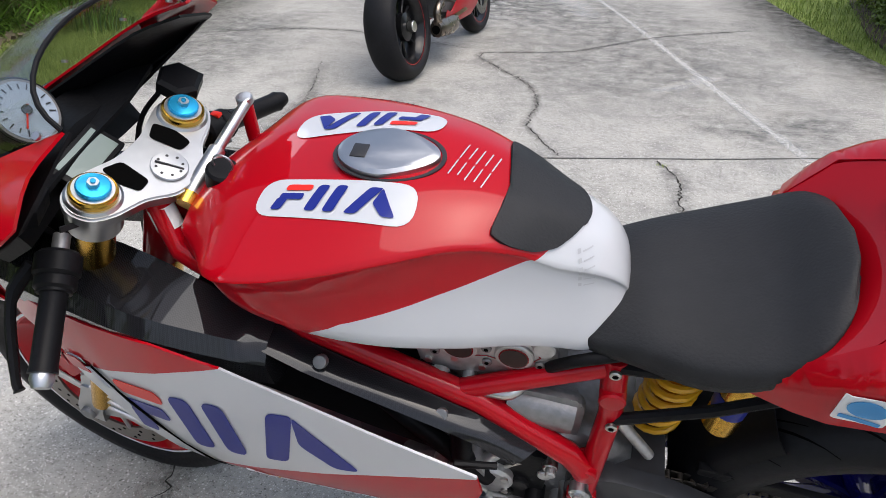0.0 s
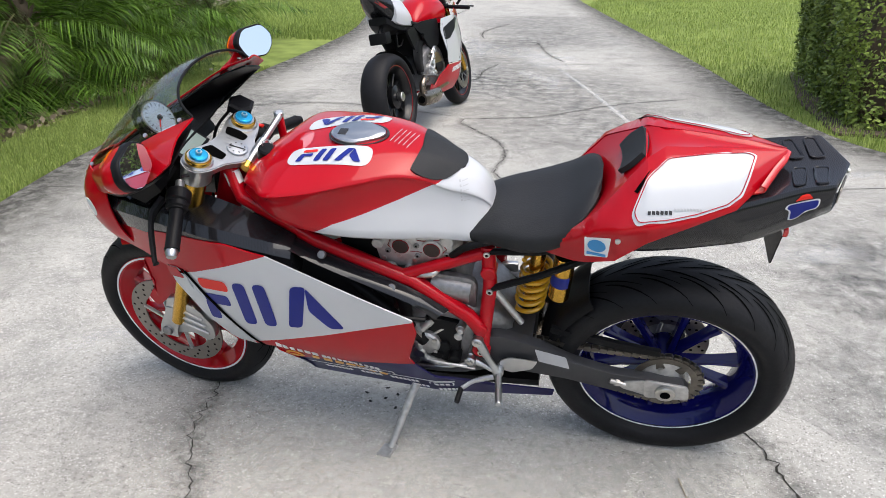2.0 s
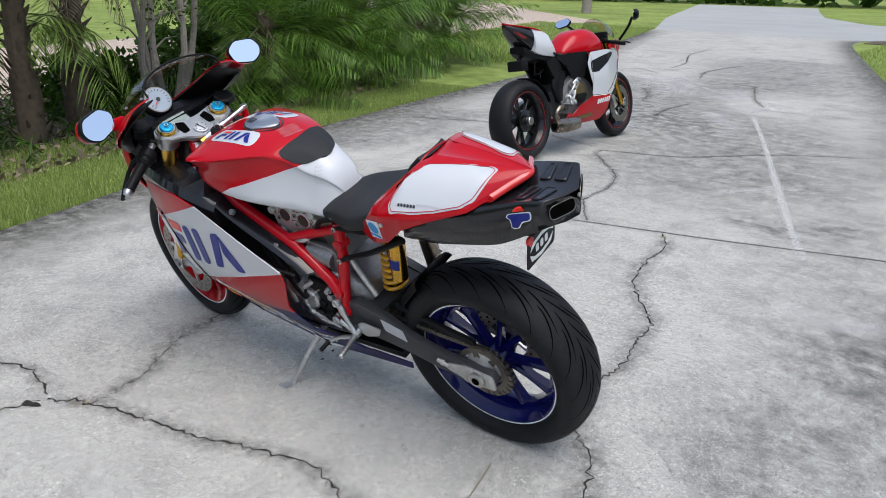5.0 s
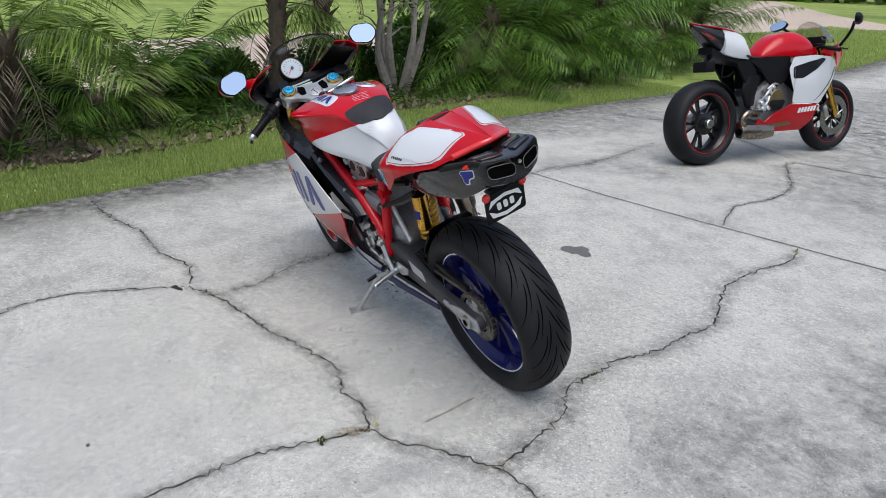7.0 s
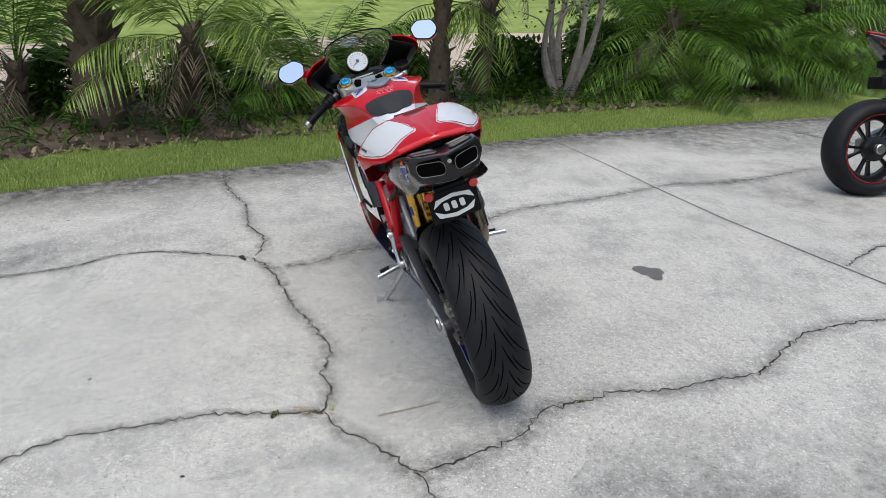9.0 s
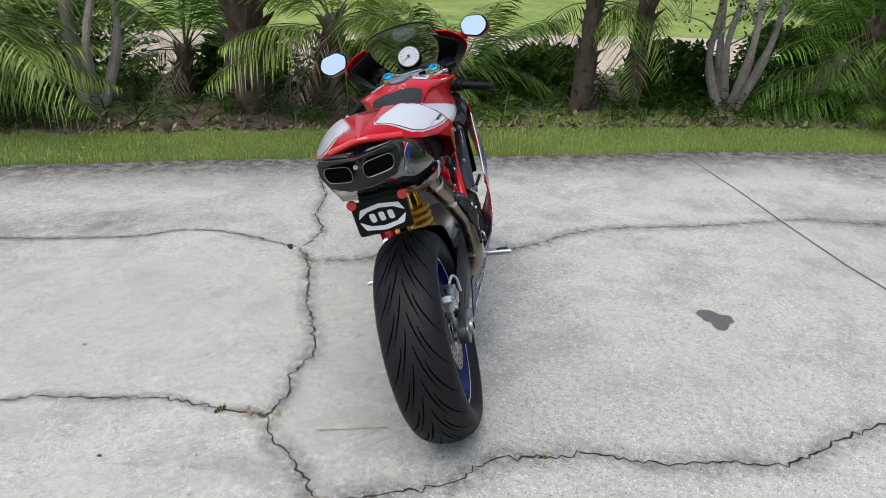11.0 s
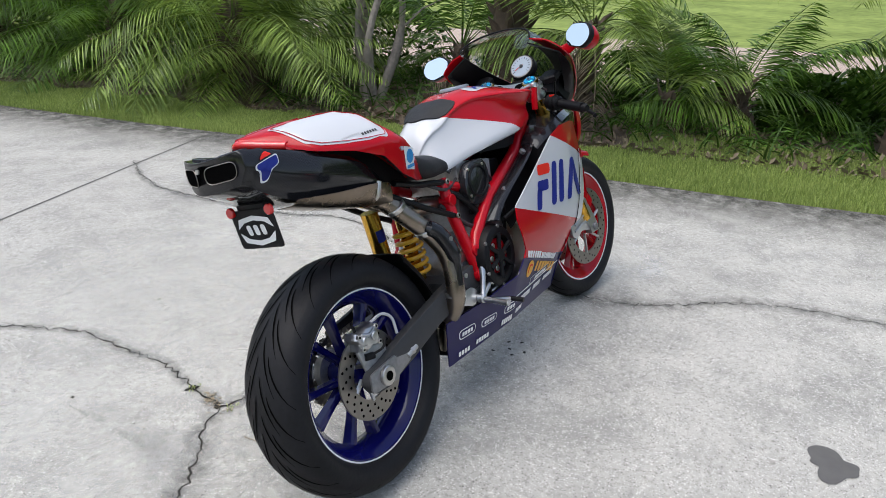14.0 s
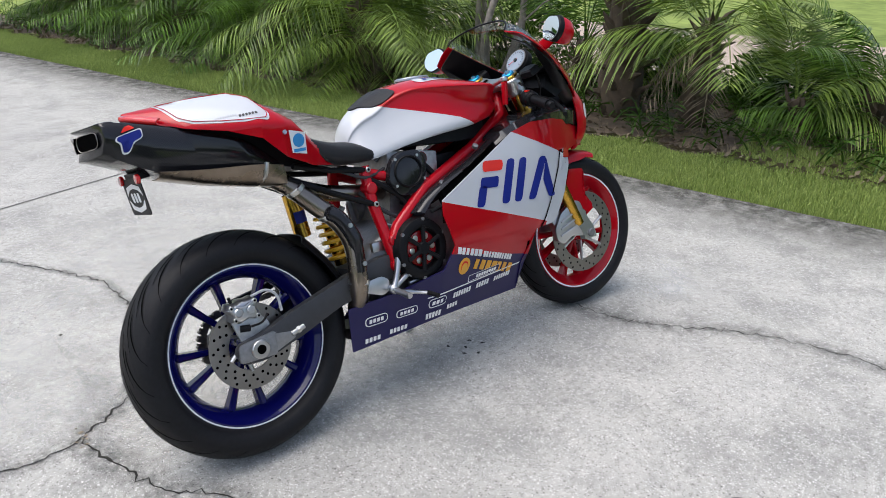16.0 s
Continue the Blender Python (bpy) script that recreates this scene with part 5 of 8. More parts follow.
part("display_glass", box((-0.028, -0.046, 0.0122), (0.015, 0.046, 0.0132), 0.0, m=Matrix.Translation((1.235, 0.006, 0.915)) @ pose(0, 0, 0, 0, -38, 0)), LCD, dp, "grey green liquid crystal display")
part("dash_stay", tube([(1.24, 0.0, 0.88), (1.30, 0, 0.80), (1.36, 0, 0.74)], 0.05, 12), PLASTIC, bike)
part("nose_core", loft([mirrored([(x, 0, zt), (x, w, (zt + zb) / 2), (x, 0, zb)]) for x, w, zt, zb in ((1.30, 0.10, 0.86, 0.70), (1.46, 0.075, 0.85, 0.68), (1.52, 0.05, 0.82, 0.68))], 2, 2), PLASTIC, bike, "black lamp unit inside the nose")
levels = [(0.866, 1.530, 0.078, 1.455), (0.82, 1.565, 0.098, 1.455), (0.77, 1.587, 0.108, 1.455), (0.71, 1.583, 0.110, 1.450), (0.66, 1.555, 0.104, 1.435), (0.625, 1.50, 0.085, 1.42)]
bm = loft([[(xb + (xf - xb) * math.cos(a), w * math.sin(a), z) for a in np.linspace(-math.pi / 2, math.pi / 2, 9)] for z, xf, w, xb in levels], 2, 3, closed=False)
thicken(bm, 0.004)
nose = part("nose_shell", bm, RED, bike, "rounded red nose of the fairing", 60)
for s in (1, -1):
    part("nose_badge", panel([(1.525 + 0.016 * math.cos(a), 0.765 + 0.030 * math.sin(a)) for a in np.linspace(0, 6.2832, 17)[:-1]], lambda x, z: 0.108 * math.sqrt(max(0.05, 1 - ((x - 1.455) / 0.132) ** 2)) + 0.003, s, thick=0.001), DECAL_WHITE, nose, "small white badge")

# engine
eng = part("crankcase", loft([mirrored([(x, 0, zt), (x, w * 0.8, zt), (x, w, zt - 0.04), (x, w, zb + 0.05), (x, w * 0.7, zb), (x, 0, zb)]) for x, w, zt, zb in ((0.40, 0.085, 0.47, 0.33), (0.47, 0.115, 0.53, 0.28), (0.60, 0.125, 0.57, 0.26), (0.74, 0.12, 0.54, 0.27), (0.86, 0.09, 0.48, 0.31))], 2, 2), DARK_CAST, bike, "dark cast engine crankcase", 45)
part("cylinder", loft([[(x + dx, y, z) for dx, y in ((-0.085, -0.08), (0.085, -0.08), (0.085, 0.08), (-0.085, 0.08))] for x, z in ((0.60, 0.54), (0.615, 0.60), (0.63, 0.66))], 1, 1), DARK_CAST, eng, "upright cylinder")
part("cylinder_head", box((-0.10, -0.098, -0.05), (0.10, 0.098, 0.045), 0.010, m=pose(0.635, 0, 0.705, 0, 8, 0)), CAST, eng, "cast cylinder head")
part("front_cylinder", loft([[(x, y * w, z + v * w) for y, v in ((-1, -1), (1, -1), (1, 1), (-1, 1))] for x, z, w in ((0.82, 0.44, 0.085), (0.95, 0.455, 0.085), (1.02, 0.46, 0.095), (1.10, 0.465, 0.09))], 1, 1), CAST, eng, "forward cylinder")
part("belly_tray", loft([mirrored([(x, 0, 0.25), (x, w, 0.25), (x, w * 0.9, 0.215), (x, 0, 0.215)]) for x, w in ((0.33, 0.085), (0.60, 0.10), (0.95, 0.10))], 1, 1), PLASTIC, bike, "dark underside of the belly")
for s in (1, -1):
    for x, pz in ((0.589, 0.715), (0.667, 0.720)):
        port = part("cam_port", disc((x, s * 0.094, pz), (0, s, 0), 0.028, 0.010, 24, bevel=0.002), CAST, eng, "round cam end cover")
        part("port_seal", disc((x, s * 0.1045, pz), (0, s, 0), 0.0215, 0.001, 24), DARK_RED, port)
        part("port_core", disc((x, s * 0.1056, pz), (0, s, 0), 0.0195, 0.001, 24), PORT, port)
    for k in range(5):
        part("head_bolt", disc((0.555 + 0.04 * k, s * 0.096, 0.675 + 0.012 * (k % 2)), (0, s, 0), 0.006, 0.006, 6), BRIGHT_STEEL, eng)
part("belt_cover", slab(rounded([(0.50, 0.68), (0.545, 0.755), (0.64, 0.755), (0.665, 0.70), (0.63, 0.625), (0.54, 0.615)], 0.035), -0.105, -0.135, 0.008), CARBON, eng, "black toothed belt cover")
cl = part("clutch_cover", lathe([(0.0, -0.118), (0.098, -0.118), (0.100, -0.140), (0.092, -0.160), (0.080, -0.166), (0.066, -0.163), (0.064, -0.145), (0.0, -0.145)], (0.556, -0.016, 0.455), 48), PLASTIC, eng, "open black clutch cover", 40)
part("clutch_plate", disc((0.556, -0.161, 0.455), (0, -1, 0), 0.056, 0.006, 32, bevel=0.002), DARK_RED, cl, "red anodised pressure plate")
for k in range(6):
    a = k * math.pi / 3
    part("clutch_spring", disc((0.556 + 0.040 * math.cos(a), -0.167, 0.455 + 0.040 * math.sin(a)), (0, -1, 0), 0.010, 0.005, 14, bevel=0.002), BRIGHT_STEEL, cl)
    a += 0.35
    part("cover_web", tube([(0.556 + r * math.cos(a), -0.177, 0.455 + r * math.sin(a)) for r in (0.018, 0.070)], [0.006, 0.008], 8), PLASTIC, cl)
    part("cover_bolt", disc((0.556 + 0.091 * math.cos(a), -0.174, 0.455 + 0.091 * math.sin(a)), (0, -1, 0), 0.006, 0.006, 6), DARK_CAST, cl)
part("cover_hub", disc((0.556, -0.166, 0.455), (0, -1, 0), 0.021, 0.016, 20, bevel=0.003), PLASTIC, cl)
part("alternator_cover", disc((0.70, 0.10, 0.40), (0, 1, 0), 0.080, 0.055, 36, bevel=0.012), DARK_CAST, eng, "round left engine cover")
part("sprocket_cover", slab(rounded([(0.52, 0.50), (0.62, 0.52), (0.62, 0.36), (0.54, 0.34)], 0.02), 0.10, 0.138, 0.008), PLASTIC, eng, "black front sprocket cover")
part("water_pump", tube([(0.655, 0.12, 0.47), (0.655, 0.165, 0.47)], 0.030, 20), CAST, eng, "cast water pump")
part("pump_bolt", disc((0.64, 0.14, 0.395), (0, 1, 0), 0.018, 0.022, 18, bevel=0.003), SILVER, eng)
for pts, r, mat in (([(0.66, 0.15, 0.48), (0.74, 0.14, 0.56), (0.82, 0.11, 0.60)], 0.016, PLASTIC), ([(0.72, 0.10, 0.63), (0.80, 0.09, 0.66), (0.92, 0.06, 0.70)], 0.010, PLASTIC), ([(0.56, 0.06, 0.77), (0.62, 0.05, 0.79), (0.75, 0.03, 0.76)], 0.022, PLASTIC), ([(0.56, -0.10, 0.60), (0.66, -0.12, 0.58), (0.76, -0.10, 0.62)], 0.008, PLASTIC), ([(0.50, -0.09, 0.74), (0.54, -0.10, 0.77), (0.62, -0.09, 0.775)], 0.006, INK), ([(0.58, 0.10, 0.655), (0.66, 0.112, 0.645), (0.73, 0.10, 0.66)], 0.009, PLASTIC)):
    part("engine_hose", tube(pts, r, 10, 4), mat, eng)
part("engine_case", slab(rounded([(0.48, 0.63), (0.62, 0.645), (0.645, 0.56), (0.60, 0.50), (0.49, 0.50)], 0.03), 0.085, 0.106, 0.010), DARK_CAST, eng, "smooth dark cylinder casing")
part("starter_motor", tube([(0.50, 0.095, 0.585), (0.60, 0.095, 0.600)], [0.034, 0.036], 20), DARK_CAST, eng, "dark starter motor barrel")
part("gasket_plate", slab(rounded([(0.545, 0.712), (0.565, 0.748), (0.61, 0.742), (0.645, 0.742), (0.69, 0.750), (0.705, 0.718), (0.685, 0.690), (0.628, 0.700), (0.575, 0.685)], 0.02), 0.0955, 0.0985, 0.001), CAST, eng, "flat plate round the two ports")
for x, z, r, h in ((0.548, 0.765, 0.016, 0.02), (0.725, 0.745, 0.014, 0.022), (0.635, 0.765, 0.012, 0.02), (0.705, 0.665, 0.015, 0.024), (0.60, 0.662, 0.013, 0.022), (0.655, 0.668, 0.010, 0.03)):
    part("head_boss", disc((x, 0.088, z - 0.02), (0, 1, 0), r, h, 14, bevel=0.002), CAST, eng)
part("head_cover", slab(rounded([(0.535, 0.69), (0.545, 0.755), (0.715, 0.745), (0.735, 0.69), (0.70, 0.655), (0.56, 0.66)], 0.02), 0.078, 0.0955, 0.005), CAST, eng, "cast cam cover with two round ports")
for x, z in ((0.553, 0.700), (0.628, 0.722), (0.703, 0.700), (0.560, 0.748), (0.700, 0.747), (0.628, 0.690)):
    part("cover_screw", disc((x, 0.0975, z), (0, 1, 0), 0.0075, 0.005, 14, bevel=0.001), DARK_CAST, eng)
    part("screw_socket", disc((x, 0.1027, z), (0, 1, 0), 0.0035, 0.0006, 6), HOLE, eng)
for x0, z0, x1, z1 in ((0.545, 0.735, 0.565, 0.765), (0.592, 0.748, 0.596, 0.770), (0.660, 0.750, 0.664, 0.770), (0.700, 0.735, 0.716, 0.760)):
    part("cover_fin", tube([(x0, 0.092, z0), (x1, 0.070, z1)], 0.007, 8), CAST, eng)
part("port_gasket", tube([(x, 0.0992, z) for x, z in ((0.553, 0.716), (0.566, 0.744), (0.610, 0.738), (0.645, 0.739), (0.688, 0.747), (0.701, 0.718), (0.684, 0.694), (0.628, 0.704), (0.576, 0.689), (0.553, 0.716))], 0.0012, 5), DARK_RED, eng, "dark red gasket line")
part("coolant_elbow", tube([(0.700, 0.100, 0.652), (0.700, 0.118, 0.648), (0.716, 0.122, 0.634), (0.735, 0.115, 0.640)], 0.016, 12, 4), CAST, eng, "cast coolant elbow")
part("elbow_clip", disc((0.728, 0.117, 0.637), (1, -0.3, 0.2), 0.018, 0.008, 16), BRIGHT_STEEL, eng)
part("elbow_hose", tube([(0.735, 0.115, 0.640), (0.775, 0.105, 0.655), (0.83, 0.09, 0.672)], 0.015, 10, 4), PLASTIC, eng)
part("pump_housing", disc((0.622, 0.125, 0.428), (0, 1, 0), 0.040, 0.03, 28, bevel=0.006), CAST, eng, "cast pump housing")
for k in range(5):
    a = 1.2566 * k
    part("pump_screw", disc((0.622 + 0.034 * math.cos(a), 0.155, 0.428 + 0.034 * math.sin(a)), (0, 1, 0), 0.006, 0.004, 8), BRIGHT_STEEL, eng)
part("coolant_hose", tube([(0.622, 0.15, 0.44), (0.66, 0.155, 0.50), (0.665, 0.145, 0.57), (0.71, 0.12, 0.62)], 0.017, 12, 5), PLASTIC, eng, "black coolant hose")
part("thin_line", tube([(0.52, 0.12, 0.50), (0.58, 0.135, 0.47), (0.66, 0.14, 0.40), (0.70, 0.13, 0.35)], 0.005, 6, 5), BRIGHT_STEEL, eng)
rng = random.Random(21)
for k in range(16):
    x, z = rng.uniform(0.50, 0.70), rng.uniform(0.35, 0.50)
    part("engine_boss", disc((x, 0.118, z), (0, 1, rng.uniform(-0.2, 0.2)), rng.uniform(0.007, 0.017), rng.uniform(0.02, 0.045), 14, bevel=0.002), (CAST, CAST, BRIGHT_STEEL, PLASTIC)[k % 4], eng)
for pts, r, mt in (([(0.60, 0.13, 0.50), (0.64, 0.15, 0.46), (0.63, 0.15, 0.38), (0.58, 0.14, 0.34)], 0.011, CAST), ([(0.68, 0.13, 0.52), (0.70, 0.15, 0.46), (0.69, 0.15, 0.40)], 0.013, CAST), ([(0.50, 0.13, 0.36), (0.56, 0.15, 0.345), (0.66, 0.15, 0.335)], 0.006, BRIGHT_STEEL), ([(0.54, 0.10, 0.70), (0.50, 0.11, 0.74), (0.44, 0.10, 0.755)], 0.009, PLASTIC), ([(0.60, 0.10, 0.655), (0.68, 0.115, 0.64), (0.74, 0.10, 0.66)], 0.010, PLASTIC), ([(0.57, 0.10, 0.665), (0.59, 0.125, 0.655), (0.64, 0.12, 0.645)], 0.008, BRIGHT_STEEL)):
    part("engine_hose", tube(pts, r, 10, 4), mt, eng)
for pts, r, mt in (([(0.44, -0.10, 0.70), (0.50, -0.115, 0.66), (0.56, -0.12, 0.60), (0.55, -0.125, 0.54)], 0.009, PLASTIC), ([(0.42, -0.09, 0.66), (0.47, -0.11, 0.60), (0.53, -0.125, 0.56), (0.62, -0.125, 0.55)], 0.007, INK), ([(0.66, -0.09, 0.72), (0.70, -0.11, 0.66), (0.72, -0.12, 0.58), (0.70, -0.12, 0.50)], 0.010, PLASTIC), ([(0.48, -0.10, 0.55), (0.52, -0.13, 0.52), (0.50, -0.13, 0.46)], 0.006, DARK_CAST), ([(0.36, -0.10, 0.735), (0.44, -0.11, 0.70), (0.52, -0.10, 0.715)], 0.005, INK)):
    part("engine_hose", tube(pts, r, 8, 4), mt, eng)
part("cover_rim", tube([(0.583 + 0.052 * math.cos(a), -0.137, 0.692 + 0.046 * math.sin(a)) for a in np.linspace(0, 6.2832, 25)], 0.004, 6), PLASTIC, eng)
for x, z in ((0.540, 0.735), (0.625, 0.735), (0.640, 0.660), (0.530, 0.655)):
    part("cover_bolt", disc((x, -0.134, z), (0, -1, 0), 0.005, 0.004, 6), BRIGHT_STEEL, eng)
part("airbox", loft([mirrored([(x, 0, zt), (x, w, zt - 0.01), (x, w, zb), (x, 0, zb)]) for x, w, zt, zb in ((0.50, 0.075, 0.78, 0.76), (0.65, 0.10, 0.79, 0.765), (0.82, 0.12, 0.80, 0.75), (0.98, 0.08, 0.82, 0.75))], 2, 1), PLASTIC, bike, "black airbox under the tank")
part("battery_box", box((0.74, -0.07, 0.58), (0.84, 0.07, 0.72), 0.01), PLASTIC, bike, "dark electrics box between the frame tubes")
part("radiator", box((1.06, -0.17, 0.48), (1.10, 0.17, 0.72), 0.006), PLASTIC, bike, "black radiator")

# rear arm, shock, hugger, chain
def tuck(ob, keep=0.845):
    """The rear arm and what it carries draw in towards the axle."""
    for o in (ob, *ob.children_recursive):
        for v in o.data.vertices:
            t = min(1.0, max(0.0, (v.co.x - 0.08) / 0.37))
            v.co.y = (0.0097 + v.co.y * keep) * (1 - t) + v.co.y * t
            v.co.z += 0.006 * (1 - t)


arm_left = [(0.50, 0.455), (0.43, 0.470), (0.33, 0.440), (0.24, 0.388), (0.13, 0.350), (0.02, 0.341), (-0.045, 0.335), (-0.062, 0.31), (-0.045, 0.275), (0.02, 0.270), (0.13, 0.285), (0.26, 0.322), (0.40, 0.345), (0.50, 0.385)]
arm_right = [(0.50, 0.455), (0.43, 0.462), (0.30, 0.432), (0.12, 0.378), (0.02, 0.345), (-0.045, 0.335), (-0.062, 0.31), (-0.045, 0.275), (0.02, 0.270), (0.13, 0.300), (0.26, 0.348), (0.40, 0.378), (0.50, 0.395)]
for s in (1, -1):
    arm = part("swingarm", slab(rounded(arm_left if s > 0 else arm_right, 0.02), s * 0.105, s * 0.140, 0.005), SWING, bike, "dark grey rear swingarm leg")
    part("axle_block", slab(rounded([(0.055, 0.345), (-0.055, 0.335), (-0.062, 0.285), (0.05, 0.278)], 0.012), s * 0.1405, s * 0.150, 0.003), CAST if s > 0 else DARK_CAST, arm, "chain adjuster block")
    part("block_nose", slab(rounded([(0.050, 0.340), (0.105, 0.330), (0.112, 0.306), (0.046, 0.284)], 0.008), s * 0.1405, s * 0.147, 0.002), CAST if s > 0 else DARK_CAST, arm)
    part("axle_nut", disc((0, s * 0.150, 0.31), (0, s, 0), 0.026, 0.014, 24, bevel=0.003), BRIGHT_STEEL, arm, "axle nut")
    part("axle_end", disc((0, s * 0.1645, 0.31), (0, s, 0), 0.013, 0.001, 20), HOLE, arm)
    part("adjuster_screw", tube([(0.100, s * 0.146, 0.318), (0.140, s * 0.144, 0.330)], 0.008, 10), BRIGHT_STEEL, arm)
    part("adjuster_nut", disc((0.118, s * 0.145, 0.3235), (1, 0, 0.3), 0.011, 0.008, 6), BRIGHT_STEEL, arm)
    tuck(arm, 0.80)
part("swingarm_bridge", loft([mirrored([(x, 0, z + 0.035), (x, 0.115, z + 0.035), (x, 0.115, z - 0.04), (x, 0, z - 0.04)]) for x, z in ((0.345, 0.405), (0.42, 0.415), (0.49, 0.42))], 1, 1), SWING, bike, "cross member of the rear arm")
bm = panel(rounded([(0.335, 0.43), (0.255, 0.405), (0.245, 0.362), (0.325, 0.385)], 0.004), lambda x, z: 0.1408, 1, thick=0.001)
tuck(part("arm_sticker", bm, GREY_BAR, bike, "plain grey sticker on the rear arm"), 0.80)
shock = part("shock_absorber", tube([(0.365, 0, 0.45), (0.350, 0, 0.56), (0.335, 0, 0.69)], 0.020, 18), GOLD, bike, "rear shock absorber")
coil = []
for k in range(97):
    a, t = 2 * math.pi * 6 * k / 96, k / 96
    coil.append((0.367 - 0.024 * t + 0.036 * math.cos(a), 0.036 * math.sin(a), 0.46 + 0.155 * t))
part("coil_spring", tube(coil, 0.0065, 8), SPRING, shock, "yellow coil spring")
part("shock_reservoir", tube([(0.285, 0.055, 0.555), (0.270, 0.055, 0.69)], 0.026, 20), GOLD, shock, "gold remote reservoir")
part("shock_label", tube([(0.2805, 0.055, 0.600), (0.2765, 0.055, 0.636)], 0.0264, 20), LOGO_BLUE, shock, "blue label band")
part("shock_link", tube([(0.46, 0.085, 0.61), (0.375, 0.085, 0.475)], 0.009, 10), CAST, bike, "grey linkage rod")
hug = []
for deg, r in ((10, 0.335), (22, 0.335), (34, 0.336), (45, 0.338), (52, 0.344)):
    a = radians(deg)
    hug.append([(r * math.cos(a) * q, y, 0.31 + r * math.sin(a) * q) for y, q in ((-0.095, 0.92), (-0.08, 0.985), (-0.03, 1.0), (0.03, 1.0), (0.08, 0.985), (0.095, 0.92))])
bm = loft(hug, 2, 2, closed=False)
thicken(bm, 0.003)
part("rear_hugger", bm, PLASTIC, bike, "black rear hugger", 60)
spr = lathe([(0.066, 0.089), (0.083, 0.089), (0.083, 0.093), (0.066, 0.093)], RC, 48)
sprocket = part("sprocket", spr, CHAIN, bike, "steel chain sprocket")
for k in range(6):
    a = math.pi * k / 3 + 0.2
    part("sprocket_arm", slab([(0.001 + q * math.cos(a) - w * math.sin(a), 0.316 + q * math.sin(a) + w * math.cos(a)) for q, w in ((0.045, -0.012), (0.069, -0.007), (0.069, 0.007), (0.045, 0.012))], 0.0972, 0.1012), CHAIN, sprocket)
for k in range(5):
    a = 2 * math.pi * k / 5
    part("sprocket_bolt", disc((0.048 * math.cos(a), 0.090, 0.31 + 0.048 * math.sin(a)), (0, 1, 0), 0.008, 0.012, 10), BRIGHT_STEEL, sprocket)
part("sprocket_carrier", lathe([(0.02, 0.06), (0.060, 0.06), (0.060, 0.087), (0.02, 0.098)], RC, 32), CAST, sprocket)
links = bmesh.new()
loop = []
for k in range(22):
    t = k / 22
    loop.append((Vector((0.02 + 0.45 * t, 0, 0.395 + 0.055 * t - 0.012 * math.sin(math.pi * t))), Vector((0.45, 0, 0.05))))
    loop.append((Vector((0.02 + 0.45 * t, 0, 0.226 + 0.165 * t - 0.012 * math.sin(math.pi * t))), Vector((0.45, 0, 0.165))))
for k in range(14):
    a = math.pi / 2 + math.pi * k / 13 * 1.02
    loop.append((Vector((0.087 * math.cos(a), 0, 0.31 + 0.087 * math.sin(a))), Vector((-math.sin(a), 0, math.cos(a)))))
for p, d in loop:
    ang = math.degrees(math.atan2(d.z, d.x))
    for dy in (-0.0075, 0.0055):
        links = box((-0.0085, dy, -0.0080), (0.0085, dy + 0.0025, 0.0080), 0.0, links, Matrix.Translation(p + Vector((0, 0.091, 0))) @ pose(0, 0, 0, 0, -ang, 0))
    disc(p + Vector((-0.008, 0.082, 0)), (0, 1, 0), 0.0045, 0.018, 8, links)
tuck(tagged(part("chain", links, CHAIN, bike, "dull steel drive chain"), kind="stuff"))
tuck(sprocket)
part("chain_guard", slab(rounded([(0.30, 0.475), (0.12, 0.44), (0.02, 0.425), (0.02, 0.405), (0.12, 0.415), (0.30, 0.455)], 0.006), 0.080, 0.094, 0.002), PLASTIC, bike, "black chain guard")
cal_out = [(-0.058, 0.436), (-0.050, 0.452), (-0.030, 0.450), (-0.016, 0.456), (0.004, 0.453), (0.022, 0.456), (0.032, 0.442), (0.026, 0.424), (0.034, 0.406), (0.020, 0.392), (-0.002, 0.400), (-0.030, 0.392), (-0.050, 0.402), (-0.046, 0.420)]
bm = loft([[(-0.014 + (x + 0.014) * q, y, 0.422 + (z - 0.422) * q) for x, z in cal_out] for y, q in ((-0.050, 0.94), (-0.053, 1.0), (-0.082, 1.0), (-0.094, 0.86), (-0.098, 0.70))], 1, 1)
cal = part("rear_caliper", bm, SILVER, bike, "silver rear brake caliper")
for x, z, q in ((-0.030, 0.425, 0.013), (0.006, 0.425, 0.013)):
    part("piston_cover", disc((x, -0.097, z), (0, -1, 0), q, 0.006, 20, bevel=0.003), SILVER, cal)
part("caliper_rib", tube([(-0.036, -0.096, 0.444), (-0.014, -0.101, 0.437), (0.012, -0.096, 0.444)], 0.004, 8, 3), SILVER, cal)
part("caliper_gap", box((-0.040, -0.0815, 0.3985), (0.018, -0.066, 0.4035), 0.001), HOLE, cal, "dark slot of the pads")
for x, z in ((-0.047, 0.441), (0.021, 0.445), (0.023, 0.402), (-0.042, 0.406)):
    part("caliper_bolt", disc((x, -0.090, z), (0, -1, 0), 0.007, 0.009, 12, bevel=0.001), BRIGHT_STEEL, cal)
    part("bolt_socket", disc((x, -0.0985, z), (0, -1, 0), 0.0036, 0.001, 6), HOLE, cal)
part("bleed_nipple", tube([(-0.036, -0.075, 0.452), (-0.040, -0.075, 0.468)], 0.0045, 8), PLASTIC, cal, "black nipple cap")
part("caliper_hose", tube([(0.020, -0.082, 0.455), (0.060, -0.090, 0.462), (0.086, -0.098, 0.440), (0.090, -0.100, 0.395)], 0.0042, 6, 4), GREY_BAR, cal, "pale brake hose")
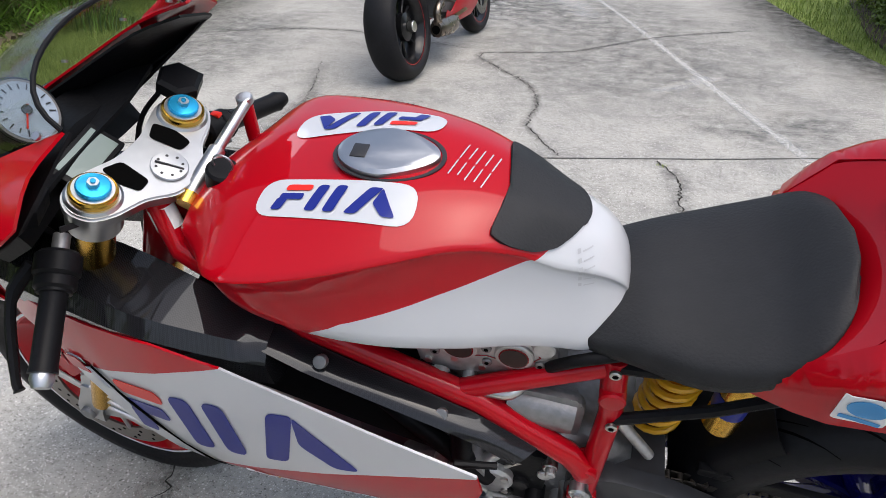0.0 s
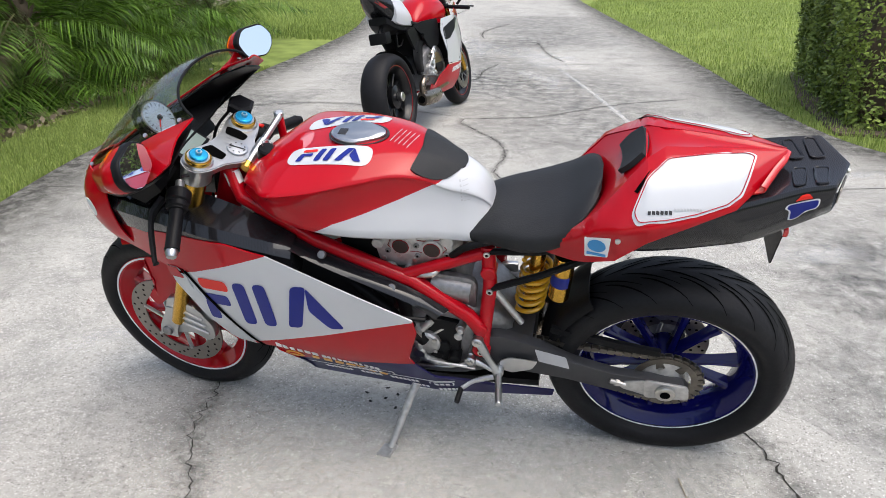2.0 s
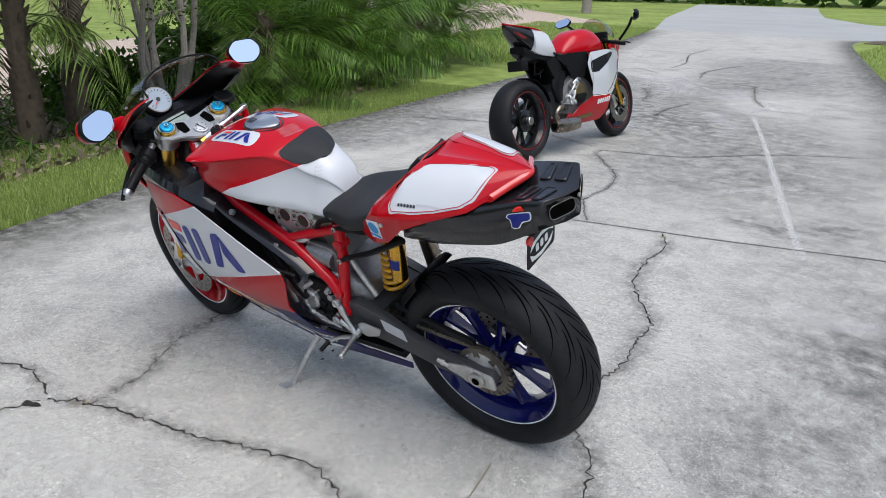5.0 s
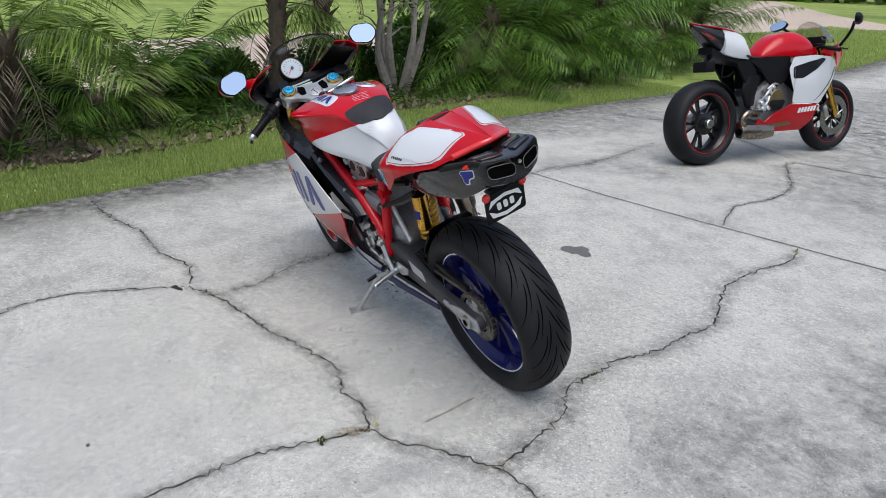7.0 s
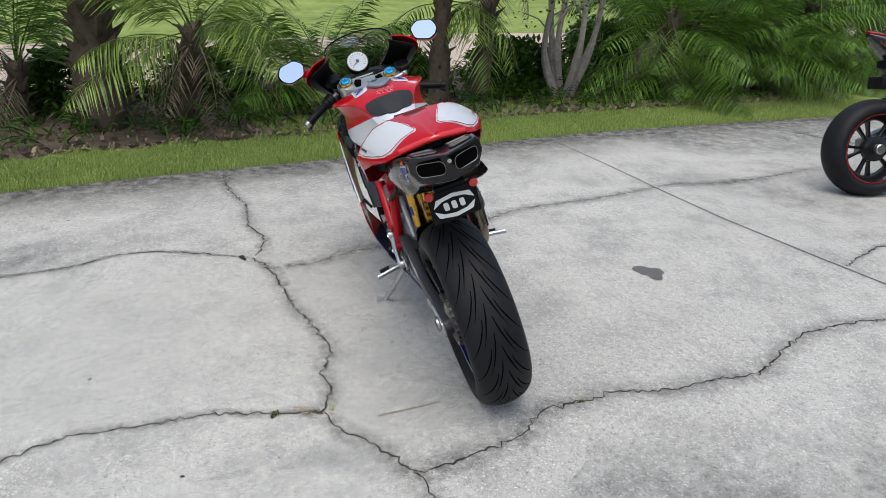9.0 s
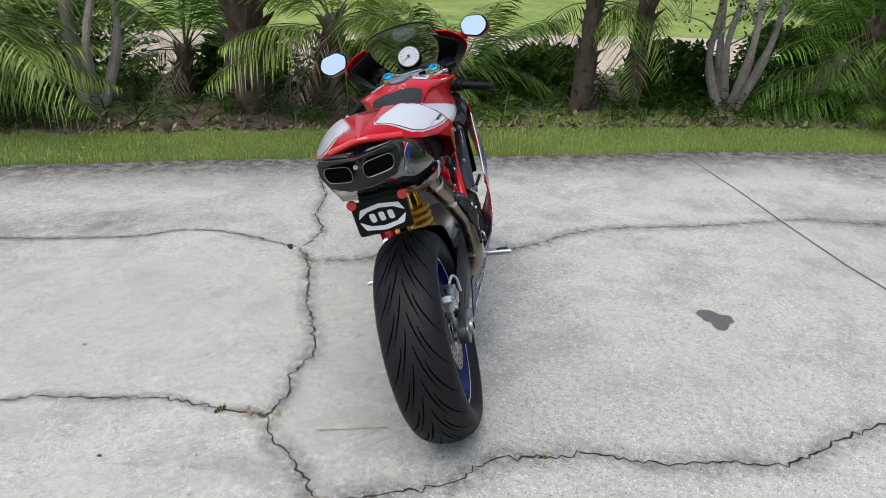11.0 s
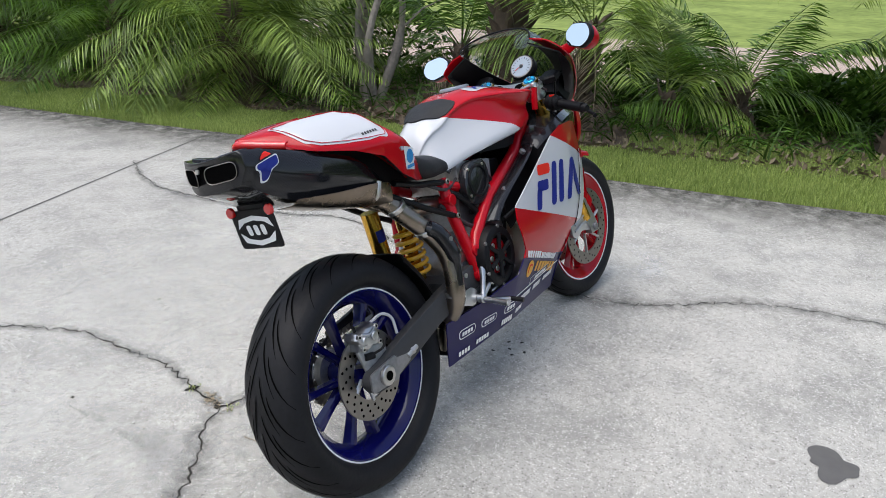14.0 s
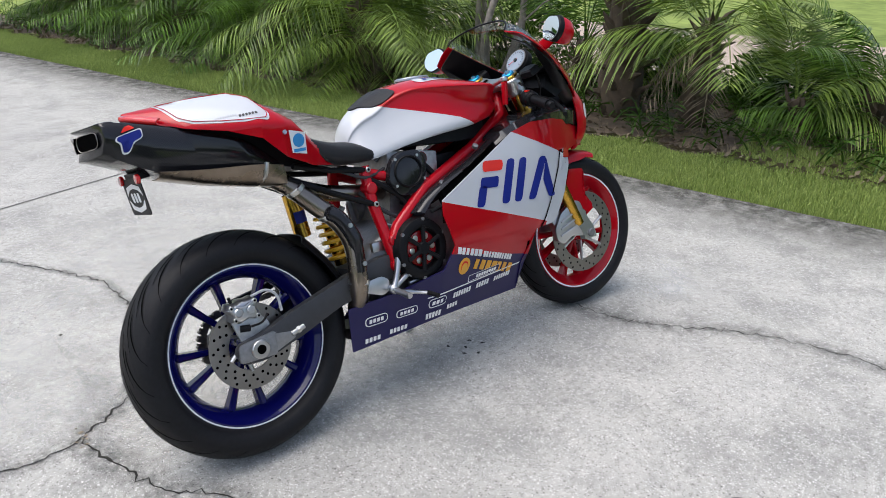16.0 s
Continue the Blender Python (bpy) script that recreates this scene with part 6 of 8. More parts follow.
part("caliper_bracket", slab(rounded([(-0.050, 0.404), (0.030, 0.406), (0.058, 0.372), (0.050, 0.335), (0.0, 0.300), (-0.030, 0.330)], 0.01), -0.070, -0.080, 0.002), CAST, cal, "cast caliper bracket")
part("slider_boot", tube([(-0.030, -0.082, 0.378), (-0.004, -0.088, 0.374)], 0.0095, 10), PLASTIC, cal, "black rubber slider boot")
part("bleed_hose", tube([(0.0, -0.086, 0.376), (0.030, -0.094, 0.380), (0.052, -0.090, 0.398)], 0.0035, 6, 3), PLASTIC, cal)

# exhaust pipes
for pts, r in (([(0.355, -0.050, 0.235), (0.336, -0.082, 0.318), (0.326, -0.130, 0.375), (0.322, -0.152, 0.43), (0.328, -0.146, 0.53), (0.305, -0.125, 0.60), (0.255, -0.11, 0.655), (0.195, -0.085, 0.725), (0.15, -0.07, 0.76)], 0.0275), ([(0.53, -0.04, 0.64), (0.42, -0.06, 0.66), (0.32, -0.06, 0.68), (0.22, -0.03, 0.725), (0.16, 0.0, 0.76)], 0.024)):
    pp = part("exhaust_pipe", tube(pts, r, 18, 5), STEEL, bike, "tinted titanium exhaust pipe")
for x, z, y in ((0.3235, 0.405, -0.144), (0.285, 0.62, -0.12), (0.215, 0.705, -0.093)):
    part("pipe_clamp", disc((x, y, z), (0.2 if z < 0.5 else -0.6, -0.05, 0.9), 0.031, 0.016, 20, bevel=0.002), BRIGHT_STEEL, bike, "steel clamp")
bm = tube([(0.320, -0.170, 0.445), (0.326, -0.170, 0.53), (0.300, -0.154, 0.605), (0.268, -0.135, 0.635)], [0.014, 0.022, 0.022, 0.012], 16, 4)
part("heat_shield", bm, CARBON, bike, "carbon heat shield on the pipe")
for x, z in ((0.325, 0.47), (0.31, 0.585)):
    part("shield_bolt", disc((x, -0.193 if z < 0.5 else -0.181, z), (0, -1, 0), 0.007, 0.004, 12), SILVER, bike)
part("silencer_valve", box((0.41, -0.12, 0.475), (0.455, -0.105, 0.505), 0.004), SILVER, bike, "small alloy bracket")

# side stand
sd = part("side_stand", tube([(0.66, 0.10, 0.26), (0.678, 0.140, 0.218), (0.733, 0.258, 0.086)], [0.013, 0.012, 0.009], 12), CAST, bike, "worn steel side stand")
part("stand_foot", loft([[(0.735 + dx, 0.262 + dy, 0.082 + dz + 0.31 * dy) for dx, dy in ((-0.016 * k, -0.020), (0.026 * k, -0.016), (0.034 * k, 0.030), (-0.010 * k, 0.034))] for dz, k in ((-0.004, 1.0), (0.004, 0.85))], 1, 1), CAST, sd, "flat stand foot")


# ---- the second bike, farther up the drive ----
BIKE2 = pose(-2.04, 3.12, 0.0, 0, 0, 88) @ pose(0, 0, 0.0, -9, 0, 0)
b2 = thing("motorcycle", "white and red sport motorcycle with black wheels on its stand", "motorcycle", BIKE2)
R2, F2 = (0, 0, 0.315), (1.437, 0, 0.30)
RIM_RED = material("red rim stripe", (0.30, 0.008, 0.010), 0.4, 0, 0.03, 10)
w2r = wheel(b2, "rear_wheel", R2, 0.322, 0.200, 0.155, BLACK_RIM, RIM_RED, 5, 0.22, "black rear wheel with red rim line", False)
w2f = wheel(b2, "front_wheel", F2, 0.300, 0.122, 0.094, BLACK_RIM, RIM_RED, 5, 0.20, "black front wheel", False)
part("wheel_nut", disc((0, -0.07, 0.315), (0, -1, 0), 0.034, 0.040, 24, bevel=0.005), BRIGHT_STEEL, w2r, "large axle nut")
part("hub_drum", lathe([(0.02, -0.02), (0.085, -0.02), (0.085, -0.055), (0.04, -0.068), (0.02, -0.068)], R2, 32), BLACK_RIM, w2r)
for s in (1, -1):
    brake_disc(w2f, F2, s * 0.070, 0.110, 0.165, 24)
rows = [(1.06, 0.860, 0.11, 0.82), (1.02, 0.930, 0.15, 0.80), (0.92, 0.975, 0.165, 0.79), (0.80, 0.985, 0.16, 0.785), (0.68, 0.955, 0.14, 0.785), (0.58, 0.885, 0.105, 0.785), (0.52, 0.825, 0.08, 0.785)]
part("fuel_tank", loft([mirrored([(x, 0, zt), (x, w * 0.6, zt - 0.008), (x, w * 0.95, zt * 0.6 + zb * 0.4), (x, w, zb + 0.015), (x, w * 0.8, zb), (x, 0, zb)]) for x, zt, w, zb in rows], 3, 3), RED, b2, "glossy red tank", 60)
rows = [(0.56, 0.800, 0.08, 0.775), (0.48, 0.808, 0.12, 0.765), (0.36, 0.822, 0.14, 0.77), (0.26, 0.865, 0.12, 0.80), (0.18, 0.93, 0.09, 0.86)]
part("seat", loft([mirrored([(x, 0, zt), (x, w * 0.8, zt - 0.006), (x, w, (zt + zb) / 2), (x, 0, zb)]) for x, zt, w, zb in rows], 3, 2), SEAT, b2, "black seat", 60)
rows = [(0.39, 0.830, 0.09, 0.775, 0.112), (0.32, 0.945, 0.10, 0.788, 0.135), (0.22, 0.992, 0.10, 0.800, 0.136), (0.13, 1.012, 0.095, 0.822, 0.128), (0.10, 1.018, 0.092, 0.840, 0.122)]
bm = loft([mirrored([(x, 0, zt), (x, wt * 0.9, zt - 0.004), (x, wt, zt - 0.014), (x, wb, (zt + zb) / 2), (x, wb * 0.9, zb), (x, 0, zb)]) for x, zt, wt, zb, wb in rows], 3, 2)
part("tail", bm, WHITE, b2, "white tail flanks", 45)
rows = [(0.105, 1.014, 0.086, 0.850, 0.114), (0.05, 1.024, 0.080, 0.890, 0.104), (-0.02, 1.036, 0.066, 0.940, 0.084), (-0.08, 1.046, 0.045, 0.990, 0.056), (-0.125, 1.054, 0.018, 1.030, 0.022)]
housing = part("tail_light", loft([mirrored([(x, 0, zt), (x, wt, zt - 0.006), (x, wb, (zt + zb) / 2), (x, wb * 0.7, zb), (x, 0, zb)]) for x, zt, wt, zb, wb in rows], 3, 2), CARBON, b2, "dark tail light housing", 45)
part("lens", loft([mirrored([(x, 0, zt), (x, w, zt - 0.004), (x, w * 0.9, zt - 0.022), (x, 0, zt - 0.026)]) for x, zt, w in ((0.06, 0.935, 0.096), (0.0, 0.965, 0.090), (-0.07, 1.012, 0.060))], 2, 1), DARK_RED, housing, "dark red lamp lens")
top = [[(x, w * k, z - 0.010 * k * k) for k in (-1, -0.5, 0, 0.5, 1)] for x, z, w in ((0.33, 0.952, 0.070), (0.22, 1.000, 0.098), (0.10, 1.026, 0.100), (0.0, 1.044, 0.078), (-0.08, 1.058, 0.050), (-0.135, 1.068, 0.014))]
part("tail_top", thicken(loft(top, 3, 2, closed=False), 0.008), RED, b2, "red upper plate of the tail", 50)
part("tail_tray", loft([mirrored([(x, 0, z + 0.03), (x, w, z + 0.02), (x, w, z - 0.02), (x, 0, z - 0.03)]) for x, z, w in ((0.35, 0.765, 0.11), (0.15, 0.80, 0.10), (0.02, 0.86, 0.07))], 2, 1), PLASTIC, b2, "black under-tail tray")
part("plate_bracket", box((-0.03, -0.07, 0.70), (0.06, 0.07, 0.78), 0.01), PLASTIC, b2, "small black bracket under the tail")
part("fairing_stay", tube([(0.10, 0, 0.84), (0.03, 0, 0.78), (0.0, 0, 0.73)], 0.016, 8), PLASTIC, b2)
fw2 = table([(0.55, 0.19), (0.75, 0.225), (1.0, 0.23), (1.2, 0.19), (1.35, 0.13), (1.5, 0.05)])
fp2 = table([(0.17, 0.5), (0.28, 0.8), (0.40, 0.97), (0.60, 1.0), (0.85, 0.9)])
up2 = [(0.72, 0.60), (0.70, 0.70), (0.745, 0.79), (0.98, 0.80), (1.20, 0.785), (1.34, 0.745), (1.32, 0.66), (1.20, 0.55), (1.06, 0.42), (0.74, 0.44), (0.75, 0.53)]
lo2 = [(0.74, 0.435), (1.055, 0.415), (1.02, 0.30), (0.95, 0.215), (0.50, 0.215), (0.42, 0.26), (0.44, 0.33), (0.52, 0.30), (0.60, 0.37), (0.66, 0.39)]
nose2 = [(1.02, 0.815), (1.20, 0.80), (1.35, 0.76), (1.34, 0.66), (1.47, 0.74), (1.52, 0.80), (1.50, 0.86), (1.40, 0.895), (1.25, 0.87), (1.10, 0.845)]
for s in (1, -1):
    wide = lambda x, z: fw2(x) * fp2(z)
    sf = part("side_fairing", panel(rounded(up2, 0.02), wide, s, step=0.05), WHITE, b2, "white fairing side")
    part("side_vent", panel(rounded([(0.735, 0.715), (0.735, 0.625), (0.84, 0.625), (0.98, 0.685), (1.13, 0.762), (1.09, 0.778), (0.92, 0.752)], 0.02), lambda x, z: wide(x, z) + 0.002, s, thick=0.001), PLASTIC, sf, "dark side vent")
    part("pinstripe", tube([(x, s * (wide(x, z) + 0.002), z) for x, z in ((0.98, 0.445), (1.08, 0.50), (1.20, 0.60), (1.30, 0.70))], 0.003, 6, 3), INK, sf, "thin dark stripes")
    bl_ = part("belly_fairing", panel(rounded(lo2, 0.015), wide, s, step=0.05), RED, b2, "red lower fairing")
    part("white_line", tube([(x, s * (wide(x, z) + 0.002), z) for x, z in ((0.74, 0.43), (0.9, 0.425), (1.05, 0.41))], 0.003, 6), DECAL_WHITE, bl_)
    for k in range(6):
        part("lettering_bar", panel(bar(0.82 + 0.034 * k, 0.355 + 0.002 * k, 0.026, 0.040, 0.1, 0.005), lambda x, z: wide(x, z) + 0.002, s, thick=0.001), DECAL_WHITE, bl_)
    part("belly_recess", panel(rounded([(0.55, 0.275), (0.74, 0.295), (0.80, 0.27), (0.62, 0.245)], 0.012), lambda x, z: wide(x, z) + 0.002, s, thick=0.001), BRONZE, bl_)
    part("nose_cowl", panel(rounded(nose2, 0.02), lambda x, z: fw2(x) * 0.95, s, step=0.05), RED, b2, "red nose")
    part("side_cover", panel(rounded([(0.34, 0.785), (0.50, 0.800), (0.74, 0.800), (0.745, 0.70), (0.70, 0.60), (0.60, 0.56), (0.53, 0.62), (0.47, 0.70)], 0.02), lambda x, z: 0.135 + (x - 0.4) * 0.12, s, step=0.05, thick=0.02), PLASTIC, b2, "black side cover")
    part("side_cover", panel(rounded([(0.22, 0.76), (0.36, 0.78), (0.44, 0.70), (0.46, 0.52), (0.42, 0.40), (0.36, 0.42), (0.34, 0.60)], 0.03), lambda x, z: 0.115 + (z - 0.5) * 0.05, s, step=0.05, thick=0.02), PLASTIC, b2)
    for k in range(5):
        part("engine_bolt", disc((0.50 + 0.04 * k, s * 0.145, 0.54 - 0.02 * (k % 2)), (0, s, 0), 0.010, 0.012, 8), BRIGHT_STEEL, b2)
    part("fork_leg", tube([(1.16, s * 0.10, 0.86), (1.32, s * 0.10, 0.52)], 0.026, 18), GOLD, b2, "gold fork tube")
    part("fork_foot", tube([(1.32, s * 0.10, 0.52), (1.43, s * 0.10, 0.30)], 0.022, 16), GOLD, b2)
    part("brake_caliper", box((-0.055, -0.02, -0.026), (0.055, 0.02, 0.026), 0.008, m=pose(1.31, s * 0.075, 0.34, 0, 62, 0)), BRIGHT_STEEL, b2, "silver brake caliper")
    part("axle_cap", disc((1.437, s * 0.11, 0.30), (0, s, 0), 0.022, 0.016, 18, bevel=0.003), BRIGHT_STEEL, b2)
    grip = part("handlebar", tube([(1.15, s * 0.12, 0.865), (1.08, s * 0.34, 0.83)], 0.016, 12), PLASTIC, b2, "black clip-on bar and grip")
    part("hand_lever", tube([(1.19, s * 0.16, 0.865), (1.18, s * 0.26, 0.85), (1.14, s * 0.36, 0.835)], 0.006, 6, 3), PLASTIC, grip)
    mst = part("mirror", tube([(1.34, s * 0.15, 0.87), (1.30, s * 0.26, 0.97), (1.24, s * 0.33, 1.04)], 0.012, 8, 3), PLASTIC, b2, "stalk mirror")
    mm = Matrix.Translation((1.22, s * 0.36, 1.06)) @ pose(0, 0, 0, 22 if s > 0 else 4, 12, 100 if s > 0 else 30)
    mo = rounded([(-0.085, 0.0), (-0.05, 0.04), (0.05, 0.04), (0.085, 0.01), (0.05, -0.035), (-0.05, -0.035)], 0.02)
    bm = loft([[(x * k, d, z * k) for x, z in mo] for d, k in ((0.006, 1.0), (-0.02, 1.0), (-0.04, 0.6))], 2, 1)
    bmesh.ops.transform(bm, matrix=mm, verts=bm.verts)
    part("mirror_shell", bm, PLASTIC, mst)
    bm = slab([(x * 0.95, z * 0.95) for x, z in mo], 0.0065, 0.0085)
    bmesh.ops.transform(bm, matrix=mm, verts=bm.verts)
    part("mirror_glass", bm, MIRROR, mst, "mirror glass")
    part("footrest", tube([(0.42, s * 0.12, 0.40), (0.41, s * 0.24, 0.39)], 0.010, 8), SILVER, b2, "rider footrest")
rows = [(1.40, 0.06, 0.90, 0.88), (1.32, 0.11, 0.97, 0.90), (1.22, 0.14, 1.04, 0.90), (1.14, 0.13, 1.07, 0.93)]
bm = loft([[(x, w * math.sin(a), zs + (zt - zs) * max(0, math.cos(a)) ** 0.8) for a in np.linspace(-math.pi / 2, math.pi / 2, 9)] for x, w, zt, zs in rows], 2, 2, closed=False)
thicken(bm, 0.003)
ws2 = part("windscreen", bm, SMOKE, b2, "smoked windscreen", 60)
ws2.visible_shadow = False
part("triple_clamp", box((1.10, -0.13, 0.865), (1.18, 0.13, 0.89), 0.008), PLASTIC, b2, "dark top fork clamp")
part("dashboard", box((1.20, -0.08, 0.88), (1.26, 0.08, 0.95), 0.01, m=None), PLASTIC, b2, "dark display")
part("crankcase", loft([mirrored([(x, 0, zt), (x, w, zt - 0.02), (x, w, zb + 0.03), (x, 0, zb)]) for x, w, zt, zb in ((0.40, 0.11, 0.50, 0.30), (0.55, 0.14, 0.62, 0.27), (0.75, 0.14, 0.60, 0.27), (0.90, 0.11, 0.52, 0.30))], 2, 2), DARK_CAST, b2, "dark engine")
part("clutch_cover", disc((0.62, -0.13, 0.475), (0, -1, 0), 0.080, 0.050, 32, bevel=0.012), BRONZE, b2, "bronze round engine cover")
part("water_pump", disc((0.485, -0.13, 0.43), (0, -1, 0), 0.052, 0.045, 24, bevel=0.01), CAST, b2, "cast pump housing")
part("cover_cap", slab(rounded([(0.545, 0.468), (0.695, 0.468), (0.700, 0.440), (0.660, 0.395), (0.585, 0.392), (0.550, 0.425)], 0.02), -0.176, -0.186, 0.003), PLASTIC, b2, "black lower half of the cover")
for x, z, q in ((0.500, 0.475, 0.026), (0.455, 0.440, 0.020), (0.470, 0.395, 0.022), (0.520, 0.400, 0.018), (0.535, 0.520, 0.016), (0.565, 0.560, 0.018)):
    part("engine_boss", disc((x, -0.150, z), (0.1, -1, 0.2), q, 0.040, 16, bevel=0.004), SILVER, b2)
for pts in ([(0.46, -0.165, 0.46), (0.50, -0.185, 0.52), (0.56, -0.175, 0.565)], [(0.45, -0.16, 0.41), (0.49, -0.185, 0.44), (0.53, -0.18, 0.50)], [(0.52, -0.17, 0.55), (0.58, -0.175, 0.59), (0.64, -0.165, 0.585)]):
    part("engine_pipe", tube(pts, 0.010, 8, 4), BRIGHT_STEEL, b2)
part("plate_frame", tube([(0.22, -0.07, 0.775), (0.13, -0.08, 0.75), (0.12, -0.08, 0.66), (0.20, -0.075, 0.665), (0.26, -0.07, 0.70)], 0.006, 6), PLASTIC, b2, "thin black bracket")
part("mud_flap", loft([[(0.34 * math.cos(a) * q, y, 0.315 + 0.34 * math.sin(a) * q) for y, q in ((-0.10, 0.94), (-0.06, 1.0), (0.06, 1.0), (0.10, 0.94))] for a in (0.35, 0.6, 0.85, 1.1, 1.3)], 2, 2, closed=False), PLASTIC, b2, "black rear hugger", 60)
part("shock_cover", loft([[(x + dx, -0.09, z), (x + dx * 1.2, -0.125, z), (x - dx, -0.125, z), (x - dx, -0.09, z)] for x, z, dx in ((0.42, 0.66, 0.055), (0.39, 0.58, 0.060), (0.38, 0.50, 0.045), (0.40, 0.43, 0.030))], 2, 2), PLASTIC, b2, "black side cover", 60)
part("cylinder", box((0.44, -0.10, 0.56), (0.60, 0.10, 0.78), 0.015), PLASTIC, b2, "black rear cylinder and covers")
part("swingarm", loft([[(x, y + dy, z + dz) for dy, dz in ((-0.03, -0.045), (0.03, -0.045), (0.03, 0.045), (-0.03, 0.045))] for x, y, z in ((0.42, 0.10, 0.42), (0.2, 0.13, 0.40), (0.0, 0.12, 0.315))], 3, 1), DARK_CAST, b2, "single-sided rear arm")
part("silencer", loft([[(x, -0.13 + dy * k, z + dz * k) for dy, dz in ((-0.05, 0), (-0.03, 0.05), (0.03, 0.05), (0.05, 0), (0.03, -0.05), (-0.03, -0.05))] for x, z, k in ((0.28, 0.235, 0.85), (0.33, 0.235, 1.05), (0.50, 0.225, 1.1), (0.62, 0.225, 0.9))], 2, 2), STEEL, b2, "stubby steel silencer under the engine")
part("exhaust_pipe", tube([(0.48, -0.11, 0.36), (0.36, -0.15, 0.385), (0.29, -0.15, 0.34), (0.31, -0.14, 0.27)], 0.026, 14, 4), STEEL, b2, "bent exhaust pipe")
part("outlet", disc((0.279, -0.13, 0.235), (-1, 0, 0), 0.028, 0.002, 18), HOLE, b2)
part("side_stand", tube([(0.36, 0.06, 0.26), (0.33, 0.20, 0.03)], 0.012, 8), PLASTIC, b2, "side stand")
part("radiator", box((1.02, -0.17, 0.45), (1.05, 0.17, 0.75), 0.005), PLASTIC, b2)


# ---- ground, drive, lawns, bed ----
def sheet(outline, z, thick=0.0):
    bm = bmesh.new()
    f = bm.faces.new([bm.verts.new((x, y, z)) for x, y in outline])
    bm.normal_update()
    if f.normal.z < 0:
        f.normal_flip()
    if thick:
        ext = bmesh.ops.extrude_face_region(bm, geom=[f])
        bmesh.ops.translate(bm, vec=(0, 0, -thick), verts=[e for e in ext["geom"] if isinstance(e, bmesh.types.BMVert)])
        bmesh.ops.recalc_face_normals(bm, faces=bm.faces)
    return bm


solo("ground", sheet([(-260, -260), (260, -260), (260, 260), (-260, 260)], -0.035), SOIL, "green lawn ground reaching the far trees", "ground", kind="structure")
left_edge = spline([(0.9, -12.0, 0), (-0.33, -8.2, 0), (-1.83, -4.05, 0), (-2.76, -1.66, 0), (-3.35, 0.1, 0), (-3.98, 1.8, 0), (-4.28, 3.0, 0), (-4.72, 5.0, 0), (-5.6, 9.6, 0), (-6.9, 13.5, 0), (-9.2, 21.0, 0)], 6)
right_edge = spline([(9.5, 3.3, 0), (4.5, 3.3, 0), (2.3, 3.3, 0), (1.35, 3.65, 0), (0.76, 4.95, 0), (0.05, 7.8, 0), (-1.75, 14.2, 0), (-3.0, 18.9, 0), (-3.2, 21.0, 0)], 6)
drive_out = [(p.x, p.y) for p in left_edge] + [(p.x, p.y) for p in right_edge[::-1]] + [(9.5, -12.0)]
solo("driveway", sheet(drive_out, 0.0, 0.06), CONCRETE, "old grey concrete driveway, cracked and stained", "driveway", kind="structure")
solo("road", sheet([(-9.2, 21.0), (-12.4, 29.0), (-17.0, 42.6), (-20.3, 52.5), (-12.2, 52.5), (-10.1, 44.4), (-7.9, 36.5), (-5.2, 31.4), (-1.9, 28.1), (1.3, 28.1), (60, 30.5), (60, 25.5), (1.2, 22.9), (-2.5, 22.5), (-3.2, 21.0)], -0.012, 0.02), ASPHALT, "pale grey road joining the drive, with a branch aside", "road", kind="structure")


def beside(d, lo=0, hi=None):
    """The drive's planted edge moved outwards by d."""
    out = []
    pts = left_edge[lo:hi]
    for i, p in enumerate(pts):
        t = (pts[min(i + 1, len(pts) - 1)] - pts[max(i - 1, 0)]).normalized()
        out.append(Vector((p.x - t.y * d, p.y + t.x * d, 0)))
    return out


bed_in, bed_out = beside(0.84, 0, 44), beside(4.2, 0, 44)
solo("planting_bed", sheet([(p.x, p.y) for p in bed_in] + [(p.x, p.y) for p in bed_out[::-1]], -0.015, 0.02), MULCH, "dark mulch bed with leaf litter", "bed", kind="structure")
pv = material("beige brick paving", (0.46, 0.375, 0.29), 0.85, 0, 0.12, 5, bump=0.2)
nt = pv.node_tree
br = nt.nodes.new("ShaderNodeTexBrick")
br.inputs["Scale"].default_value = 4.5
br.inputs["Color1"].default_value, br.inputs["Color2"].default_value, br.inputs["Mortar"].default_value = (0.50, 0.40, 0.31, 1), (0.40, 0.32, 0.26, 1), (0.22, 0.18, 0.15, 1)
br.inputs["Mortar Size"].default_value = 0.015
cc = nt.nodes.new("ShaderNodeTexCoord")
nt.links.new(cc.outputs["Object"], br.inputs["Vector"])
nt.links.new(br.outputs["Color"], nt.nodes["Principled BSDF"].inputs["Base Color"])
solo("paved_path", sheet([(-3.9, -9.5), (-5.24, -6.0), (-8.36, 2.16), (-9.6, 7.0), (-12.5, 16.0), (-12.5, 23.5), (-20.0, 30.0), (-34.0, 44.0), (-38.0, 36.0), (-22.0, 20.0), (-16.6, 11.0), (-14.6, 4.5), (-14.27, 2.78), (-9.6, -8.85), (-8.5, -12)], -0.012, 0.02), pv, "beige brick-paved drive beyond the palms", "path", kind="structure")


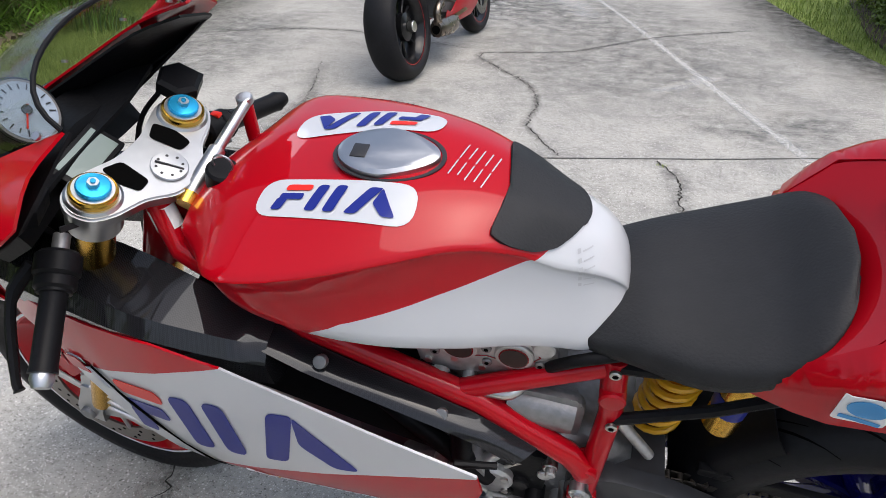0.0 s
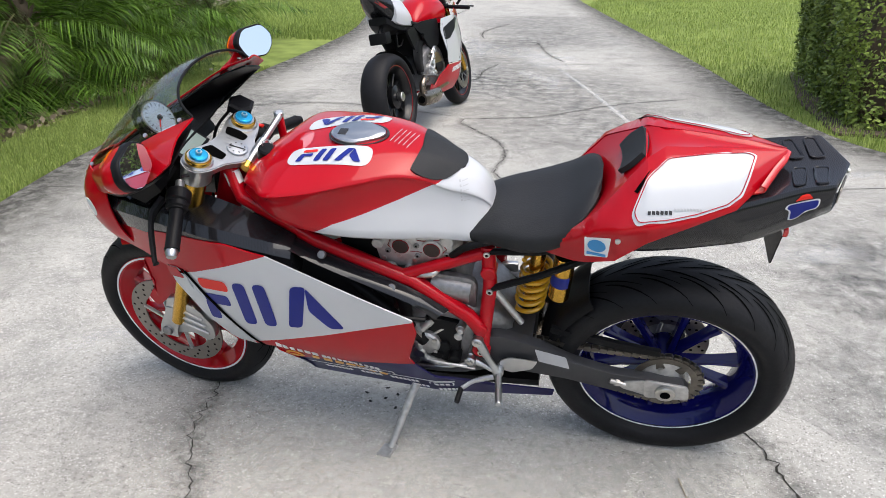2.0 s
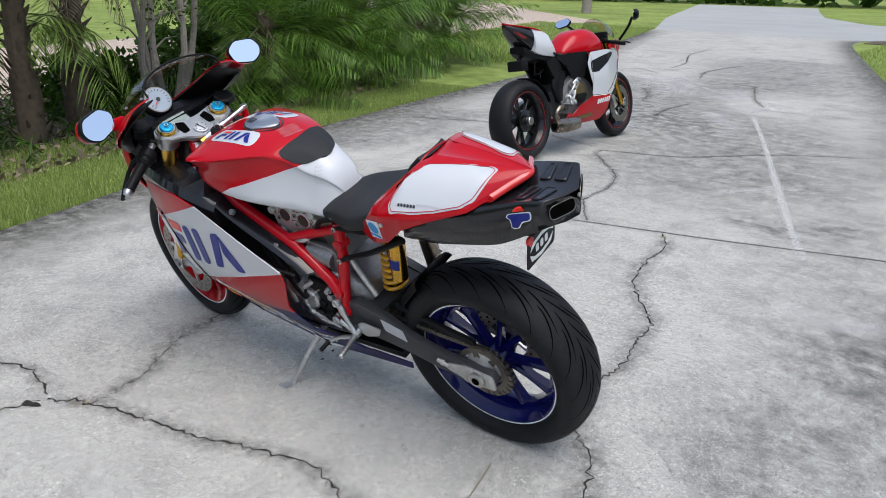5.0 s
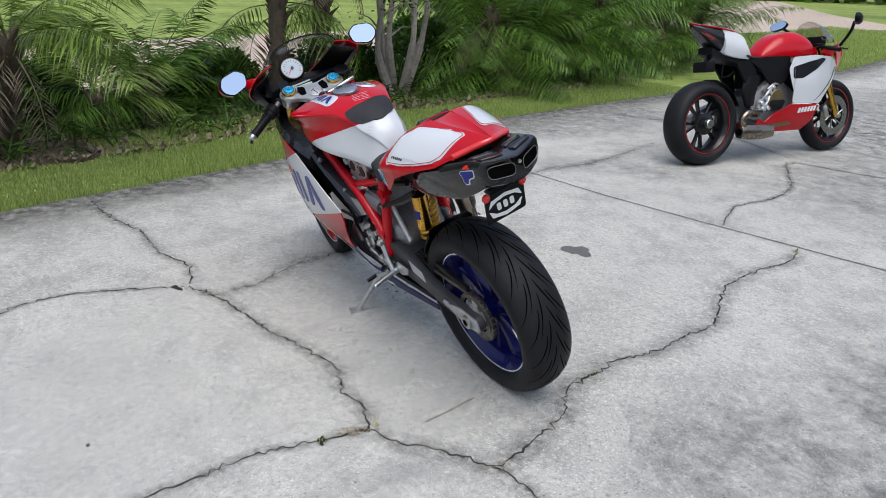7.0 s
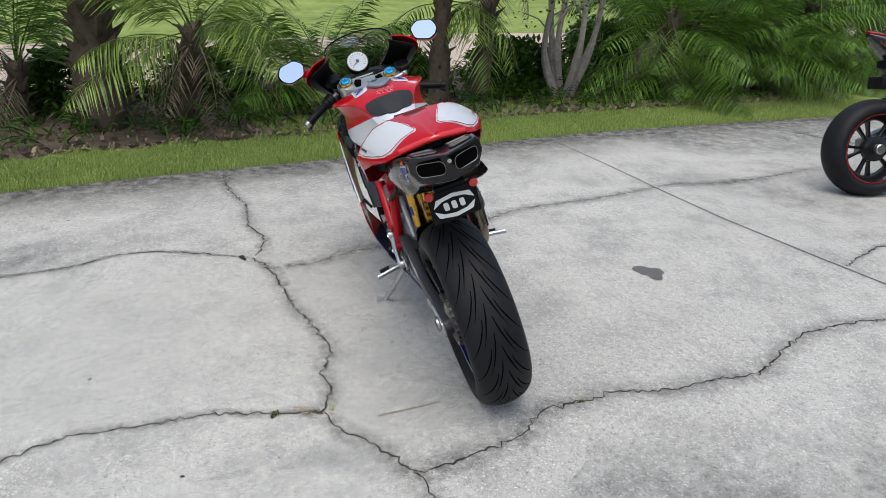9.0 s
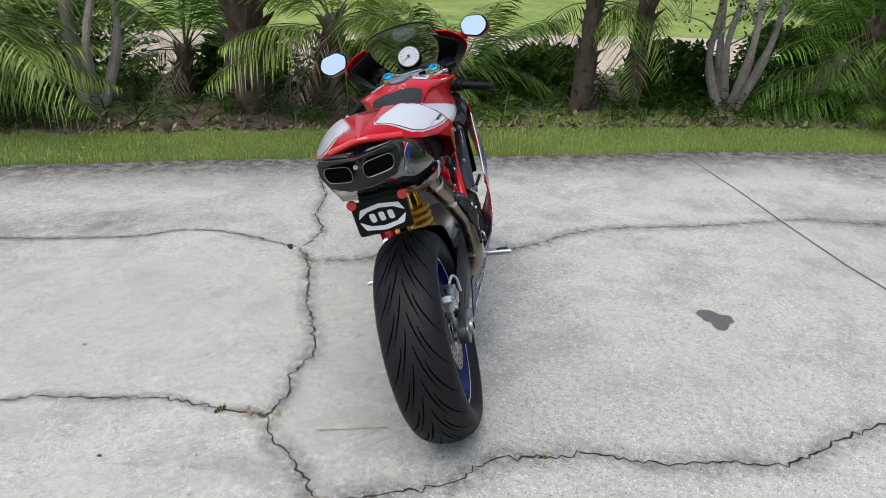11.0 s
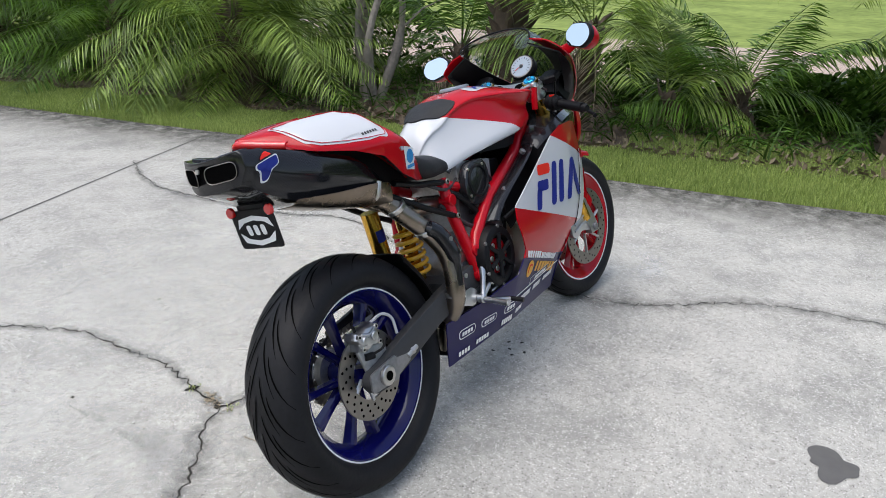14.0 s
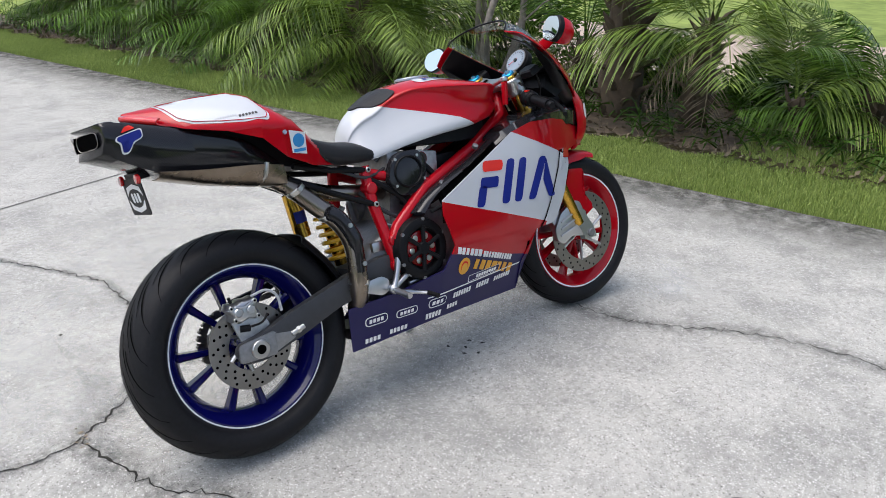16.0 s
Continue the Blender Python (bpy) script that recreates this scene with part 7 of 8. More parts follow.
def scatter_grass(name, pick, n, h, w, label):
    """Blades of grass: pick gives places (x, y)."""
    rng = np.random.default_rng(len(name) * 7 + n)
    xy = pick(rng, n)
    n = len(xy)
    a = rng.uniform(0, 2 * np.pi, n)
    hh = h * rng.uniform(0.5, 1.25, n)
    bend = rng.uniform(0.1, 0.9, n) * hh
    b = rng.uniform(0, 2 * np.pi, n)
    dx, dy = np.cos(a) * w / 2, np.sin(a) * w / 2
    base = np.full(n, -0.035)
    v = np.empty((n, 5, 3))
    mx, my = bend * 0.35 * np.cos(b), bend * 0.35 * np.sin(b)
    v[:, 0] = np.c_[xy[:, 0] - dx, xy[:, 1] - dy, base]
    v[:, 1] = np.c_[xy[:, 0] + dx, xy[:, 1] + dy, base]
    v[:, 2] = np.c_[xy[:, 0] + dx * 0.8 + mx, xy[:, 1] + dy * 0.8 + my, base + 0.035 + hh * 0.55]
    v[:, 3] = np.c_[xy[:, 0] - dx * 0.8 + mx, xy[:, 1] - dy * 0.8 + my, base + 0.035 + hh * 0.55]
    v[:, 4] = np.c_[xy[:, 0] + bend * np.cos(b), xy[:, 1] + bend * np.sin(b), base + 0.035 + hh * 0.95]
    k = np.arange(n)[:, None] * 5
    faces = [tuple(f) for f in (k + np.array([0, 1, 2, 3])).tolist()] + [tuple(f) for f in (k + np.array([3, 2, 4])).tolist()]
    me = bpy.data.meshes.new(name)
    me.from_pydata(v.reshape(-1, 3).tolist(), [], faces)
    me.materials.append(GRASS)
    return tagged(new(name, me), label, "grass", kind="stuff")


edge_xy = np.array([(p.x, p.y) for p in left_edge])
edge_t = np.gradient(edge_xy, axis=0)
edge_t /= np.linalg.norm(edge_t, axis=1)[:, None]


def verge(rng, n):
    seg = np.r_[0, np.cumsum(np.linalg.norm(np.diff(edge_xy, axis=0), axis=1))]
    s = rng.uniform(2.0, 19.0, n)
    near = rng.uniform(0, 1, n)
    d = np.where(s < 12, -0.02 + 0.88 * near**0.9 + 0.10 * near * np.sin(9 * s), 1.6 * near)
    x = np.interp(s, seg, edge_xy[:, 0]) - np.interp(s, seg, edge_t[:, 1]) * d
    y = np.interp(s, seg, edge_xy[:, 1]) + np.interp(s, seg, edge_t[:, 0]) * d
    return np.c_[x, y]


def right_lawn(rng, n):
    x, y = rng.uniform(-2.5, 8, n), 3.6 + 17 * rng.uniform(0, 1, n) ** 1.6
    edge = np.interp(y, [p.y for p in right_edge[18:]], [p.x for p in right_edge[18:]])
    ok = x > edge - 0.02
    return np.c_[x[ok], y[ok]]


def far_left_lawn(rng, n):
    y = rng.uniform(9.0, 21, n)
    edge = np.interp(y, edge_xy[:, 1], edge_xy[:, 0])
    return np.c_[edge - rng.uniform(0, 1, n) ** 1.3 * 4.5 + 0.02, y]


scatter_grass("verge_grass", verge, 200000, 0.030, 0.0050, "bright green mown grass verge beside the drive")
scatter_grass("lawn_grass", right_lawn, 110000, 0.025, 0.006, "mown green lawn across the drive")
scatter_grass("lawn_grass", far_left_lawn, 26000, 0.06, 0.012, "mown green lawn up the drive")


# cracks and joints: thin dirt-filled lines on the slab
def crack(pts, width, seed, mat=CRACK, jitter=0.35, name="crack", label="dirt-filled crack in the concrete"):
    rng = random.Random(seed)
    line = spline([(x, y, 0) for x, y in pts], 2)
    fine = []
    for a, b in zip(line, line[1:]):
        n = max(2, int((b - a).length / 0.016))
        for k in range(n):
            t = (b - a).normalized()
            fine.append(a.lerp(b, k / n) + Vector((-t.y, t.x, 0)) * rng.gauss(0, 0.0075) * jitter * 2.6)
    fine.append(line[-1])
    bm = bmesh.new()
    last = None
    for i, p in enumerate(fine):
        t = (fine[min(i + 1, len(fine) - 1)] - fine[max(i - 1, 0)]).normalized()
        w = width * (0.45 + 0.9 * rng.random() ** 2) if jitter else width
        o = Vector((-t.y, t.x, 0)) * w / 2
        pair = (bm.verts.new(p + o + Vector((0, 0, 0.0025))), bm.verts.new(p - o + Vector((0, 0, 0.0025))))
        if last:
            bm.faces.new((last[0], last[1], pair[1], pair[0]))
        last = pair
    bm.normal_update()
    for f in bm.faces:
        if f.normal.z < 0:
            f.normal_flip()
    solo(name, bm, mat, label, "crack", kind="structure")


def dirt(name, color, strength, scale, lo=0.35, hi=0.68):
    """A thin stain that thins out to its edge."""
    m = bpy.data.materials.new(name)
    m.use_nodes = True
    nt = m.node_tree
    b = nt.nodes["Principled BSDF"]
    b.inputs["Base Color"].default_value = (*color, 1)
    b.inputs["Roughness"].default_value = 0.95
    b.inputs["Specular IOR Level"].default_value = 0.1
    at = nt.nodes.new("ShaderNodeAttribute")
    at.attribute_name = "fade"
    co = nt.nodes.new("ShaderNodeTexCoord")
    tx = nt.nodes.new("ShaderNodeTexNoise")
    tx.inputs["Scale"].default_value, tx.inputs["Detail"].default_value, tx.inputs["Roughness"].default_value = scale, 7, 0.7
    nt.links.new(co.outputs["Object"], tx.inputs["Vector"])
    mr = nt.nodes.new("ShaderNodeMapRange")
    mr.inputs[1].default_value, mr.inputs[2].default_value = lo, hi
    nt.links.new(tx.outputs["Fac"], mr.inputs[0])
    mu = nt.nodes.new("ShaderNodeMath")
    mu.operation = "MULTIPLY"
    nt.links.new(at.outputs["Fac"], mu.inputs[0])
    nt.links.new(mr.outputs[0], mu.inputs[1])
    st = nt.nodes.new("ShaderNodeMath")
    st.operation = "MULTIPLY"
    st.inputs[1].default_value = strength
    nt.links.new(mu.outputs[0], st.inputs[0])
    nt.links.new(st.outputs[0], b.inputs["Alpha"])
    return m


MILDEW = dirt("mildew film", (0.080, 0.079, 0.070), 0.80, 11.0, 0.22, 0.58)
CRACK_DIRT = dirt("dirt round a crack", (0.115, 0.115, 0.110), 0.62, 22.0)
GREY = dirt("grey tone on concrete", (0.135, 0.138, 0.142), 0.80, 9.0)
LIME = dirt("pale lime smear", (0.72, 0.72, 0.70), 1.0, 2.5)
CHALK_LINE = dirt("dried white trickle", (0.66, 0.66, 0.64), 1.0, 70.0)


def smear(line, offsets, fades, mat, z, name, label):
    """A strip of stain along a line; offsets run to its left."""
    pts = [Vector((p[0], p[1], 0)) for p in line]
    vs, fs, fade = [], [], []
    n = len(offsets)
    for i, p in enumerate(pts):
        t = (pts[min(i + 1, len(pts) - 1)] - pts[max(i - 1, 0)]).normalized()
        end = min(1, i / 2, (len(pts) - 1 - i) / 2)
        for o, f in zip(offsets, fades):
            vs.append((p.x - t.y * o, p.y + t.x * o, z))
            fade.append(f * end)
        if i:
            for k in range(n - 1):
                a = (i - 1) * n + k
                fs.append((a, a + n, a + n + 1, a + 1) if offsets[1] < offsets[0] else (a, a + 1, a + n + 1, a + n))
    me = bpy.data.meshes.new(name)
    me.from_pydata(vs, [], fs)
    at = me.attributes.new("fade", "FLOAT", "POINT")
    at.data.foreach_set("value", fade)
    me.materials.append(mat)
    bm = bmesh.new()
    bm.from_mesh(me)
    bm.normal_update()
    bmesh.ops.reverse_faces(bm, faces=[f for f in bm.faces if f.normal.z < 0])
    bm.to_mesh(me)
    bm.free()
    tagged(new(name, me), label, "stain", kind="structure")


smear([(p.x, p.y) for p in left_edge], (0.0, -0.08, -0.22, -0.42, -0.75), (1.0, 0.95, 0.7, 0.3, 0.0), MILDEW, 0.0010, "mildew_band", "dark mildew band along the drive's edge")
smear([(p.x, p.y) for p in right_edge], (0.0, 0.08, 0.20, 0.38, 0.65), (0.9, 0.85, 0.6, 0.25, 0.0), MILDEW, 0.0010, "mildew_band", "dark mildew band along the drive's edge")

CRACKS = [
    ([(0.72, -2.1), (0.17, -1.36), (0.11, -1.20), (0.08, -1.01), (0.05, -0.87), (0.07, -0.70), (0.07, -0.59), (0.09, -0.51)], 0.009),
    ([(0.09, -0.51), (0.19, -0.44), (0.27, -0.35), (0.39, -0.27), (0.42, -0.24), (0.50, -0.21), (0.60, -0.21), (1.0, -0.28), (1.7, -0.1)], 0.009),
    ([(0.42, -0.24), (0.39, -0.15), (0.35, -0.07), (0.28, 0.11), (0.22, 0.15), (0.14, 0.24), (0.12, 0.36), (0.07, 0.53), (0.09, 0.67), (0.04, 0.91), (0.02, 1.07), (-0.09, 1.23), (-0.24, 1.45), (-0.32, 1.76), (-0.33, 2.0), (-0.44, 2.21)], 0.010),
    ([(-0.88, 2.12), (-1.13, 2.50), (-1.14, 2.82), (-1.27, 3.22), (-1.60, 3.6), (-1.76, 3.9), (-1.15, 4.15), (-0.61, 4.80), (0.09, 5.28)], 0.010),
    ([(0.09, -0.51), (-0.04, -0.48), (-0.17, -0.51), (-0.31, -0.48), (-0.50, -0.54), (-0.68, -0.62), (-0.87, -0.68), (-1.10, -0.75), (-1.26, -0.85)], 0.010),
    ([(-1.13, -0.77), (-1.17, -0.56), (-1.31, -0.36), (-1.39, -0.11), (-1.45, 0.12), (-1.58, 0.31), (-1.71, 0.42), (-1.87, 0.61), (-1.97, 0.84), (-2.05, 1.15), (-2.23, 1.58), (-2.36, 1.90), (-2.39, 2.38), (-2.74, 3.31)], 0.006),
    ([(-1.27, -0.87), (-1.39, -1.30), (-1.34, -1.54), (-1.20, -1.74), (-1.0, -2.6), (-1.2, -3.2)], 0.009),
    ([(-1.29, -0.84), (-1.51, -0.81), (-1.76, -0.92), (-2.12, -0.97), (-2.38, -1.09), (-2.78, -1.18)], 0.011),
    ([(-3.96, 3.85), (-3.47, 4.15), (-2.93, 4.24), (-1.9, 4.0)], 0.010),
    ([(-4.03, 10.5), (-4.18, 11.5), (-4.78, 13.1), (-4.99, 14.8)], 0.026),
    ([(-3.10, 9.45), (-3.37, 10.4), (-3.26, 11.75)], 0.022),
    ([(-3.28, 7.82), (-2.95, 7.34), (-2.75, 6.72)], 0.013),
    ([(-2.37, 5.51), (-2.18, 5.83), (-2.26, 6.32), (-2.22, 6.92)], 0.016),
    ([(-2.74, 9.14), (-2.40, 9.16), (-2.16, 9.04), (-1.80, 7.95), (-1.47, 7.29)], 0.014),
    ([(-4.54, 9.78), (-4.32, 9.95), (-3.81, 9.55)], 0.016),
]
for k, (pts, w) in enumerate(CRACKS):
    crack(pts, w * 0.72, k)
    soft = [(p.x, p.y) for p in spline([(x, y, 0) for x, y in pts], 4)]
    wide = 0.035 + 0.02 * (k % 3)
    smear(soft, (wide, wide * 0.4, 0.0, -wide * 0.4, -wide), (0.0, 0.6, 1.0, 0.6, 0.0), CRACK_DIRT, 0.0016, "crack_stain", "grey dirt along a crack")
for k, pts in enumerate(([(-3.76, 1.42), (-2.88, 1.62), (-1.67, 1.86), (-0.46, 2.23), (-0.06, 2.36), (0.83, 2.69), (1.9, 3.05)], [(-2.02, -3.48), (-1.09, -3.08), (1.4, -1.98), (4, -0.9)], [(-5.0, 6.35), (-3.06, 6.79), (-1.25, 7.13), (0.15, 7.35)])):
    crack(pts, 0.010, 40 + k, JOINT, 0, "slab_joint", "straight saw-cut joint between slabs")
for x, y, dx, dy, w in ((-3.9, 9.6, 1.6, -2.0, 0.55), (-2.6, 8.6, 1.5, -1.9, 0.45), (-1.9, 6.6, 0.8, -1.2, 0.16), (-2.5, 5.1, 0.5, 0.1, 0.16)):
    smear([(x + dx * t / 8, y + dy * t / 8 + 0.10 * math.sin(1.7 * t)) for t in range(9)], (w, w * 0.5, 0.0, -w * 0.5, -w), (0.0, 0.45, 0.6, 0.45, 0.0), LIME, 0.0012, "lime_stain", "pale washed patch on the concrete")
smear([(p.x, p.y) for p in spline([(-1.50, 6.9, 0), (-0.90, 5.43, 0), (-0.36, 4.0, 0), (-0.02, 3.1, 0), (0.30, 2.3, 0)], 8)], (0.036, 0.017, 0.0, -0.017, -0.036), (0.0, 0.9, 1.0, 0.9, 0.0), CHALK_LINE, 0.0018, "scuff_line", "pale lime smear on the concrete")
for k, (x, y, dx, dy, w) in enumerate(((0.9, 2.9, 0.8, 0.5, 0.10), (0.3, 1.6, 0.6, 0.1, 0.12), (-0.6, 3.3, 0.5, 0.5, 0.08), (1.2, 1.2, 0.5, -0.4, 0.10), (-2.2, -0.1, 0.5, 0.3, 0.09))):
    smear([(x + dx * t / 8, y + dy * t / 8 + 0.05 * math.sin(t + k)) for t in range(9)], (w, w * 0.4, 0.0, -w * 0.4, -w), (0.0, 0.35, 0.5, 0.35, 0.0), LIME, 0.0013, "lime_stain", "faint pale stain on the concrete")
for k, (x, y, dx, dy, w) in enumerate(((2.6, -0.9, -1.1, 3.6, 1.0), (0.9, 1.0, -0.7, 2.2, 0.55), (2.9, 1.4, -1.9, 1.6, 0.7))):
    smear([(x + dx * t / 10, y + dy * t / 10 + 0.08 * math.sin(1.2 * t + k)) for t in range(11)], (w, w * 0.55, 0.0, -w * 0.55, -w), (0.0, 0.28, 0.38, 0.28, 0.0), GREY, 0.0011, "grey_stain", "broad greyer patch of the concrete")
# broad paler patches on the slab, thinning out to their edges
PALE = dirt("paler concrete", (0.62, 0.61, 0.57), 0.60, 7.0)
for k, (x, y, dx, dy, w) in enumerate(((-1.5, -0.6, 1.9, -0.35, 0.75), (-1.2, -1.5, 1.6, -0.1, 0.6), (0.2, -0.9, 0.9, 0.35, 0.5), (-0.9, -0.3, 1.3, 0.2, 0.4))):
    smear([(x + dx * t / 10, y + dy * t / 10 + 0.06 * math.sin(1.1 * t + k)) for t in range(11)], (w, w * 0.6, 0.0, -w * 0.6, -w), (0.0, 0.7, 0.9, 0.7, 0.0), PALE, 0.0003 + 0.00012 * k, "pale_area", "broad paler patch of concrete")
for k, (x, y, dx, dy, w) in enumerate(((0.9, 0.0, 0.9, 0.9, 0.60), (0.5, 0.9, 1.4, 1.2, 0.55), (0.50, 0.05, 0.35, 0.9, 0.35), (0.75, 0.35, 0.6, 1.9, 0.60), (-2.6, 2.0, 0.9, 1.0, 0.35), (-1.6, -1.7, 0.8, -0.9, 0.3), (-0.4, 2.6, 1.0, 0.5, 0.25))):
    smear([(x + dx * t / 8, y + dy * t / 8 + 0.08 * math.sin(1.3 * t + k)) for t in range(9)], (w, w * 0.45, 0.0, -w * 0.45, -w), (0.0, 0.40, 0.55, 0.40, 0.0), GREY, 0.0006, "grey_stain", "broad grey weather stain on the concrete")


# large greyer patches up the drive, fading to their edges
for k, (x, y, dx, dy, w) in enumerate(((-0.2, 2.7, -1.6, 4.0, 1.3), (-2.2, 4.5, -1.2, 5.0, 1.4), (-1.6, 8.0, -1.6, 6.0, 1.5), (-3.4, 2.2, -0.5, 2.6, 0.5))):
    smear([(x + dx * t / 10, y + dy * t / 10 + 0.1 * math.sin(1.3 * t + k)) for t in range(11)], (w, w * 0.5, 0.0, -w * 0.5, -w), (0.0, 0.55, 0.7, 0.55, 0.0), GREY, 0.0005 + 0.00004 * k, "grey_stain", "broad greyer patch up the drive")


def blot(c, rx, ry, mat, seed, name, label, turn=0.0, rough=0.25):
    rng = random.Random(seed)
    n = 40
    ph = [rng.uniform(0, 6.28) for _ in range(5)]
    bm = bmesh.new()
    vs = []
    for k in range(n):
        a = 2 * math.pi * k / n
        r = 1 + rough * sum(math.sin((j + 2) * a + ph[j]) / (j + 1.5) for j in range(5))
        x, y = rx * r * math.cos(a), ry * r * math.sin(a)
        vs.append(bm.verts.new((c[0] + x * math.cos(turn) - y * math.sin(turn), c[1] + x * math.sin(turn) + y * math.cos(turn), 0.0022)))
    bm.faces.new(vs)
    solo(name, bm, mat, label, "stain", kind="structure")


blot((-0.91, 1.07), 0.062, 0.080, OIL, 3, "oil_stain", "dark oil stain on the concrete", 0.5, 0.42)
for k, (x, y, r) in enumerate(((0.075, -0.662, 0.020), (0.080, -0.525, 0.016), (0.12, 0.355, 0.012), (-1.27, -0.90, 0.028))):
    blot((x, y), r * 1.1, r * 0.6, CRACK, 10 + k, "crack_hole", "small dirt-filled hole at a crack", 1.2 * k, 0.35)
for k, (x, y) in enumerate(((-0.205, -1.305), (-0.83, -0.01), (-0.80, 0.02), (-0.87, -0.04), (-0.845, 0.045), (-0.78, -0.05), (-0.9, 0.0), (-1.9, -1.9), (0.35, -0.9))):
    blot((x, y), 0.008, 0.005, CRACK, 30 + k, "debris", "dark speck of debris", k)
smear([(1.02 + 0.03 * t, 0.62 + 0.03 * t) for t in range(8)], (0.12, 0.05, 0.0, -0.05, -0.12), (0.0, 0.9, 1.0, 0.9, 0.0), MILDEW, 0.0020, "grey_stain", "faded dark stain on the concrete")
for k, (x, y) in enumerate(((0.12, 0.36), (0.06, -0.48), (-0.41, 2.15), (0.075, -0.66))):
    scatter_grass("grass_tuft", lambda rng, n, x=x, y=y: np.c_[x + rng.normal(0, 0.012, n), y + rng.normal(0, 0.008, n)], 16, 0.014, 0.003, "tiny green tuft growing in a crack")
tw = tube([(0.125, -0.33, 0.005), (0.10, -0.22, 0.006), (0.07, -0.12, 0.005)], 0.0015, 6, 4)
solo("twig", tw, DRY_LEAF, "thin dry stem lying on the concrete", "twig")


# ---- palms, trees, hedge ----
def frond(rng, base, yaw, rise, length, droop, n, leaf, vs, fs, width=0.022):
    """A feather leaf: an arched stalk with many narrow leaflets."""
    d = Vector((math.cos(yaw), math.sin(yaw), 0))
    p, ang = Vector(base), rise
    step = length / n
    side = Vector((-d.y, d.x, 0))
    prev = None
    for i in range(n):
        t = i / n
        ang = rise - droop * t**1.3
        dirv = d * math.cos(ang) + Vector((0, 0, math.sin(ang)))
        q = p + dirv * step
        r = 0.009 * (1 - t * 0.8)
        k = len(vs)
        up = side.cross(dirv)
        vs += [p + side * r, p - side * r, q - side * r, q + side * r, p + up * r * 1.2, q + up * r * 1.2]
        fs += [(k, k + 1, k + 2, k + 3), (k, k + 3, k + 5, k + 4), (k + 1, k + 4, k + 5, k + 2)]
        if t > 0.14:
            ll = leaf * (math.sin(math.pi * min(1, t * 0.85 + 0.15)) ** 0.6) * rng.uniform(0.85, 1.15)
            for s in (1, -1):
                if rng.random() < 0.06:
                    continue
                out = (side * s * 0.85 + dirv * 0.55 + up * rng.uniform(0.05, 0.35)).normalized()
                sag = Vector((0, 0, -ll * rng.uniform(0.15, 0.5)))
                a = p.lerp(q, rng.random())
                mid = a + out * ll * 0.5 + sag * 0.2
                tip = a + out * ll + sag
                w = dirv * width * 0.5
                k = len(vs)
                vs += [a, mid + w, tip, mid - w]
                fs.append((k, k + 1, k + 2, k + 3))
        p = q


def add_crown(name, vs, fs, mat, parent, label=""):
    me = bpy.data.meshes.new(name)
    me.from_pydata([tuple(v) for v in vs], [], fs)
    me.materials.append(mat)
    ob = new(name, me)
    ob.parent = parent
    if label:
        ob["label"] = label
    return ob


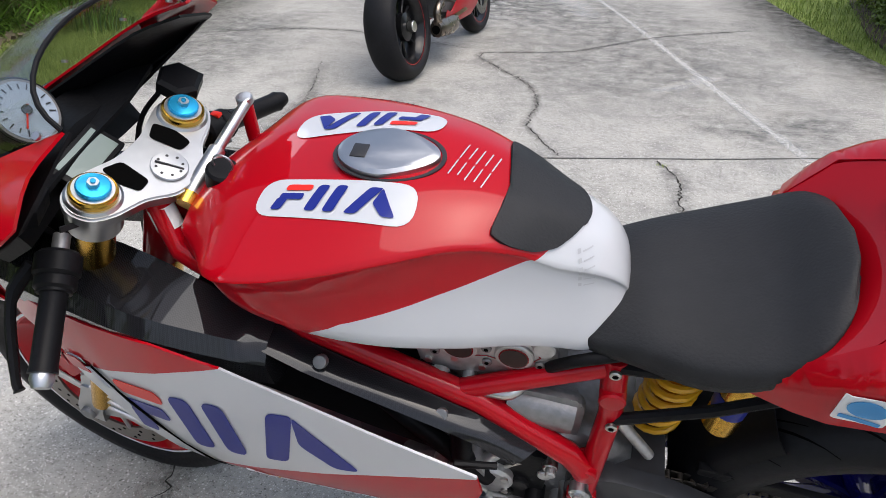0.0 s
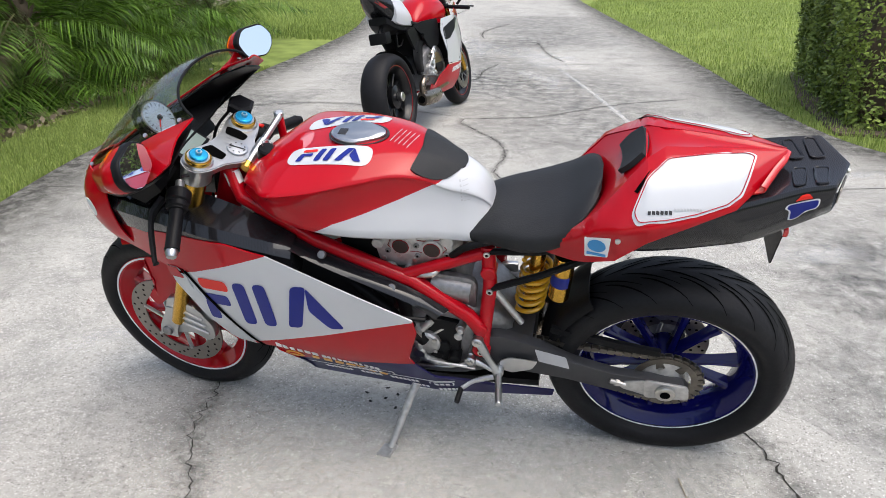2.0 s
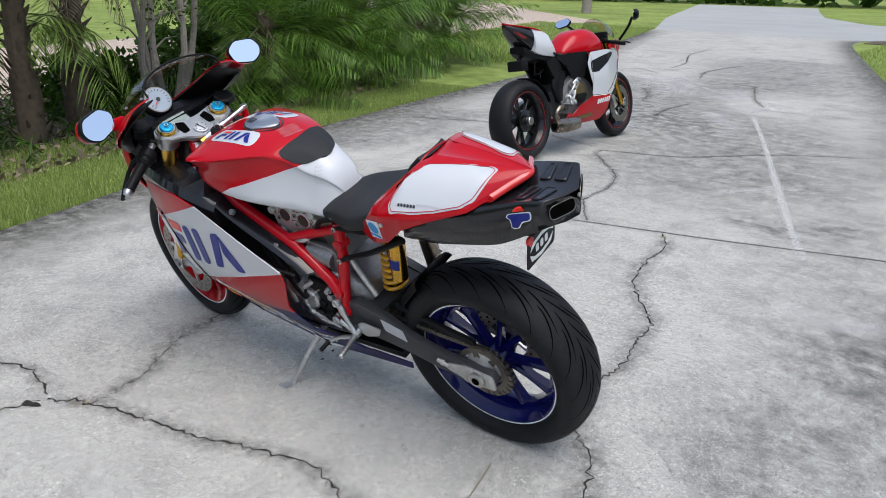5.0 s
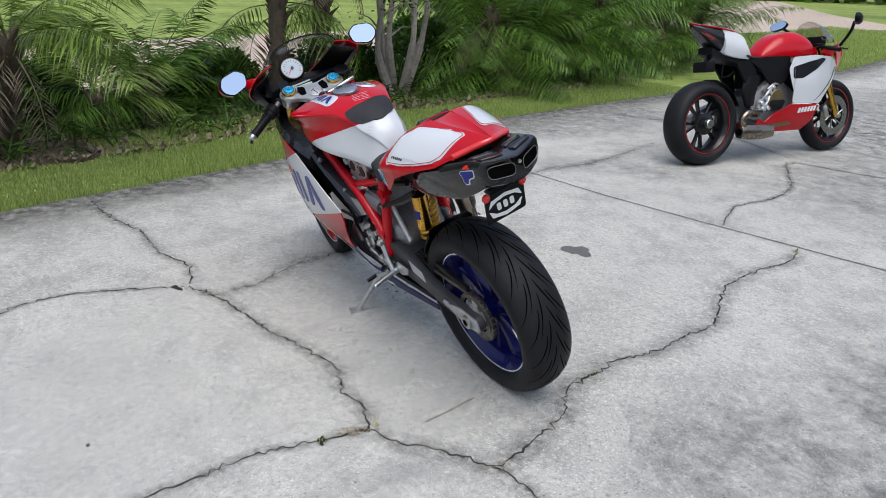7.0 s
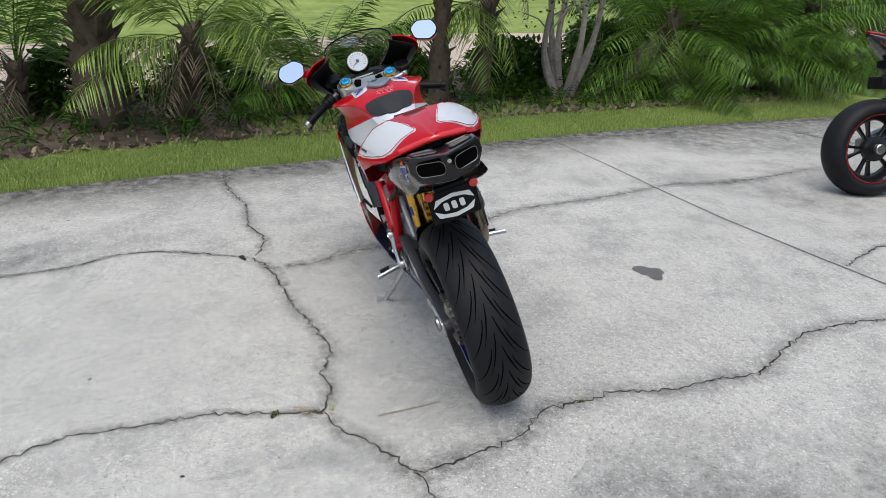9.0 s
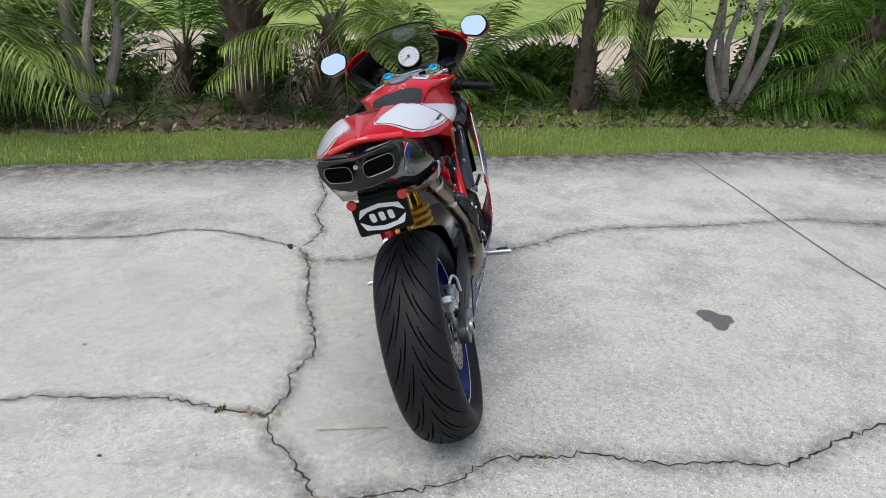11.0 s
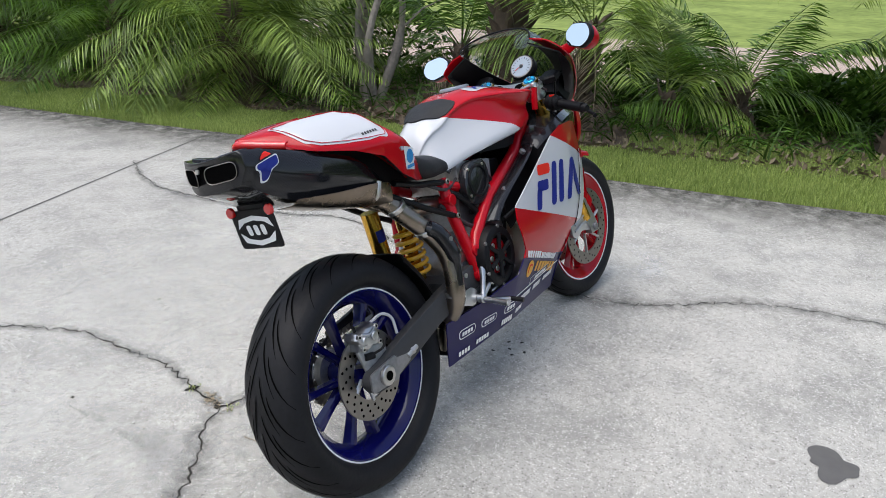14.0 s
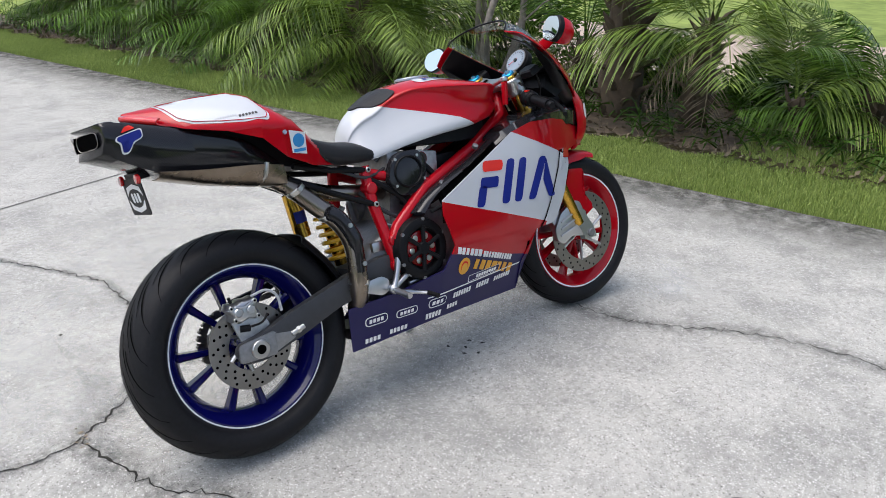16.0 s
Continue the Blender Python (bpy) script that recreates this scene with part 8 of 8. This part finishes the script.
def palm(x, y, seed, trunks=1, height=1.6, r=0.12, fronds=22, length=1.7, mat=None, leaf=0.40, low=False, label="clump of green feather palms with a fibrous trunk"):
    rng = random.Random(seed)
    root = thing("palm", label, "palm", Matrix.Translation((x, y, -0.02)), "palms in the bed")
    vs, fs, dv, df = [], [], [], []
    for k in range(trunks):
        a = rng.uniform(0, 6.28)
        bx, by = (0.0, 0.0) if trunks == 1 else (0.22 * math.cos(a + 2.1 * k), 0.22 * math.sin(a + 2.1 * k))
        h = height * rng.uniform(0.8, 1.15)
        lx, ly = bx + rng.uniform(-0.25, 0.25), by + rng.uniform(-0.25, 0.25)
        pts = [(bx, by, -0.02), (bx * 0.8 + lx * 0.2, by * 0.8 + ly * 0.2, h * 0.35), (bx * 0.4 + lx * 0.6, by * 0.4 + ly * 0.6, h * 0.7), (lx, ly, h)]
        bm = tube(pts, [r * 1.25, r, r * 0.9, r * 0.75], 12, 5)
        for v in bm.verts:
            v.co += Vector((rng.uniform(-1, 1), rng.uniform(-1, 1), rng.uniform(-1, 1))) * r * 0.14
        # old leaf bases stand off the trunk
        for j in range(int(h / 0.028)):
            t = j / (h / 0.028)
            aa = j * 2.4
            c = Vector(pts[0]).lerp(Vector(pts[3]), t)
            o = Vector((math.cos(aa), math.sin(aa), 0))
            tube([c + o * r * 0.6, c + o * r * 1.15 + Vector((0, 0, 0.07)), c + o * r * rng.uniform(1.4, 2.1) + Vector((0, 0, rng.uniform(0.09, 0.16)))], [r * 0.34, r * 0.22, r * 0.05], 5, 1, bm)
        part("trunk", bm, PALM_BARK, root, "rough fibrous trunk")
        for j in range(fronds):
            t = j / fronds
            rise = 1.42 - 1.55 * t + rng.uniform(-0.2, 0.2)
            hb = h * (rng.uniform(0.05, 1.0) if low else rng.uniform(0.85, 1.0))
            q = Vector(pts[0]).lerp(Vector(pts[3]), hb / h)
            frond(rng, q, rng.uniform(0, 6.28), rise, length * rng.uniform(0.75, 1.15), rng.uniform(0.6, 1.35), 62, leaf, vs, fs, 0.014)
        if mat is LEAF_LIGHT and h > 1.2:
            for j in range(6):
                q = Vector(pts[0]).lerp(Vector(pts[3]), rng.uniform(0.45, 0.95))
                frond(rng, q, rng.uniform(0, 6.28), rng.uniform(-0.3, 0.7), length * rng.uniform(0.5, 0.85), rng.uniform(1.3, 2.0), 36, leaf * 0.9, vs, fs, 0.017)
        for j in range(4):
            frond(rng, Vector(pts[3]) - Vector((0, 0, 0.1)), rng.uniform(0, 6.28), -0.7 + rng.uniform(-0.3, 0.2), length * 0.55, 0.8, 26, leaf * 0.6, dv, df, 0.010)
    add_crown("crown", vs, fs, mat or LEAF, root, "arching feather fronds")
    add_crown("dry_fronds", dv, df, DRY_LEAF, root, "hanging dry brown fronds")
    return root


def branching_tree(x, y, seed, label, height=2.6, leafy=900, reach=0.9):
    rng = random.Random(seed)
    root = thing("small_tree", label, "tree", Matrix.Translation((x, y, -0.02)))
    tips = []
    for k in range(5):
        a = 2 * math.pi * k / 5 + rng.uniform(-0.4, 0.4)
        out = rng.uniform(0.35, 1.0) * reach
        h = height * rng.uniform(0.8, 1.1)
        p = [Vector((0.07 * math.cos(a), 0.07 * math.sin(a), -0.03)), Vector((out * 0.25 * math.cos(a), out * 0.25 * math.sin(a), h * 0.25)), Vector((out * 0.6 * math.cos(a + 0.2), out * 0.6 * math.sin(a + 0.2), h * 0.6)), Vector((out * math.cos(a), out * math.sin(a), h))]
        bow = Vector((rng.uniform(-0.12, 0.12), rng.uniform(-0.12, 0.12), 0))
        p[1], p[2] = p[1] + bow, p[2] - bow
        part("limb", tube(p, [0.048, 0.032, 0.022, 0.011], 9, 5), BARK, root, "smooth grey stem")
        for j in range(6):
            t = rng.uniform(0.3, 1)
            i = min(2, int(t * 3))
            q = p[i].lerp(p[i + 1], t * 3 - i)
            e = q + Vector((rng.uniform(-0.5, 0.5), rng.uniform(-0.5, 0.5), rng.uniform(0.0, 0.5)))
            part("twig", tube([q, q.lerp(e, 0.5) + Vector((0, 0, 0.05)), e], [0.012, 0.008, 0.004], 5), BARK, root)
            tips += [e, q.lerp(e, 0.6), q.lerp(e, 0.8)]
    vs, fs = [], []
    for k in range(leafy):
        c = rng.choice(tips) + Vector((rng.gauss(0, 0.13), rng.gauss(0, 0.13), rng.gauss(0, 0.12)))
        leaf_quad(rng, c, rng.uniform(0.03, 0.055), vs, fs)
    add_crown("crown", vs, fs, LEAF_DARK, root, "small dark green leaves")


def leaf_quad(rng, c, s, vs, fs):
    d = Vector((rng.gauss(0, 1), rng.gauss(0, 1), rng.gauss(0, 0.7))).normalized()
    u = d.orthogonal().normalized()
    k = len(vs)
    vs += [c, c + d * s * 0.5 + u * s * 0.28, c + d * s, c + d * s * 0.5 - u * s * 0.28]
    fs.append((k, k + 1, k + 2, k + 3))


def shrub(x, y, seed, rx, ry, h, n, mat, label, size=0.07, box_like=False, name="shrub", category="shrub"):
    rng = random.Random(seed)
    root = thing(name, label, category, Matrix.Translation((x, y, -0.02)))
    vs, fs = [], []
    for k in range(n):
        if box_like:
            ax = rng.choice((0, 0, 1, 1, 2))
            q = [rng.uniform(-1, 1), rng.uniform(-1, 1), rng.uniform(0, 1)]
            q[ax] = rng.choice((-1, 1)) * (1 - abs(rng.gauss(0, 0.05))) if ax < 2 else 1 - abs(rng.gauss(0, 0.04))
            wob = 1 + 0.05 * math.sin(7 * q[0] + 3 * q[2]) + 0.04 * math.sin(9 * q[1] + 5 * q[2])
            c = Vector((q[0] * rx * wob, q[1] * ry * wob, max(0.03, q[2] * h)))
        else:
            a, t = rng.uniform(0, 6.28), rng.random()
            rr = (0.45 + 0.55 * math.sqrt(rng.random())) * (1 + 0.25 * math.sin(3 * a + seed) + 0.15 * math.sin(7 * a))
            c = Vector((rx * rr * math.cos(a) * (1 - 0.5 * t * t), ry * rr * math.sin(a) * (1 - 0.5 * t * t), h * t))
        leaf_quad(rng, c, size * rng.uniform(0.6, 1.3), vs, fs)
    bm = bmesh.new()
    for k in range(7):
        a = rng.uniform(0, 6.28)
        tube([(0, 0, -0.02), (rx * 0.4 * math.cos(a), ry * 0.4 * math.sin(a), h * 0.5), (rx * 0.6 * math.cos(a), ry * 0.6 * math.sin(a), h * 0.85)], [0.02, 0.014, 0.006], 6, 2, bm)
    part("stem", bm, BARK, root)
    add_crown("crown", vs, fs, mat, root)
    return root


PALMS = [(-4.40, -2.38, 1, 2.2, 0.15, 22, 1.8, 0), (-4.60, -1.75, 1, 1.0, 0.10, 15, 1.35, 1), (-5.32, 0.68, 1, 1.9, 0.085, 26, 1.5, 1), (-5.62, 1.18, 1, 1.8, 0.085, 24, 1.5, 1), (-6.15, 3.6, 3, 0.9, 0.09, 28, 1.55, 0), (-6.55, 4.9, 3, 1.0, 0.09, 28, 1.6, 0), (-7.2, 6.5, 3, 1.0, 0.09, 26, 1.7, 0), (-7.7, 8.4, 3, 1.0, 0.09, 24, 1.9, 0), (-3.45, -4.75, 3, 0.8, 0.09, 26, 1.7, 1), (-3.0, -6.4, 3, 0.9, 0.10, 26, 1.8, 0), (-2.6, -8.2, 3, 1.0, 0.10, 26, 1.8, 0), (-1.9, -10.4, 3, 1.0, 0.10, 24, 1.8, 0), (-4.75, -3.2, 1, 0.5, 0.08, 18, 1.4, 0), (-5.5, -0.5, 2, 0.4, 0.08, 10, 1.1, 0), (-4.9, -0.9, 1, 0.4, 0.07, 9, 0.9, 1)]
for k, (x, y, n, h, r, fr_, ln, kind_) in enumerate(PALMS):
    palm(x, y, 100 + k, n, h, r, fr_, ln, LEAF_LIGHT if kind_ else LEAF, low=h < 1.2 and n > 1)
branching_tree(-5.85, 2.2, 5, "bare-stemmed grey tree with sparse dark leaves", 2.6, 900)
branching_tree(-3.98, -3.66, 6, "grey multi-stemmed tree with small leaves", 2.8, 1400, 0.7)
for k, (x, y, rx, ry, h) in enumerate(((-5.9, -1.6, 0.7, 0.6, 0.5), (-5.1, -4.6, 0.8, 0.7, 0.9), (-4.6, -6.6, 0.9, 0.9, 1.3), (-4.0, -8.6, 1.0, 1.0, 1.6), (-3.4, -10.8, 1.1, 1.1, 1.8), (-7.6, 4.2, 0.9, 0.9, 1.2), (-8.4, 6.4, 0.9, 0.9, 1.3), (-6.9, 0.4, 0.7, 0.5, 0.45), (-5.5, -2.9, 0.6, 0.55, 0.55), (-6.0, -0.1, 0.6, 0.5, 0.45), (-6.4, 1.7, 0.7, 0.55, 0.6), (-6.9, 3.0, 0.7, 0.6, 0.8))):
    shrub(x, y, 50 + k, rx, ry, h, 2600, LEAF_DARK, "loose dark green shrub behind the palms", 0.09)
hedge = shrub(2.55, 5.75, 71, 1.42, 1.35, 1.75, 60000, HEDGE_LEAF, "clipped dense green hedge at the drive's edge", 0.042, True, "hedge", "hedge")
# added dark box blocks light and stands in for the hedge's inner shade
part("core", box((-1.26, -1.19, 0.06), (1.26, 1.19, 1.60), 0.10), MULCH, hedge, "added dark box for the shade inside the hedge")
bm = sheet([(1.12, 4.25), (4.1, 4.2), (4.1, 7.2), (1.1, 7.2), (1.0, 5.5)], -0.012, 0.02)
solo("hedge_bed", bm, MULCH, "dark mulch under the hedge", "bed", kind="structure")
rng = random.Random(9)
vs, fs = [], []
for k in range(9000):
    i = rng.randrange(len(bed_in) - 1)
    t, d = rng.random(), rng.random() ** 2.2
    p = bed_in[i].lerp(bed_in[i + 1], t).lerp(bed_out[i].lerp(bed_out[i + 1], t), d)
    leaf_quad(rng, Vector((p.x, p.y, rng.uniform(0.0, 0.02))), rng.uniform(0.02, 0.085), vs, fs)
me = bpy.data.meshes.new("leaf_litter")
me.from_pydata([tuple(v) for v in vs], [], fs)
me.materials.append(DRY_LEAF)
tagged(new("leaf_litter", me), "dry brown leaf litter on the mulch", "litter", kind="stuff")
vs, fs = [], []
for x, y, n in ((0.07, -0.57, 46), (0.08, -0.51, 22), (-1.15, -0.78, 26), (0.41, -0.245, 10)):
    for k in range(n):
        leaf_quad(rng, Vector((x + rng.gauss(0, 0.012), y + rng.gauss(0, 0.022), rng.uniform(0.003, 0.006))), rng.uniform(0.008, 0.020), vs, fs)
me = bpy.data.meshes.new("crack_litter")
me.from_pydata([(v[0], v[1], max(0.003, v[2] * 0.3 + 0.002)) for v in vs], [], fs)
me.materials.append(DRY_LEAF)
tagged(new("crack_litter", me), "brown dry leaf bits caught in the cracks", "litter", kind="stuff")
vs, fs = [], []
for k in range(1500):
    i = rng.randrange(len(bed_in) - 1)
    p = bed_in[i].lerp(bed_in[i + 1], rng.random()).lerp(bed_out[i], rng.uniform(0.05, 0.9))
    frond(rng, (p.x, p.y, 0.0), rng.uniform(0, 6.28), rng.uniform(0.5, 1.3), rng.uniform(0.15, 0.4), 1.0, 4, 0.12, vs, fs, 0.016)
me = bpy.data.meshes.new("undergrowth")
me.from_pydata([tuple(v) for v in vs], [], fs)
me.materials.append(LEAF_DARK)
tagged(new("undergrowth", me), "low green undergrowth in the bed", "plants", kind="stuff")
# distance
vs, fs = [], []
for k in range(26000):
    a = rng.uniform(0, 6.2832)
    r = rng.uniform(52, 62)
    h = 9 * (0.6 + 0.25 * math.sin(5 * a) + 0.15 * math.sin(13 * a)) * rng.random() ** 0.8
    leaf_quad(rng, Vector((r * math.cos(a) - 2, r * math.sin(a) + 5, h)), rng.uniform(0.8, 1.7), vs, fs)
me = bpy.data.meshes.new("far_trees")
me.from_pydata([tuple(v) for v in vs], [], fs)
me.materials.append(LEAF_DARK)
tagged(new("far_trees", me), "far belt of dark green trees", "trees", kind="stuff")
solo("post_bed", sheet([(-3.0, 20.2), (-1.9, 20.3), (-0.7, 21.3), (-0.8, 22.4), (-2.4, 22.3), (-3.0, 21.2)], -0.016, 0.015), MULCH, "bare litter bed round the post", "bed", kind="structure")
far = thing("tree", "grey-trunked tree on the lawn beyond the palms", "tree", Matrix.Translation((-17.0, 30.2, -0.04)))
part("trunk", tube([(0, 0, -0.05), (0.03, 0.02, 1.5), (-0.05, 0.0, 3.2)], [0.24, 0.19, 0.16], 12, 5), BARK, far)
vs, fs = [], []
for k in range(6):
    a = k * 1.05
    tip = Vector((1.7 * math.cos(a), 1.7 * math.sin(a), 5.2 + 0.5 * math.sin(3 * a)))
    part("limb", tube([(-0.05, 0, 3.1), (0.6 * math.cos(a), 0.6 * math.sin(a), 4.1), tuple(tip)], [0.10, 0.06, 0.025], 8, 4), BARK, far)
    for j in range(420):
        leaf_quad(rng, tip + Vector((rng.gauss(0, 0.65), rng.gauss(0, 0.65), rng.gauss(0.1, 0.5))), rng.uniform(0.10, 0.2), vs, fs)
add_crown("crown", vs, fs, LEAF_DARK, far, "dark green leaf clumps")
post = thing("lamp_post", "thin black post with a small box beside the road", "post", Matrix.Translation((-1.75, 22.0, -0.03)))
part("pole", tube([(0, 0, 0), (0, 0, 2.4)], 0.045, 10), PLASTIC, post)
part("box", box((0.25, -0.12, 0.0), (0.55, 0.12, 0.32), 0.03), DARK_CAST, post)
